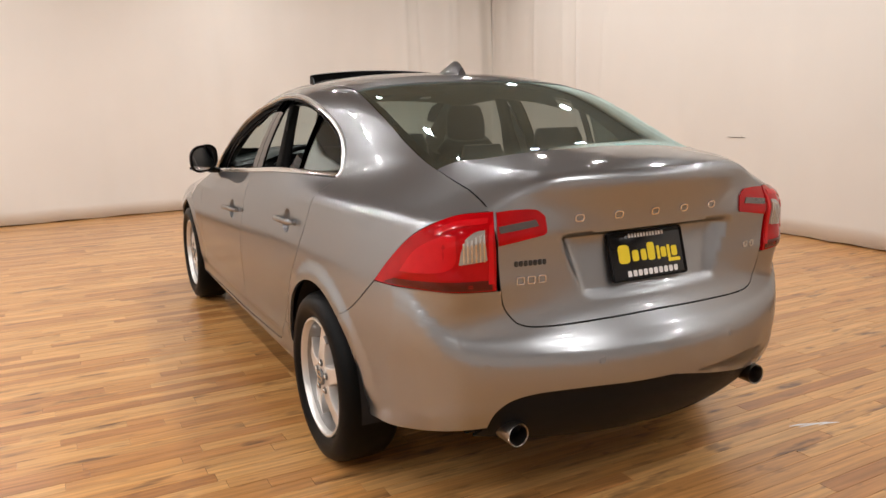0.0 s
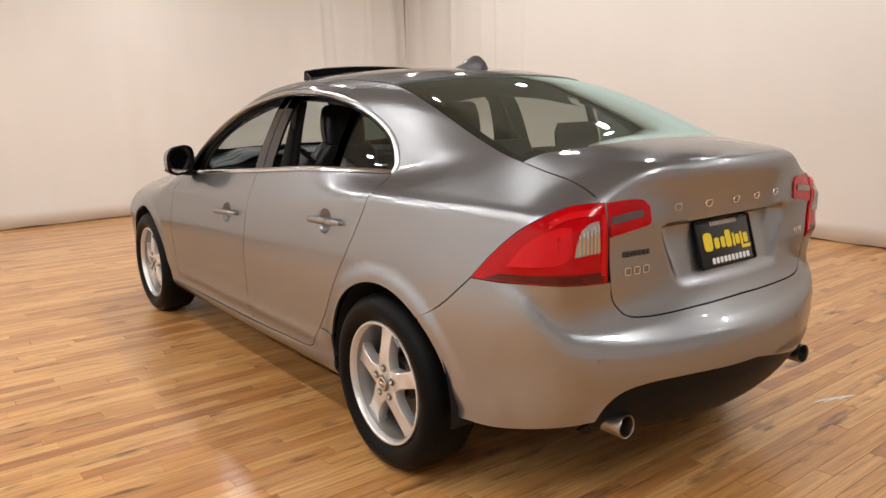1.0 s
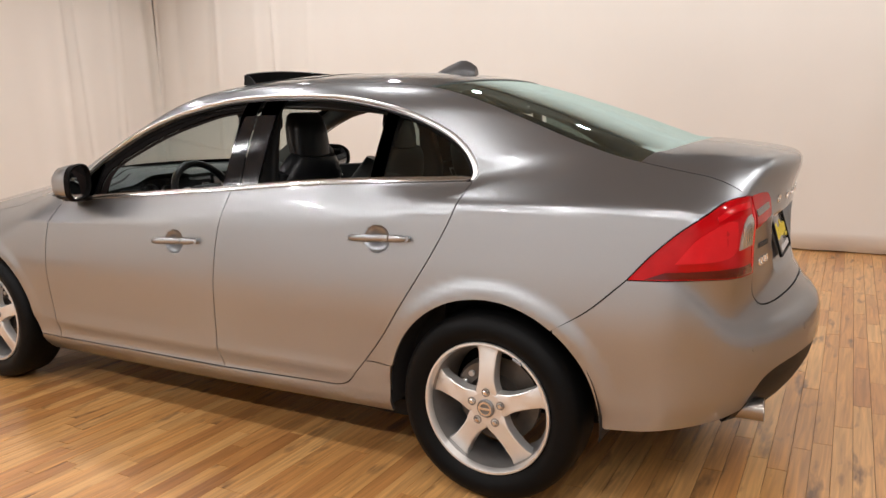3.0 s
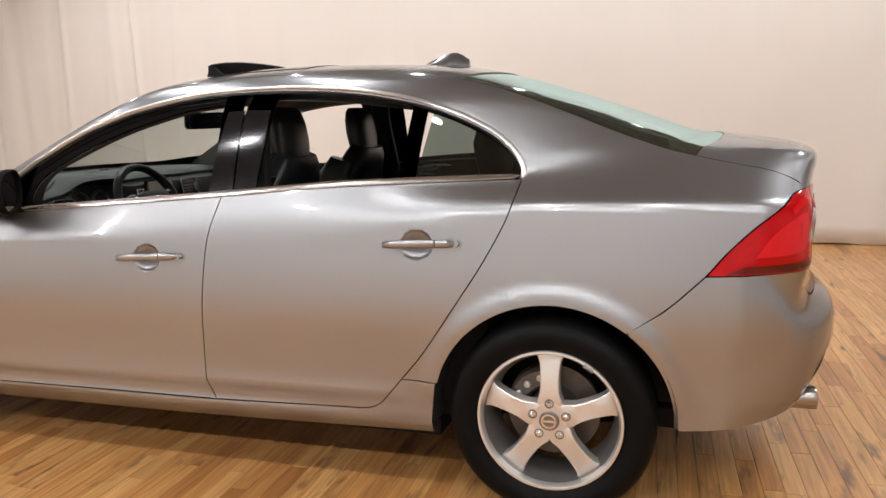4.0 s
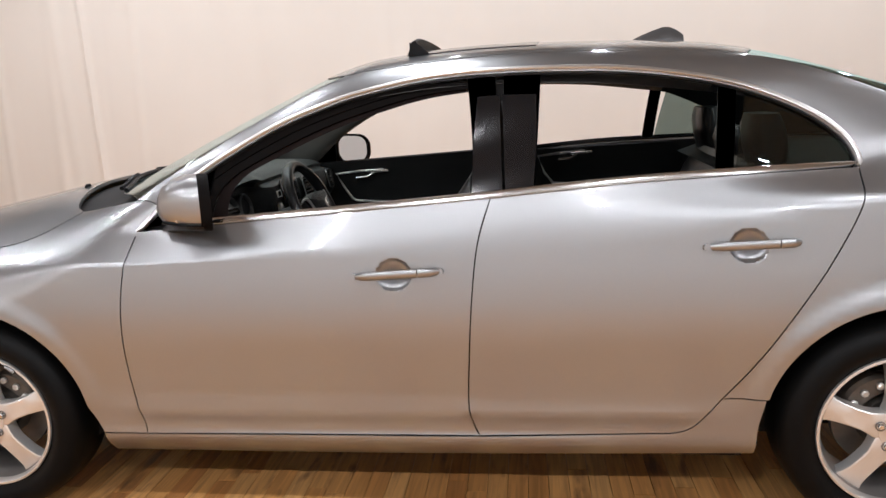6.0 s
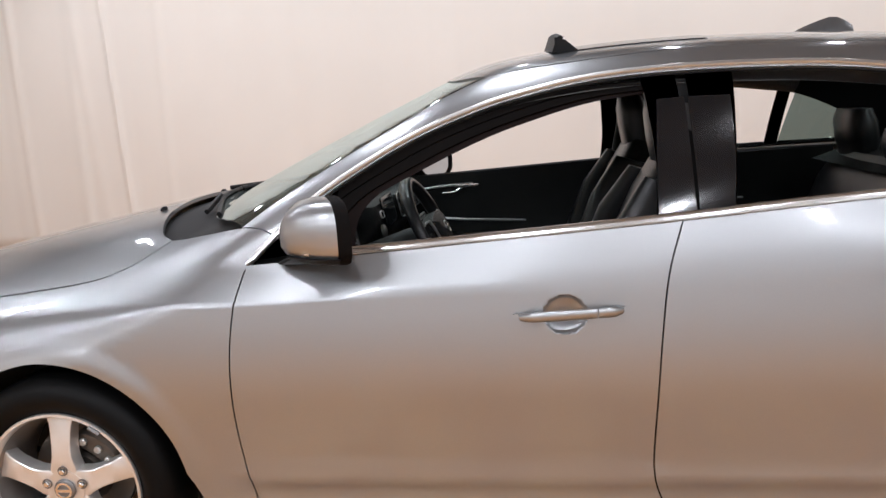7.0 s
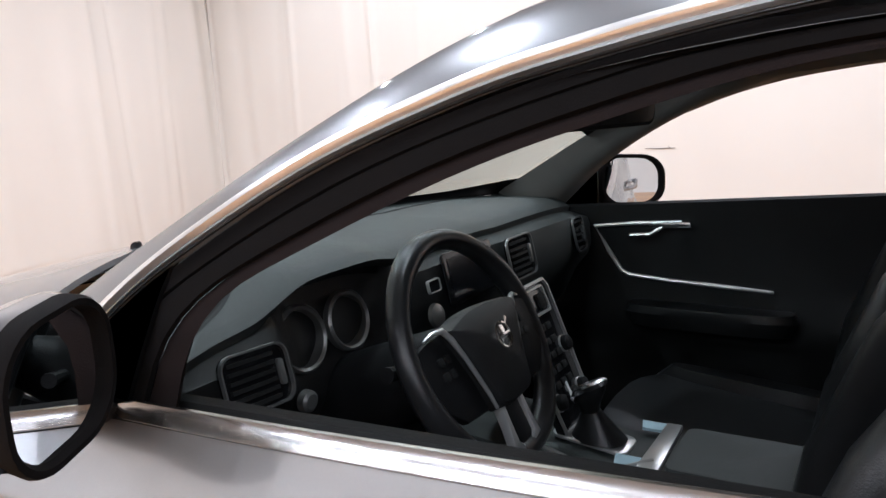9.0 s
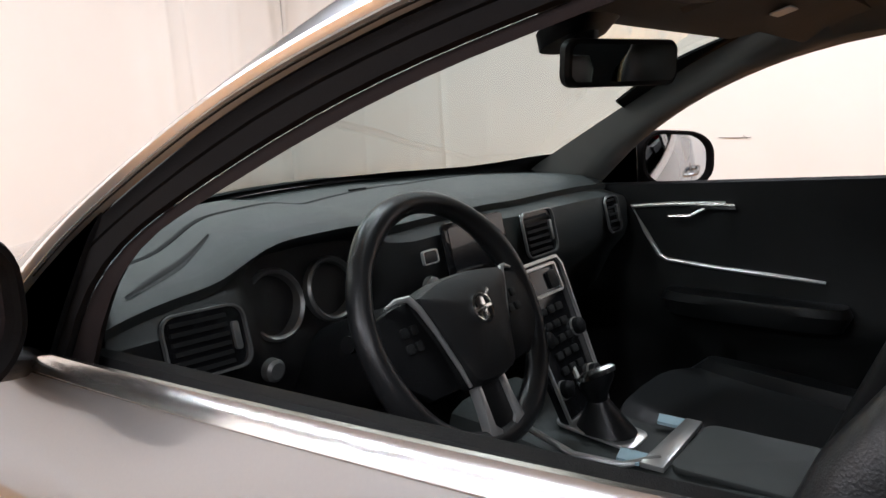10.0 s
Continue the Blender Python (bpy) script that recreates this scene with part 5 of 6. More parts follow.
hubpts = spline([(-0.102, 0.043), (-0.05, 0.055), (0, 0.058), (0.05, 0.055), (0.102, 0.043), (0.082, -0.006), (0.062, -0.058), (0.048, -0.090), (0.02, -0.098), (-0.02, -0.098), (-0.048, -0.090), (-0.062, -0.058), (-0.082, -0.006), (-0.102, 0.043)], 0.012)[:-1]
rings = [[wheel_at(u * k, v * k, w) for u, v in hubpts] for k, w in ((1.02, 0.0), (1.0, 0.022), (0.95, 0.034), (0.7, 0.043), (0.3, 0.047))]
loft(bm, rings, caps=True)
part("airbag_pad", bm, PANEL, steer, "smooth black airbag pad")
for s in (-1, 1):
    bm = bmesh.new()
    slab(bm, [(s * u, v) for u, v in ((0.085, 0.044), (0.125, 0.042), (0.180, 0.030), (0.180, -0.030), (0.150, -0.062), (0.118, -0.088), (0.060, -0.090), (0.070, -0.030))], 0.016, lambda u, v, w: wheel_at(u, v, w - 0.002), 0.004)
    part("spoke", bm, BLACK, steer, "black spoke with small buttons")
    for u, v in ((0.108, 0.006), (0.126, 0.006), (0.108, -0.016), (0.126, -0.016)):
        bm = bmesh.new()
        slab(bm, rounded(0.013, 0.013, 0.003, 2, s * u, v), 0.018, wheel_at, 0.001)
        part("wheel_button", bm, TRIM, steer)
    bm = bmesh.new()
    tube(bm, [wheel_at(s * u, v, w) for u, v, w in ((0.145, 0.043, 0.016), (0.125, 0.048, 0.020), (0.108, 0.046, 0.026), (0.098, 0.030, 0.028), (0.084, -0.004, 0.028), (0.072, -0.034, 0.026), (0.060, -0.066, 0.024), (0.050, -0.092, 0.020))],
         [0.002, 0.004, 0.005, 0.0046, 0.0038, 0.0036, 0.0034, 0.003], 8)
    part("spoke_trim", bm, SATIN, steer, "satin silver spoke trim")
bm = bmesh.new()
slab(bm, [(-0.026, -0.075), (0.026, -0.075), (0.038, -0.175), (-0.038, -0.175)], 0.014, lambda u, v, w: wheel_at(u, v, w - 0.004), 0.003)
part("lower_spoke", bm, BLACK, steer)
for s in (-1, 1):
    bm = bmesh.new()
    slab(bm, [(s * 0.024, -0.094), (s * 0.034, -0.092), (s * 0.036, -0.130), (s * 0.042, -0.166), (s * 0.018, -0.172), (s * 0.016, -0.164), (s * 0.026, -0.155)], 0.016, wheel_at, 0.001)
    part("lower_trim", bm, SATIN, steer, "satin silver lower spoke trim")
bm = bmesh.new()
lathe(bm, [(-0.046, 0.022), (-0.052, 0.022), (-0.053, 0.0195), (-0.052, 0.017), (-0.046, 0.017)], 28, "Y")
box(bm, -0.021, 0.021, -0.0525, -0.047, -0.0035, 0.0035, 0.001)
box(bm, -0.009, 0.009, -0.051, -0.046, -0.019, 0.019, 0.001)
slab(bm, [(0.012, 0.015), (0.015, 0.012), (0.026, 0.021), (0.022, 0.026)], 0.004, lambda u, v, w: (u, -0.048 - w, v))
bm.transform(TURN_IN)
part("wheel_badge", bm, CHROME, steer, "round chrome badge")
bm = bmesh.new()
lathe(bm, [(0.0, 0.045), (0.06, 0.06), (0.20, 0.075), (0.30, 0.08)], 24, "Y")
bm.transform(TURN_IN @ Matrix.Translation((0, 0.01, -0.01)))
part("column_shroud", bm, BLACK, steer, "black steering column shroud")
for s in (-1, 1):
    bm = bmesh.new()
    tube(bm, [TURN_IN @ Vector(v) for v in ((s * 0.05, 0.075, 0.0), (s * 0.10, 0.070, 0.012), (s * 0.155, 0.060, 0.020))], [0.010, 0.009, 0.012], 10)
    part("column_stalk", bm, BLACK, steer, "black column stalk")
bm = bmesh.new()
lathe(bm, [(0.0, 0.018), (-0.012, 0.017), (-0.016, 0.012), (-0.016, 0.0)], 20, "Y")
bm.transform(pose(-0.475, 0.628, 0.835))
part("light_switch", bm, DULL, dash, "round silver light switch")

# ---------------------------------------------------------------- seats
def front_seat(x):
    s = new("front_seat")
    s.parent = car
    s["label"] = "black leather front seat"
    bm = bmesh.new()
    cushion(bm, [(x, 0.14, 0.40, 0.24, 0.27, 0), (x, 0.14, 0.46, 0.26, 0.29, 2), (x, 0.15, 0.515, 0.255, 0.29, 5), (x, 0.16, 0.545, 0.235, 0.265, 6)])
    part("seat_cushion", bm, LEATHER, s)
    for sx in (-1, 1):
        bm = bmesh.new()
        cushion(bm, [(x + sx * 0.215, 0.14, 0.44, 0.045, 0.27, 0), (x + sx * 0.22, 0.14, 0.53, 0.042, 0.26, 4), (x + sx * 0.215, 0.13, 0.572, 0.026, 0.22, 5)])
        part("cushion_bolster", bm, LEATHER, s)
        bm = bmesh.new()
        cushion(bm, [(x + sx * 0.205, -0.09, 0.56, 0.05, 0.085, 18), (x + sx * 0.225, -0.13, 0.72, 0.052, 0.095, 18), (x + sx * 0.215, -0.20, 0.92, 0.045, 0.085, 18), (x + sx * 0.17, -0.27, 1.06, 0.035, 0.06, 18)])
        part("back_bolster", bm, LEATHER, s)
    bm = bmesh.new()
    cushion(bm, [(x, -0.11, 0.50, 0.20, 0.075, 15), (x, -0.16, 0.66, 0.225, 0.085, 15), (x, -0.22, 0.84, 0.225, 0.085, 17), (x, -0.28, 1.0, 0.20, 0.075, 18), (x, -0.315, 1.085, 0.155, 0.062, 18), (x, -0.325, 1.12, 0.12, 0.05, 18)])
    part("backrest", bm, LEATHER, s)
    bm = bmesh.new()
    cushion(bm, [(x, -0.308, 1.04, 0.095, 0.042, 14), (x, -0.305, 1.10, 0.108, 0.050, 12), (x, -0.298, 1.17, 0.116, 0.056, 8), (x, -0.290, 1.235, 0.112, 0.054, 4), (x, -0.284, 1.28, 0.098, 0.044, 0), (x, -0.282, 1.297, 0.078, 0.030, 0)], 28, 2.6)
    part("headrest", bm, LEATHER, s, "padded black leather headrest")
    return s


for sx in (-0.37, 0.37):
    front_seat(sx)
bench = new("rear_seat")
bench.parent = car
bench["label"] = "black leather rear bench"
bm = bmesh.new()
cushion(bm, [(0, -0.72, 0.38, 0.64, 0.27, 0), (0, -0.72, 0.46, 0.66, 0.28, 3), (0, -0.71, 0.53, 0.64, 0.26, 5)])
part("bench_cushion", bm, LEATHER, bench)
bm = bmesh.new()
cushion(bm, [(0, -0.96, 0.48, 0.62, 0.08, 15), (0, -1.02, 0.70, 0.64, 0.085, 18), (0, -1.10, 0.92, 0.62, 0.08, 20), (0, -1.14, 1.02, 0.58, 0.06, 20)])
part("bench_back", bm, LEATHER, bench)
for hx, hw in ((-0.40, 0.125), (0.0, 0.10), (0.40, 0.125)):
    bm = bmesh.new()
    top = 0.0 if hx else -0.06
    cushion(bm, [(hx, -1.13, 1.00, hw * 0.8, 0.045, 10), (hx, -1.125, 1.08 + top * 0.5, hw, 0.06, 8), (hx, -1.115, 1.15 + top, hw, 0.058, 4), (hx, -1.11, 1.195 + top, hw * 0.85, 0.042, 0)], 28, 2.6)
    part("headrest", bm, LEATHER, bench, "padded black leather headrest")

# ---------------------------------------------------------------- door linings
def door_lining(side, y0, y1, z0, z1, trim, handle):
    d = new("door_lining")
    d.parent = car
    d["label"] = "black door lining with a silver trim line"
    X = lambda u, v, w: (side * (0.745 - w - 0.05 * max(0, v - 0.86) - 0.02 * math.exp(-((v - 0.66) / 0.06) ** 2)), u, v)
    rings = []
    vs = list(np.linspace(0.30, 0.98, 18))
    for u in np.linspace(y0, y1, 14):
        top = z0 + (z1 - z0) * (u - y0) / (y1 - y0)
        col = [X(u, v * 1.0 if v < 0.9 else 0.9 + (v - 0.9) * (top - 0.9) / 0.08, 0.02) for v in vs]
        last = col[-1]
        col += [(last[0] + side * 0.008, u, last[2] + 0.006), (last[0] + side * 0.022, u, last[2] + 0.003), (last[0] + side * 0.034, u, last[2] - 0.022)]
        rings.append(col)
    bm = bmesh.new()
    loft(bm, rings, closed=False)
    part("lining_panel", bm, TRIM, d)
    bm = bmesh.new()
    tube(bm, [X(u, v, 0.027) for u, v in trim], [0.006] * (len(trim) - 1) + [0.004], 8)
    part("lining_trim", bm, SATIN, d, "satin silver trim line")
    bm = bmesh.new()
    hy, hz = handle
    slab(bm, [(hy - 0.06, hz - 0.008), (hy + 0.045, hz - 0.012), (hy + 0.06, hz - 0.002), (hy + 0.02, hz + 0.006), (hy - 0.055, hz + 0.008)], 0.018, lambda u, v, w: X(u, v, 0.02 + w), 0.003)
    tube(bm, [X(hy + 0.01, hz - 0.005, 0.03), X(hy + 0.05, hz - 0.028, 0.045), X(hy + 0.105, hz - 0.032, 0.045)], 0.006, 8)
    part("door_release", bm, CHROME, d, "chrome inner door handle")
    bm = bmesh.new()
    cushion(bm, [(side * 0.70, (trim[-1][0] + trim[2][0]) / 2 - 0.08, 0.66, 0.045, 0.20, 0), (side * 0.69, (trim[-1][0] + trim[2][0]) / 2 - 0.08, 0.70, 0.05, 0.22, 0), (side * 0.69, (trim[-1][0] + trim[2][0]) / 2 - 0.08, 0.72, 0.045, 0.21, 0)])
    part("door_armrest", bm, LEATHER, d, "black padded armrest")
    return d


TR_F = [(0.36, 0.940), (0.48, 0.935), (0.60, 0.923), (0.565, 0.86), (0.525, 0.80), (0.505, 0.789), (0.40, 0.780), (0.25, 0.772), (0.13, 0.766)]
TR_R = [(-0.62, 1.0), (-0.50, 0.992), (-0.40, 0.98), (-0.43, 0.90), (-0.47, 0.85), (-0.60, 0.84), (-0.80, 0.83)]
for sd in (-1, 1):
    door_lining(sd, -0.22, 0.82, 1.022 if sd > 0 else 0.974, 0.968 if sd > 0 else 0.929, TR_F, (0.39, 0.935))
    door_lining(sd, -1.16, -0.34, 1.035, 1.01, TR_R, (-0.60, 0.995))

# mirror inside, visors, overhead parts
rv = new("rear_view_mirror")
rv.parent = car
rv["label"] = "black framed interior mirror"
tilt = pose(-0.018, 0.285, 1.254, 0, 0, -20) @ pose(0, 0, 0, 4)
bm = bmesh.new()
rings = [[tuple(tilt @ Vector((u, w, v))) for u, v in rounded(0.240 * k, 0.072 * k, 0.020 * k, 5)] for k, w in ((0.96, 0.0), (1.0, 0.005), (1.0, 0.016), (0.86, 0.034), (0.5, 0.044))]
loft(bm, rings, caps=True)
part("mirror_shell", bm, BLACK, rv)
bm = bmesh.new()
slab(bm, rounded(0.222, 0.056, 0.014, 5), 0.001, lambda u, v, w: tuple(tilt @ Vector((u, -0.001 - w, v))))
part("mirror_face", bm, MIRROR, rv, "dark mirror glass")
bm = bmesh.new()
tube(bm, [tilt @ Vector((0, 0.035, 0.01)), Vector((0.0, 0.36, 1.27)), Vector((0.0, 0.37, 1.325))], [0.014, 0.018, 0.03], 10)
part("mirror_stem", bm, BLACK, rv)
bm = bmesh.new()
cushion(bm, [(0.0, 0.385, 1.295, 0.055, 0.05, -20), (0.0, 0.37, 1.325, 0.075, 0.065, -20), (0.0, 0.35, 1.345, 0.08, 0.06, -20)])
part("sensor_cover", bm, BLACK, rv, "black sensor cover")
for sx in (-1, 1):
    bm = bmesh.new()
    rows = []
    for u in np.linspace(-0.20, 0.20, 9):
        x = sx * 0.35 + u
        rows.append([(x, 0.275 - 0.35 * x * x, 1.352 - 0.14 * x * x), (x, 0.268 - 0.35 * x * x, 1.338 - 0.14 * x * x), (x, 0.17 - 0.25 * x * x, 1.362 - 0.12 * x * x), (x, 0.09 - 0.2 * x * x, 1.378 - 0.12 * x * x), (x, 0.09 - 0.2 * x * x, 1.39 - 0.12 * x * x), (x, 0.17 - 0.25 * x * x, 1.378 - 0.12 * x * x)])
    loft(bm, rows, caps=True)
    part("sun_visor", bm, LINER, car, "dark cloth sun visor")
bm = bmesh.new()
rows = []
for x in np.linspace(-0.52, 0.52, 17):
    y, z = 0.372 - 0.25 * x * x, 1.329 - 0.05 * x * x
    rows.append([(x, y + 0.008, z + 0.016), (x, y + 0.002, z + 0.002), (x, y - 0.006, z - 0.002), (x, y - 0.05, z + 0.004), (x, y - 0.12, z + 0.022)])
loft(bm, rows, closed=False)
part("windscreen_header", bm, LINER, car, "dark cloth header above the windscreen")
bm = bmesh.new()
cushion(bm, [(0, 0.12, 1.352, 0.10, 0.10, -8), (0, 0.12, 1.375, 0.13, 0.13, -8)])
part("overhead_console", bm, TRIM, car, "charcoal overhead console")
bm = bmesh.new()
slab(bm, rounded(0.085, 0.035, 0.004, 3, 0.36, 0.150), 0.003, lambda u, v, w: (u, v, 1.346 - 0.30 * (v - 0.139) - w))
part("visor_label", bm, WHITEMARK, car, "pale label on the visor")
for sx in (-1, 1):
    bm = bmesh.new()
    tube(bm, [(sx * 0.63, -0.315, 1.27), (sx * 0.655, -0.32, 1.15), (sx * 0.675, -0.325, 1.04), (sx * 0.68, -0.30, 0.80), (sx * 0.66, -0.25, 0.40)], 0.022, 8, True, 0.12, (1, 0, 0))
    part("seat_belt", bm, BELTWEB, car, "grey seat belt webbing")
    bm = bmesh.new()
    cushion(bm, [(sx * 0.635, -0.30, 0.32, 0.022, 0.085, 0), (sx * 0.685, -0.30, 0.80, 0.028, 0.085, 0), (sx * 0.675, -0.305, 1.0, 0.026, 0.07, 0), (sx * 0.625, -0.31, 1.20, 0.022, 0.045, 0), (sx * 0.59, -0.31, 1.33, 0.02, 0.045, 0)])
    part("centre_pillar_trim", bm, TRIM, car, "charcoal centre pillar trim")

# thick inner pillar linings beside the windscreen
rim_line = spline([(-0.22, 1.335), (-0.05, 1.334), (0.12, 1.304), (0.391, 1.214), (0.643, 1.073), (0.76, 0.975)], 0.05)
low_line = np.array(spline([(-0.22, 1.322), (-0.06, 1.302), (0.09, 1.262), (0.23, 1.214), (0.40, 1.138), (0.49, 1.092), (0.535, 1.045), (0.548, 0.995), (0.548, 0.935)], 0.02))
low_line = low_line[np.linspace(0, len(low_line) - 1, len(rim_line)).astype(int)]
rim_pts, low_pts = from_side(rim_line), from_side(low_line)
rim_in, low_in = rim_pts - skin_normal(rim_pts) * 0.013, low_pts - skin_normal(low_pts) * 0.030
split = low_in + (rim_in - low_in) * 0.24
bm = bmesh.new()
rings = []
for a, b in zip(rim_in, split):
    rings.append([tuple(q) for q in (a, a + (b - a) * 0.40 + np.array([-0.003, 0, 0]), a + (b - a) * 0.45 + np.array([0.001, 0, 0]), a + (b - a) * 0.50 + np.array([-0.005, 0, 0]), b + np.array([-0.006, 0, 0.003]), b, b + np.array([0.008, 0.003, 0.008]), a + np.array([0.022, 0, -0.004]))])
loft(bm, rings, caps=True)
part("pillar_lining", bm, SEAL, car, "thick dark door seal lining")
# inner edge of the grey trim, with the floor's brown glow in its colour
bm = bmesh.new()
loft(bm, [[tuple(a + np.array([0.002, 0, 0])), tuple((a + b) / 2 + np.array([-0.001, 0, 0])), tuple(b), tuple(b + np.array([0.012, 0.004, 0.010])), tuple(a + np.array([0.02, 0.004, 0.004]))] for a, b in zip(split, low_in)], caps=True)
part("pillar_edge", bm, PILLAREDGE, car, "dark cloth edge of the pillar trim, browned as if lit by the floor")
rail_low = spline([(0.642, 0.335, 1.225), (0.634, 0.20, 1.270), (0.628, 0.035, 1.302), (0.622, -0.22, 1.320), (0.615, -0.60, 1.308), (0.592, -0.95, 1.264)], 0.06)
rail_top = spline([(0.555, 0.289, 1.318), (0.540, 0.20, 1.340), (0.520, 0.035, 1.372), (0.510, -0.22, 1.388), (0.505, -0.60, 1.384), (0.490, -0.95, 1.345)], 0.06)
for sx in (-1, 1):
    bm = bmesh.new()
    rings = []
    for u in np.linspace(0, 1, 22):
        a, b = rail_top[int(u * (len(rail_top) - 1))], rail_low[int(u * (len(rail_low) - 1))]
        rings.append([tuple((a + (b - a) * v + np.array([-0.012, 0, -0.016]) * math.sin(math.pi * v)) * np.array([sx, 1, 1])) for v in np.linspace(0, 1, 6)])
    loft(bm, rings, closed=False)
    part("roof_rail_trim", bm, PILLAR, car, "grey cloth roof rail trim")

# ---------------------------------------------------------------- outside details
def door_handle(y0, z0, y1, z1):
    """A pull bar that stands off the skin over its finger bowl."""
    ys, zs = np.linspace(y0, y1, 13), np.linspace(z0, z1, 13)
    base = from_side(np.stack([ys, zs], 1))
    nor = skin_normal(base)
    for sign in (1, -1):
        h = new("door_handle")
        h.parent = car
        h["label"] = "silver pull handle"
        m = np.array([sign, 1, 1])
        for name, a, b in (("handle_bar", 0, 10), ("handle_end", 9, 13)):
            bm = bmesh.new()
            rings = []
            for i in range(a, b):
                u = i / 12
                rise = 0.030 * min(1, 7 * u + 0.15, 7 * (1 - u) + 0.35)
                half = 0.0125 * min(1.0, 5 * u + 0.45, 5 * (1 - u) + 0.6)
                rings.append([tuple((base[i] + nor[i] * (rise + 0.009 * math.sin(t)) + np.array([0, 0, half * math.cos(t)])) * m) for t in np.linspace(0, 2 * math.pi, 12, endpoint=False)])
            if name == "handle_end":
                rings[0] = [tuple(np.array(p) + np.array([0, -0.003, 0])) for p in rings[0]]
            loft(bm, rings, caps=True)
            part(name, bm, PAINT, h)
        for i in (0, 12):
            bm = bmesh.new()
            tube(bm, [tuple((base[i] - nor[i] * 0.004) * m), tuple((base[i] + nor[i] * 0.018) * m)], 0.010, 10)
            part("handle_mount", bm, PAINT, h)


door_handle(0.137, 0.787, -0.117, 0.799)
door_handle(-0.856, 0.855, -1.100, 0.864)

# tail lamp insides
skin_part("reversing_lamp", [("W", [(44.8, 0.862), (45.2, 0.90), (46.0, 0.938)]), ("W", [(46.0, 0.938), (47.4, 0.955), (49.0, 0.960)]), ("W", [(49.0, 0.960), (49.4, 0.872)]), ("W", [(49.4, 0.872), (44.8, 0.862)])],
          wrap_tail, CLEARLENS, tail_lamps, "clear reversing lamp", gap=0, offset=0.006, flange=0.003)
for k in range(6):
    a, top = 45.5 + 0.65 * k, 0.925 + 0.005 * k
    skin_part("lens_rib", [("W", [(a, 0.869), (a + 0.25, 0.869)]), ("W", [(a + 0.25, 0.869), (a + 0.25, top)]), ("W", [(a + 0.25, top), (a, top)]), ("W", [(a, top), (a, 0.869)])],
              wrap_tail, CHROME, tail_lamps, "bright ribbed lamp reflector", gap=0, offset=0.0085, flange=0.003)
skin_part("lamp_bar", [("W", [(49.6, 0.80), (49.7, 0.97)]), ("W", [(49.7, 0.97), (50.4, 0.985)]), ("W", [(50.4, 0.985), (50.6, 0.80)]), ("W", [(50.6, 0.80), (49.6, 0.80)])], wrap_tail, REDGLOW, tail_lamps, "bright red light guide", gap=0, offset=0.0058, flange=0.002)
skin_part("lamp_bar", [("W", [(40.5, 0.962), (44.0, 0.984), (49.4, 0.994)]), ("W", [(49.4, 0.994), (49.4, 0.978)]), ("W", [(49.4, 0.978), (44.0, 0.968), (40.5, 0.946)]), ("W", [(40.5, 0.946), (40.5, 0.962)])], wrap_tail, REDGLOW, tail_lamps, "bright red light guide", gap=0, offset=0.0058, flange=0.002)
for k in range(3):
    z = 0.789 + 0.006 * k
    skin_part("lamp_rib", [("W", [(38, z), (44, z), (50.0, z - 0.001)]), ("W", [(50.0, z - 0.001), (50.0, z + 0.002)]), ("W", [(50.0, z + 0.002), (44, z + 0.003), (38, z + 0.003)]), ("W", [(38, z + 0.003), (38, z)])],
              wrap_tail, DARKRED, tail_lamps, "dark red reflector line", gap=0, offset=0.0055, flange=0.002)
skin_part("lamp_shade", [("W", [(28.0, 0.784), (37.3, 0.786), (50.3, 0.782)]), ("W", [(50.3, 0.782), (50.2, 0.812)]), ("W", [(50.2, 0.812), (40, 0.812), (31.5, 0.806)]), ("W", [(31.5, 0.806), (28.0, 0.784)])], wrap_tail, DARKRED, tail_lamps, "dark red lower lamp band", gap=0, offset=0.0048, flange=0.002)
skin_part("lamp_core", [("W", [(33.0, 0.83), (37.0, 0.905), (42.0, 0.945), (44.4, 0.945)]), ("W", [(44.4, 0.945), (43.3, 0.85), (33.0, 0.83)])], wrap_tail, REDGLOW, tail_lamps, "brighter red lamp chamber", gap=0, offset=0.0055, flange=0.002)
skin_part("lid_lamp_window", [("W", [(51.3, 0.966), (55, 0.974), (58.4, 0.981)]), ("W", [(58.4, 0.981), (59.1, 0.962)]), ("W", [(59.1, 0.962), (55, 0.953), (51.7, 0.947)]), ("W", [(51.7, 0.947), (51.3, 0.966)])],
          wrap_tail, SMOKED, lid_lamps, "smoked clear lamp window", gap=0, offset=0.0075, flange=0.003)

# number plate with its advertising face
plate = new("number_plate")
plate.parent = car
plate["label"] = "black dealer plate with yellow and white markings"
PL = Matrix.Translation((0, -2.158, 0.831)) @ Matrix.Rotation(radians(-16), 4, "X")
on_plate = lambda u, v, w: tuple(PL @ Vector((u, -w, v)))
bm = bmesh.new()
slab(bm, rounded(0.305, 0.152, 0.010), 0.006, on_plate, 0.0015)
part("plate_board", bm, GLOSSBLACK, plate)
bm = bmesh.new()
frame_bar(bm, rounded(0.313, 0.160, 0.012), 0.006, 0.009, on_plate)
part("plate_frame", bm, BLACK, plate)


def bars(name, spec, mat, host, place, thick=0.002):
    """Plain marks: (centre u, centre v, width, height)."""
    for u, v, w, h in spec:
        bm = bmesh.new()
        slab(bm, rounded(w, h, min(w, h) * 0.3, 3, u, v), thick, place)
        part(name, bm, mat, host)


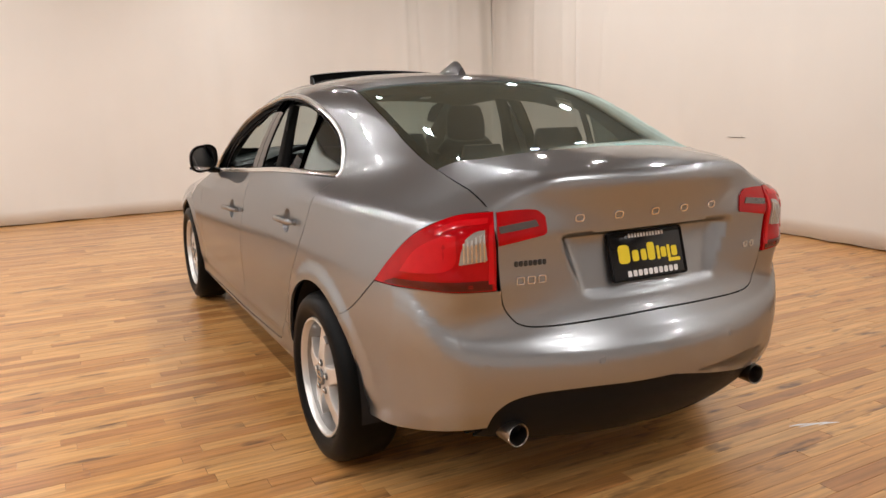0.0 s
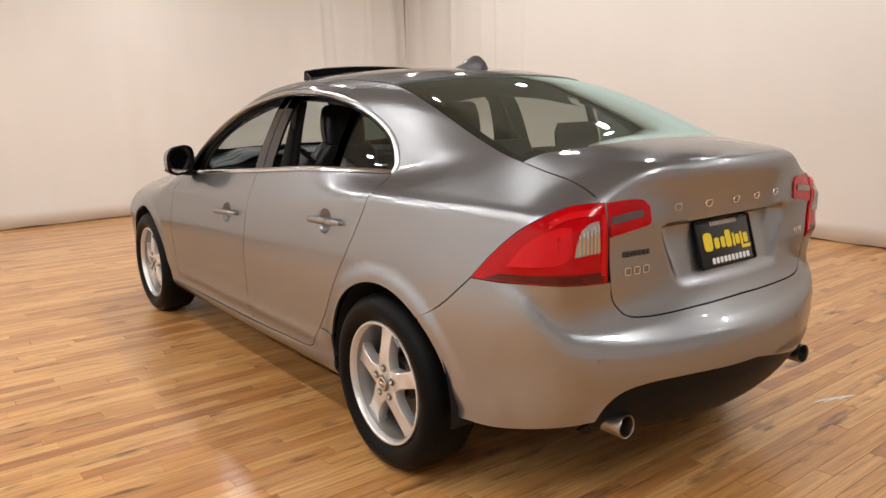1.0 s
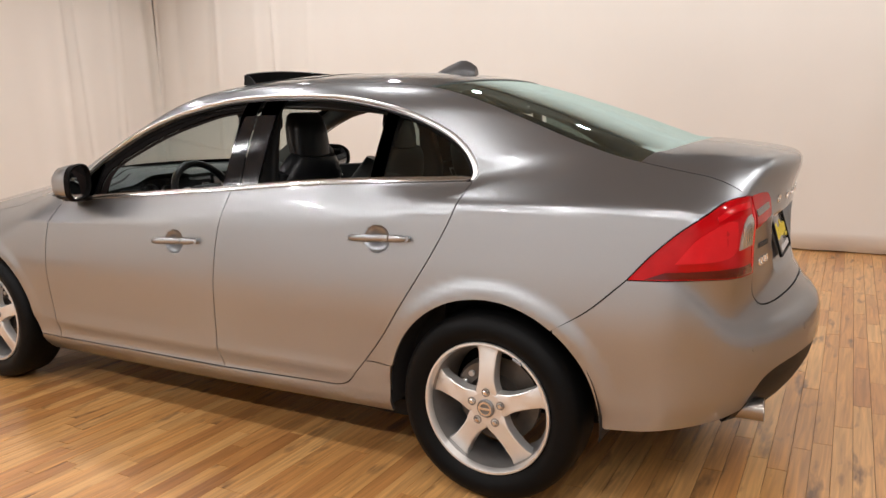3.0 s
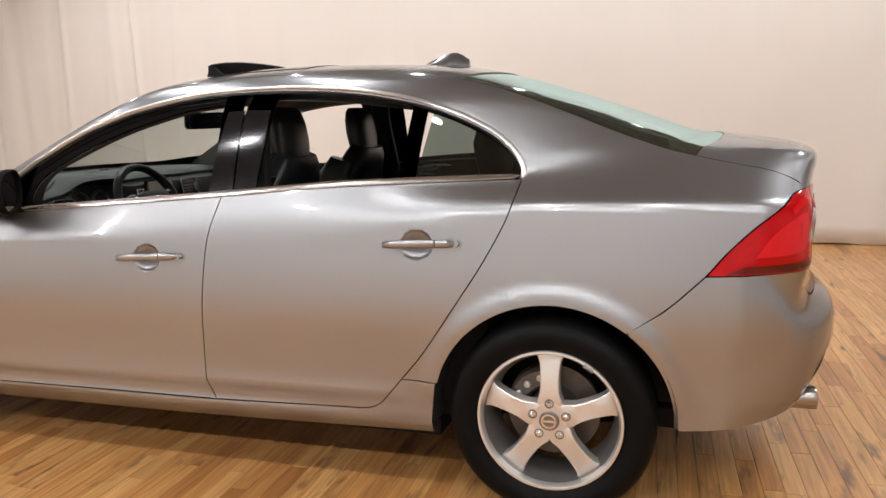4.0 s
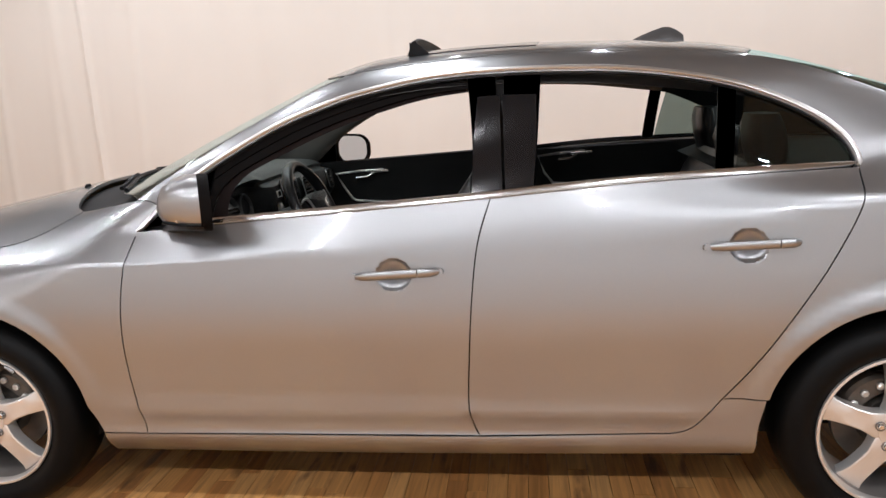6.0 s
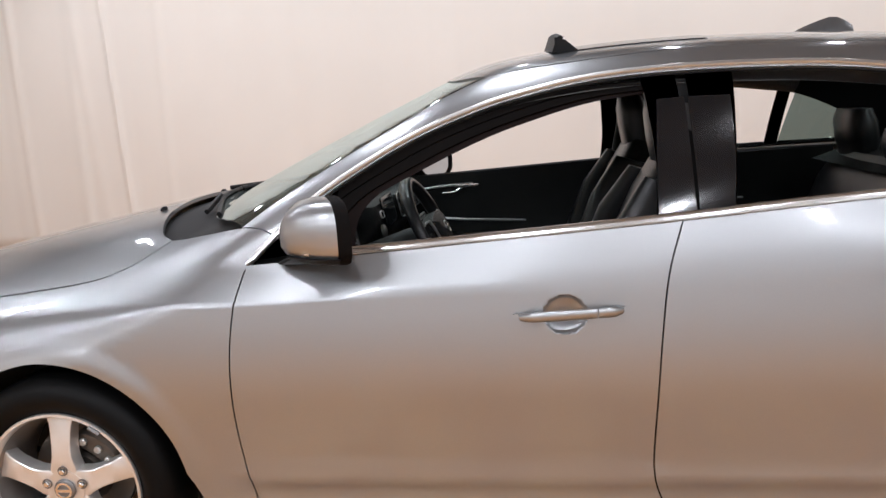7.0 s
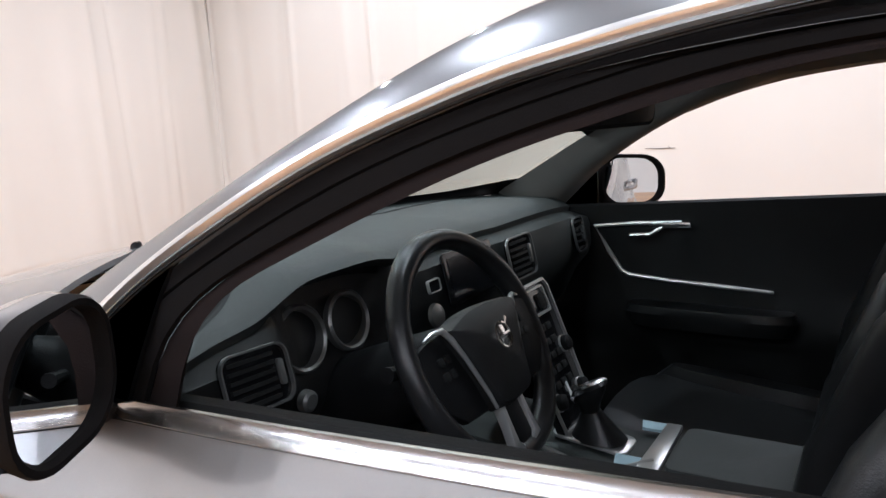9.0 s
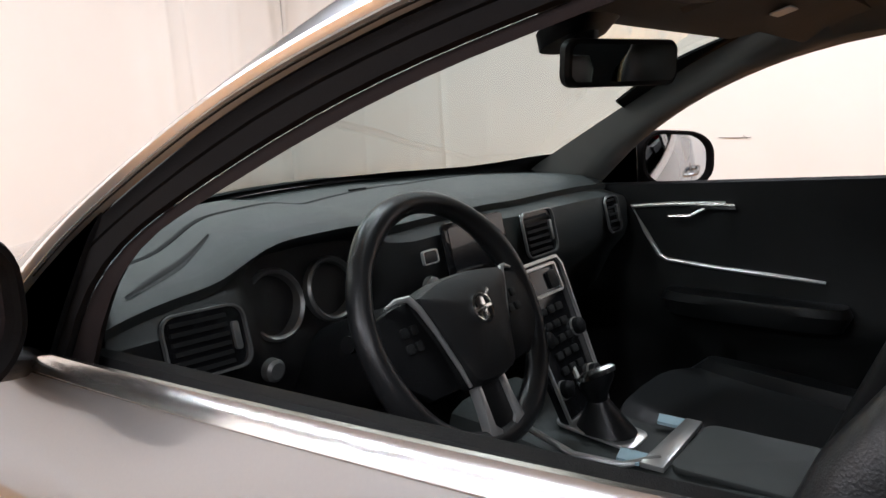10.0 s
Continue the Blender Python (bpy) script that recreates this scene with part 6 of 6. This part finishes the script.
raised = lambda u, v, w: on_plate(u, v, w + 0.005)
bars("yellow_bar", [(-0.098, 0.006, 0.046, 0.060), (-0.052, -0.002, 0.026, 0.036), (-0.018, -0.002, 0.022, 0.036), (0.014, 0.006, 0.030, 0.058), (0.044, -0.001, 0.012, 0.044), (0.066, -0.002, 0.022, 0.034), (0.088, -0.002, 0.012, 0.044), (0.112, -0.002, 0.024, 0.034), (0.108, -0.030, 0.050, 0.012)], YELLOW, plate, raised)
bars("white_bar", [(-0.085 + 0.0215 * k, -0.058, 0.016, 0.020) for k in range(10)], WHITEMARK, plate, raised)
bars("white_bar", [(-0.066 + 0.0125 * k, 0.063, 0.008, 0.014) for k in range(12)], WHITEMARK, plate, raised)


def on_lid(x0, z0):
    p = from_tail([(x0, z0)])[0]
    n = skin_normal(p[None])[0]
    right = np.cross([0, 0, 1], n) * -1
    right = right / np.linalg.norm(right) * (1 if right[0] > 0 else -1)
    up = np.cross(n, right)
    up = up * (1 if up[2] > 0 else -1)
    return lambda u, v, w: tuple(p + right * u + up * v + n * (w + 0.001))


badge = new("boot_badge")
badge.parent = car
badge["label"] = "chrome badge shapes on the boot lid"
for bx in (-0.289, -0.148, -0.006, 0.118, 0.250):
    bm = bmesh.new()
    frame_bar(bm, rounded(0.034, 0.026, 0.010, 4), 0.006, 0.003, on_lid(bx, 0.976))
    part("badge_shape", bm, CHROME, badge)
for bx, mat, z0, w, h in ((-0.450, DARKMARK, 0.852, 0.014, 0.017), (-0.447, CHROME, 0.800, 0.028, 0.026), (0.470, CHROME, 0.815, 0.022, 0.024)):
    for k in range(7 if mat is DARKMARK else (3 if bx < 0 else 2)):
        bm = bmesh.new()
        step_u = 0.0155 if mat is DARKMARK else 0.036
        n = 7 if mat is DARKMARK else (3 if bx < 0 else 2)
        slab(bm, rounded(w * 0.8, h, 0.004, 2, (k - (n - 1) / 2) * step_u, 0), 0.002, on_lid(bx, z0)) if mat is DARKMARK else frame_bar(bm, rounded(w, h, 0.006, 3, (k - (n - 1) / 2) * step_u, 0), 0.005, 0.003, on_lid(bx, z0))
        part("badge_mark", bm, mat, badge)
# parking sensors
for a in (49.8, 72, 108, 130.2):
    c0 = round_tail([(a, 0.552)])
    q = Vector(skin_normal(c0)[0]).to_track_quat("Z", "Y").to_matrix().to_4x4()
    bm = bmesh.new()
    lathe(bm, [(-0.002, 0.011), (0.0008, 0.0105), (0.0008, 0.009), (-0.0004, 0.0088), (0.0012, 0.008), (0.0012, 0.0)], 20, "Z")
    bm.transform(Matrix.Translation(c0[0]) @ q)
    part("parking_sensor", bm, PAINT, car, "round silver parking sensor")
# exhaust pipes
for sx in (-1, 1):
    e = new("exhaust_pipe")
    e.parent = car
    bm = bmesh.new()
    lathe(bm, [(0.30, 0.030), (0.10, 0.033), (0.02, 0.036), (0.002, 0.0375), (-0.003, 0.036), (-0.001, 0.033), (0.012, 0.0305), (0.14, 0.029)], 36, "Y")
    bm.transform(pose(sx * 0.512, -2.188, 0.330, -2, 0, sx * -3))
    part("exhaust_tip", bm, PIPE, e, "polished round exhaust tip")
    bm = bmesh.new()
    lathe(bm, [(0.08, 0.0), (0.08, 0.0302)], 24, "Y")
    bm.transform(pose(sx * 0.512, -2.188, 0.330, -2, 0, sx * -3))
    part("exhaust_inside", bm, MATTBLACK, e, "sooty dark pipe inside")
# outer mirrors
for sx in (-1, 1):
    mr = new("door_mirror")
    mr.parent = car
    mr["label"] = "silver door mirror with black rim"
    X = lambda x: sx * x
    swing, mid_x, span = (-0.26, 0.884, 0.182) if sx > 0 else (0.0, 0.894, 0.166)

    def oblong(y, k, dx=0.0, dz=0.0, lean=-0.48, w=span, h=0.152, low=None):
        pts = rounded(w * k, h * k, 0.060 * k, 7)
        if low is not None:
            pts = [(u, min(v, low)) for u, v in pts]
        return [(X(mid_x + dx + u), y + (lean + swing) * u, (1.034 if sx > 0 else 1.021) + dz + v - 0.10 * u) for u, v in pts]

    bm = bmesh.new()
    loft(bm, [oblong(0.570, 1.0), oblong(0.605, 0.995), oblong(0.645, 0.90, 0.0, 0.0, -0.30), oblong(0.675, 0.72, -0.004, -0.004, -0.20), oblong(0.692, 0.45, -0.008, -0.008, -0.1), oblong(0.698, 0.15, -0.01, -0.01, 0.0)], caps=True)
    part("mirror_cap", bm, PAINT, mr, "silver painted mirror cap")
    bm = bmesh.new()
    loft(bm, [oblong(0.568, 1.012, low=-0.050), oblong(0.606, 1.008, low=-0.049), oblong(0.647, 0.915, 0.0, 0.0, -0.30, low=-0.046), oblong(0.679, 0.735, -0.004, -0.004, -0.20, low=-0.042)], caps=True)
    part("mirror_underside", bm, BLACK, mr, "black lower mirror shell")
    bm = bmesh.new()
    loft(bm, [oblong(0.574, 1.006), oblong(0.548, 1.012), oblong(0.540, 0.98), oblong(0.540, 0.90), oblong(0.552, 0.86)])
    part("mirror_rim", bm, SEAL, mr, "black mirror rim")
    bm = bmesh.new()
    ring = [bm.verts.new(p) for p in oblong(0.5515, 0.875)]
    bm.faces.new(ring if sx < 0 else ring[::-1])
    bmesh.ops.recalc_face_normals(bm, faces=bm.faces[:])
    part("mirror_face", bm, MIRROR, mr, "mirror glass")
    bm = bmesh.new()
    cushion(bm, [(X(0.80), 0.685, 0.928, 0.045, 0.055, 0), (X(0.83), 0.655, 0.946, 0.060, 0.050, 0), (X(0.87), 0.63, 0.962, 0.055, 0.042, 0)], 20, 2.6)
    part("mirror_foot", bm, BLACK, mr, "black mirror foot")
    bm = bmesh.new()
    tube(bm, [(X(0.918), 0.664, 0.980), (X(0.948), 0.640, 0.978), (X(0.966), 0.608, 0.976)], [0.004, 0.006, 0.004], 10)
    part("mirror_indicator", bm, AMBER, mr, "pale amber indicator lens")
# roof aerial fin
fin = new("roof_aerial")
fin.parent = car
bm = bmesh.new()
rings = []
for u in np.linspace(0, 1, 9):
    y = -0.745 - 0.19 * u
    zb = float(top_z(np.array([0.0]), np.array([y]))[0]) - 0.003
    hgt = 0.054 * min(1, (u / 0.62)) ** 0.8 * (1 if u < 0.8 else 1 - 2.2 * (u - 0.8)) + 0.004
    w = 0.012 + 0.026 * math.sin(math.pi * min(1, 0.15 + u * 0.75))
    rings.append([(-w, y, zb), (-w * 0.92, y, zb + hgt * 0.25), (-w * 0.5, y, zb + hgt * 0.7), (-w * 0.12, y, zb + hgt), (w * 0.12, y, zb + hgt), (w * 0.5, y, zb + hgt * 0.7), (w * 0.92, y, zb + hgt * 0.25), (w, y, zb)])
loft(bm, rings, caps=True)
part("aerial_fin", bm, FINGREY, fin, "grey shark-fin aerial")
# open sunroof with its raised wind deflector
skin_part("sunroof_opening", [("T", [(-0.405, 0.0), (-0.40, -0.2), (-0.405, -0.40)]), ("T", [(-0.405, -0.40), (0, -0.415), (0.405, -0.40)]), ("T", [(0.405, -0.40), (0.40, -0.2), (0.405, 0.0)]), ("T", [(0.405, 0.0), (0.2, 0.032), (0, 0.042), (-0.2, 0.032), (-0.405, 0.0)])],
          wrap_long, GLOSSBLACK, car, "black open sunroof", gap=0, mirror=False, offset=0.0025, flange=0.002)
defl = new("wind_deflector")
defl.parent = car
bm = bmesh.new()
rows = []
for x in np.linspace(-0.405, 0.405, 25):
    y = 0.028 - 0.10 * x * x
    zb = float(top_z(np.array([x]), np.array([y]))[0])
    rows.append([(x, y + 0.012, zb + 0.002), (x, y - 0.004, zb + 0.046), (x, y - 0.014, zb + 0.050), (x, y - 0.022, zb + 0.046), (x, y - 0.006, zb + 0.002)])
loft(bm, rows, caps=True)
part("deflector_strip", bm, BLACK, defl, "raised black wind deflector")
for sx in (-1, 1):
    bm = bmesh.new()
    zs = [float(top_z(np.array([0.40]), np.array([y]))[0]) for y in (0.0, -0.12, -0.26)]
    rows = [[(sx * (0.402 + o), y, z + d) for o, d in ((-0.005, 0.0), (0.005, 0.0), (0.004, h), (-0.004, h))] for y, z, h in ((0.015, zs[0], 0.044), (-0.015, zs[0], 0.036), (-0.05, zs[0], 0.006))]
    loft(bm, rows, caps=True)
    part("deflector_arm", bm, BLACK, defl, "black deflector side arm")
# cowl, wipers, washer jets
skin_part("cowl", [("T", [(-0.60, 1.15), (-0.50, 1.225), (-0.30, 1.29), (0, 1.31), (0.30, 1.29), (0.50, 1.225), (0.60, 1.15)]), ("T", [(0.60, 1.15), (0.70, 0.86)]), ("T", [(0.70, 0.86), (0.5, 1.0), (0.25, 1.08), (0, 1.105), (-0.25, 1.08), (-0.5, 1.0), (-0.70, 0.86)]), ("T", [(-0.70, 0.86), (-0.60, 1.15)])],
          wrap_long, MATTBLACK, car, "black plastic cowl", gap=0, mirror=False, offset=-0.030, flange=0)
for x0, y0, x1, y1 in ((-0.50, 1.02, 0.10, 1.16), (0.02, 1.15, 0.60, 0.95)):
    wp = new("wiper")
    wp.parent = car
    line = from_top(spline([(x0, y0), ((x0 + x1) / 2, (y0 + y1) / 2 + 0.035), (x1, y1)], 0.05)) + np.array([0, 0, 0.001])
    bm = bmesh.new()
    tube(bm, [tuple(p) for p in line], 0.008, 6)
    part("wiper_blade", bm, BLACK, wp, "black wiper blade")
    bm = bmesh.new()
    tube(bm, [tuple(line[0] + np.array([0.16, 0.11, -0.012])), tuple(line[len(line) // 2] + np.array([0, 0.012, 0.006]))], 0.009, 6)
    part("wiper_arm", bm, BLACK, wp, "black wiper arm")
for sx in (-0.24, 0.26):
    c0 = from_top([(sx, 1.325)])[0]
    bm = bmesh.new()
    cushion(bm, [(c0[0], c0[1], c0[2] - 0.002, 0.014, 0.012, 0), (c0[0], c0[1], c0[2] + 0.007, 0.012, 0.010, 0), (c0[0], c0[1] - 0.002, c0[2] + 0.012, 0.008, 0.006, 0)], 14, 2.5)
    part("washer_jet", bm, BLACK, car, "small black washer jet")
# nose: bumper, grille, headlamps
skin_part("front_bumper", [("S", [(1.735, 0.44), (1.90, 0.62), (2.0, 0.735)]), ("T", both([(-0.655, 2.0), (-0.5, 2.13), (-0.25, 2.19), (0, 2.21)])), ("M", [(2.0, 0.735), (1.90, 0.62), (1.735, 0.44)]), ("N", [(160.7, 0.44), (158.5, 0.30), (155, 0.22)]),
                           ("N", [(155, 0.22), (130, 0.20), (90, 0.20)]), ("N", [(90, 0.20), (50, 0.20), (25, 0.22)]), ("N", [(25, 0.22), (21.5, 0.30), (19.3, 0.44)])], wrap_nose, PAINT, car, mirror=False)
skin_part("headlamp", [("N", [(30, 0.59), (38, 0.70), (50, 0.745), (57, 0.74)]), ("N", [(57, 0.74), (60, 0.66), (58, 0.62)]), ("N", [(58, 0.62), (45, 0.605), (30, 0.585)])], wrap_nose, CLEARLENS, car, "clear headlamp lens", offset=0.004)
skin_part("grille", [("N", [(63, 0.63), (62, 0.74), (90, 0.765)]), ("N", [(90, 0.765), (118, 0.74), (117, 0.63)]), ("N", [(117, 0.63), (90, 0.62), (63, 0.63)])], wrap_nose, GLOSSBLACK, car, "black grille", mirror=False, offset=0.004)

# ---------------------------------------------------------------- ceiling lamps and floor strips
for lx, ly, lw in LAMPS:
    fx = thing("ceiling_lamp", "small round recessed ceiling lamp with white rim, lit", "lamp", "ceiling lamps", at=(lx, ly, CEILING))
    bm = bmesh.new()
    lathe(bm, [(0.0, 0.10), (-0.012, 0.095), (-0.014, 0.075), (-0.004, 0.07)], 28, "Z")
    part("lamp_rim", bm, WALL, fx)
    bm = bmesh.new()
    lathe(bm, [(-0.003, 0.0), (-0.003, 0.07)], 28, "Z")
    part("lamp_glass", bm, LAMPGLASS, fx)

floor_ob = bpy.data.objects["floor"]
STRIP, SLOPE = 0.068, math.atan(0.02)
rnd = random.Random(21)
shared = {}
loose_v, loose_f = [], []
c_, s_ = math.cos(SLOPE), math.sin(SLOPE)
count = 0
rows = int(15.6 / STRIP)
for r in range(rows):
    v = -8.6 + r * STRIP
    u = -6.9 + rnd.uniform(-1, 0)
    while u < 5.3:
        length = rnd.choice((0.40, 0.55, 0.70, 0.90, 1.15))
        cu = u + length / 2
        x, y = c_ * cu - s_ * v, s_ * cu + c_ * v
        near = -3.0 < x < -1.0 and -2.2 < y < 0.15
        drop = -rnd.uniform(0, 0.0006)
        if near and count < 300:
            if length not in shared:
                me = bpy.data.meshes.new("strip")
                a, b, e = length / 2 - 0.0003, STRIP / 2 - 0.0003, 0.0006
                vs = [(-a, -b, -0.011), (a, -b, -0.011), (a, b, -0.011), (-a, b, -0.011), (-a, -b, -e), (a, -b, -e), (a, b, -e), (-a, b, -e),
                      (-a + e, -b + e, 0), (a - e, -b + e, 0), (a - e, b - e, 0), (-a + e, b - e, 0)]
                fs = [(8, 9, 10, 11)] + [(i, (i + 1) % 4, 4 + (i + 1) % 4, 4 + i) for i in range(4)] + [(4 + i, 4 + (i + 1) % 4, 8 + (i + 1) % 4, 8 + i) for i in range(4)]
                me.from_pydata(vs, [], fs)
                me.materials.append(WOOD)
                shared[length] = me
            ob = new("floor_strip", shared[length])
            ob.parent = floor_ob
            ob.matrix_world = Matrix.Translation((x, y, drop)) @ Matrix.Rotation(SLOPE, 4, "Z")
            count += 1
        else:
            a, b, e = length / 2 - 0.0003, STRIP / 2 - 0.0003, 0.0006
            k = len(loose_v)
            for du, dv, z in ((-a, -b, -0.011), (a, -b, -0.011), (a, b, -0.011), (-a, b, -0.011), (-a + e, -b + e, 0), (a - e, -b + e, 0), (a - e, b - e, 0), (-a + e, b - e, 0)):
                loose_v.append((x + c_ * du - s_ * dv, y + s_ * du + c_ * dv, z + drop))
            loose_f.append((k + 4, k + 5, k + 6, k + 7))
            loose_f += [(k + i, k + (i + 1) % 4, k + 4 + (i + 1) % 4, k + 4 + i) for i in range(4)]
        u += length
me = bpy.data.meshes.new("floor_strips")
me.from_pydata(loose_v, [], loose_f)
me.materials.append(WOOD)
rest = new("floor_strips", me)
rest.parent = floor_ob
tagged(rest, kind="stuff")

# scuffs on the floor and a scratch on the wall cloth
for k, (sx, sy, sl) in enumerate(((0.92, -2.085, 0.05), (0.97, -2.11, 0.07), (1.03, -2.135, 0.05))):
    bm = bmesh.new()
    tube(bm, [(sx - sl, sy + 0.01, 0.0006), (sx, sy + 0.004 * k, 0.0008), (sx + sl, sy - 0.012, 0.0006)], [0.002, 0.008, 0.002], 6, True, 0.05)
    ob = part("floor_scuff", bm, WHITEMARK, floor_ob, "pale scuff in the floor finish")
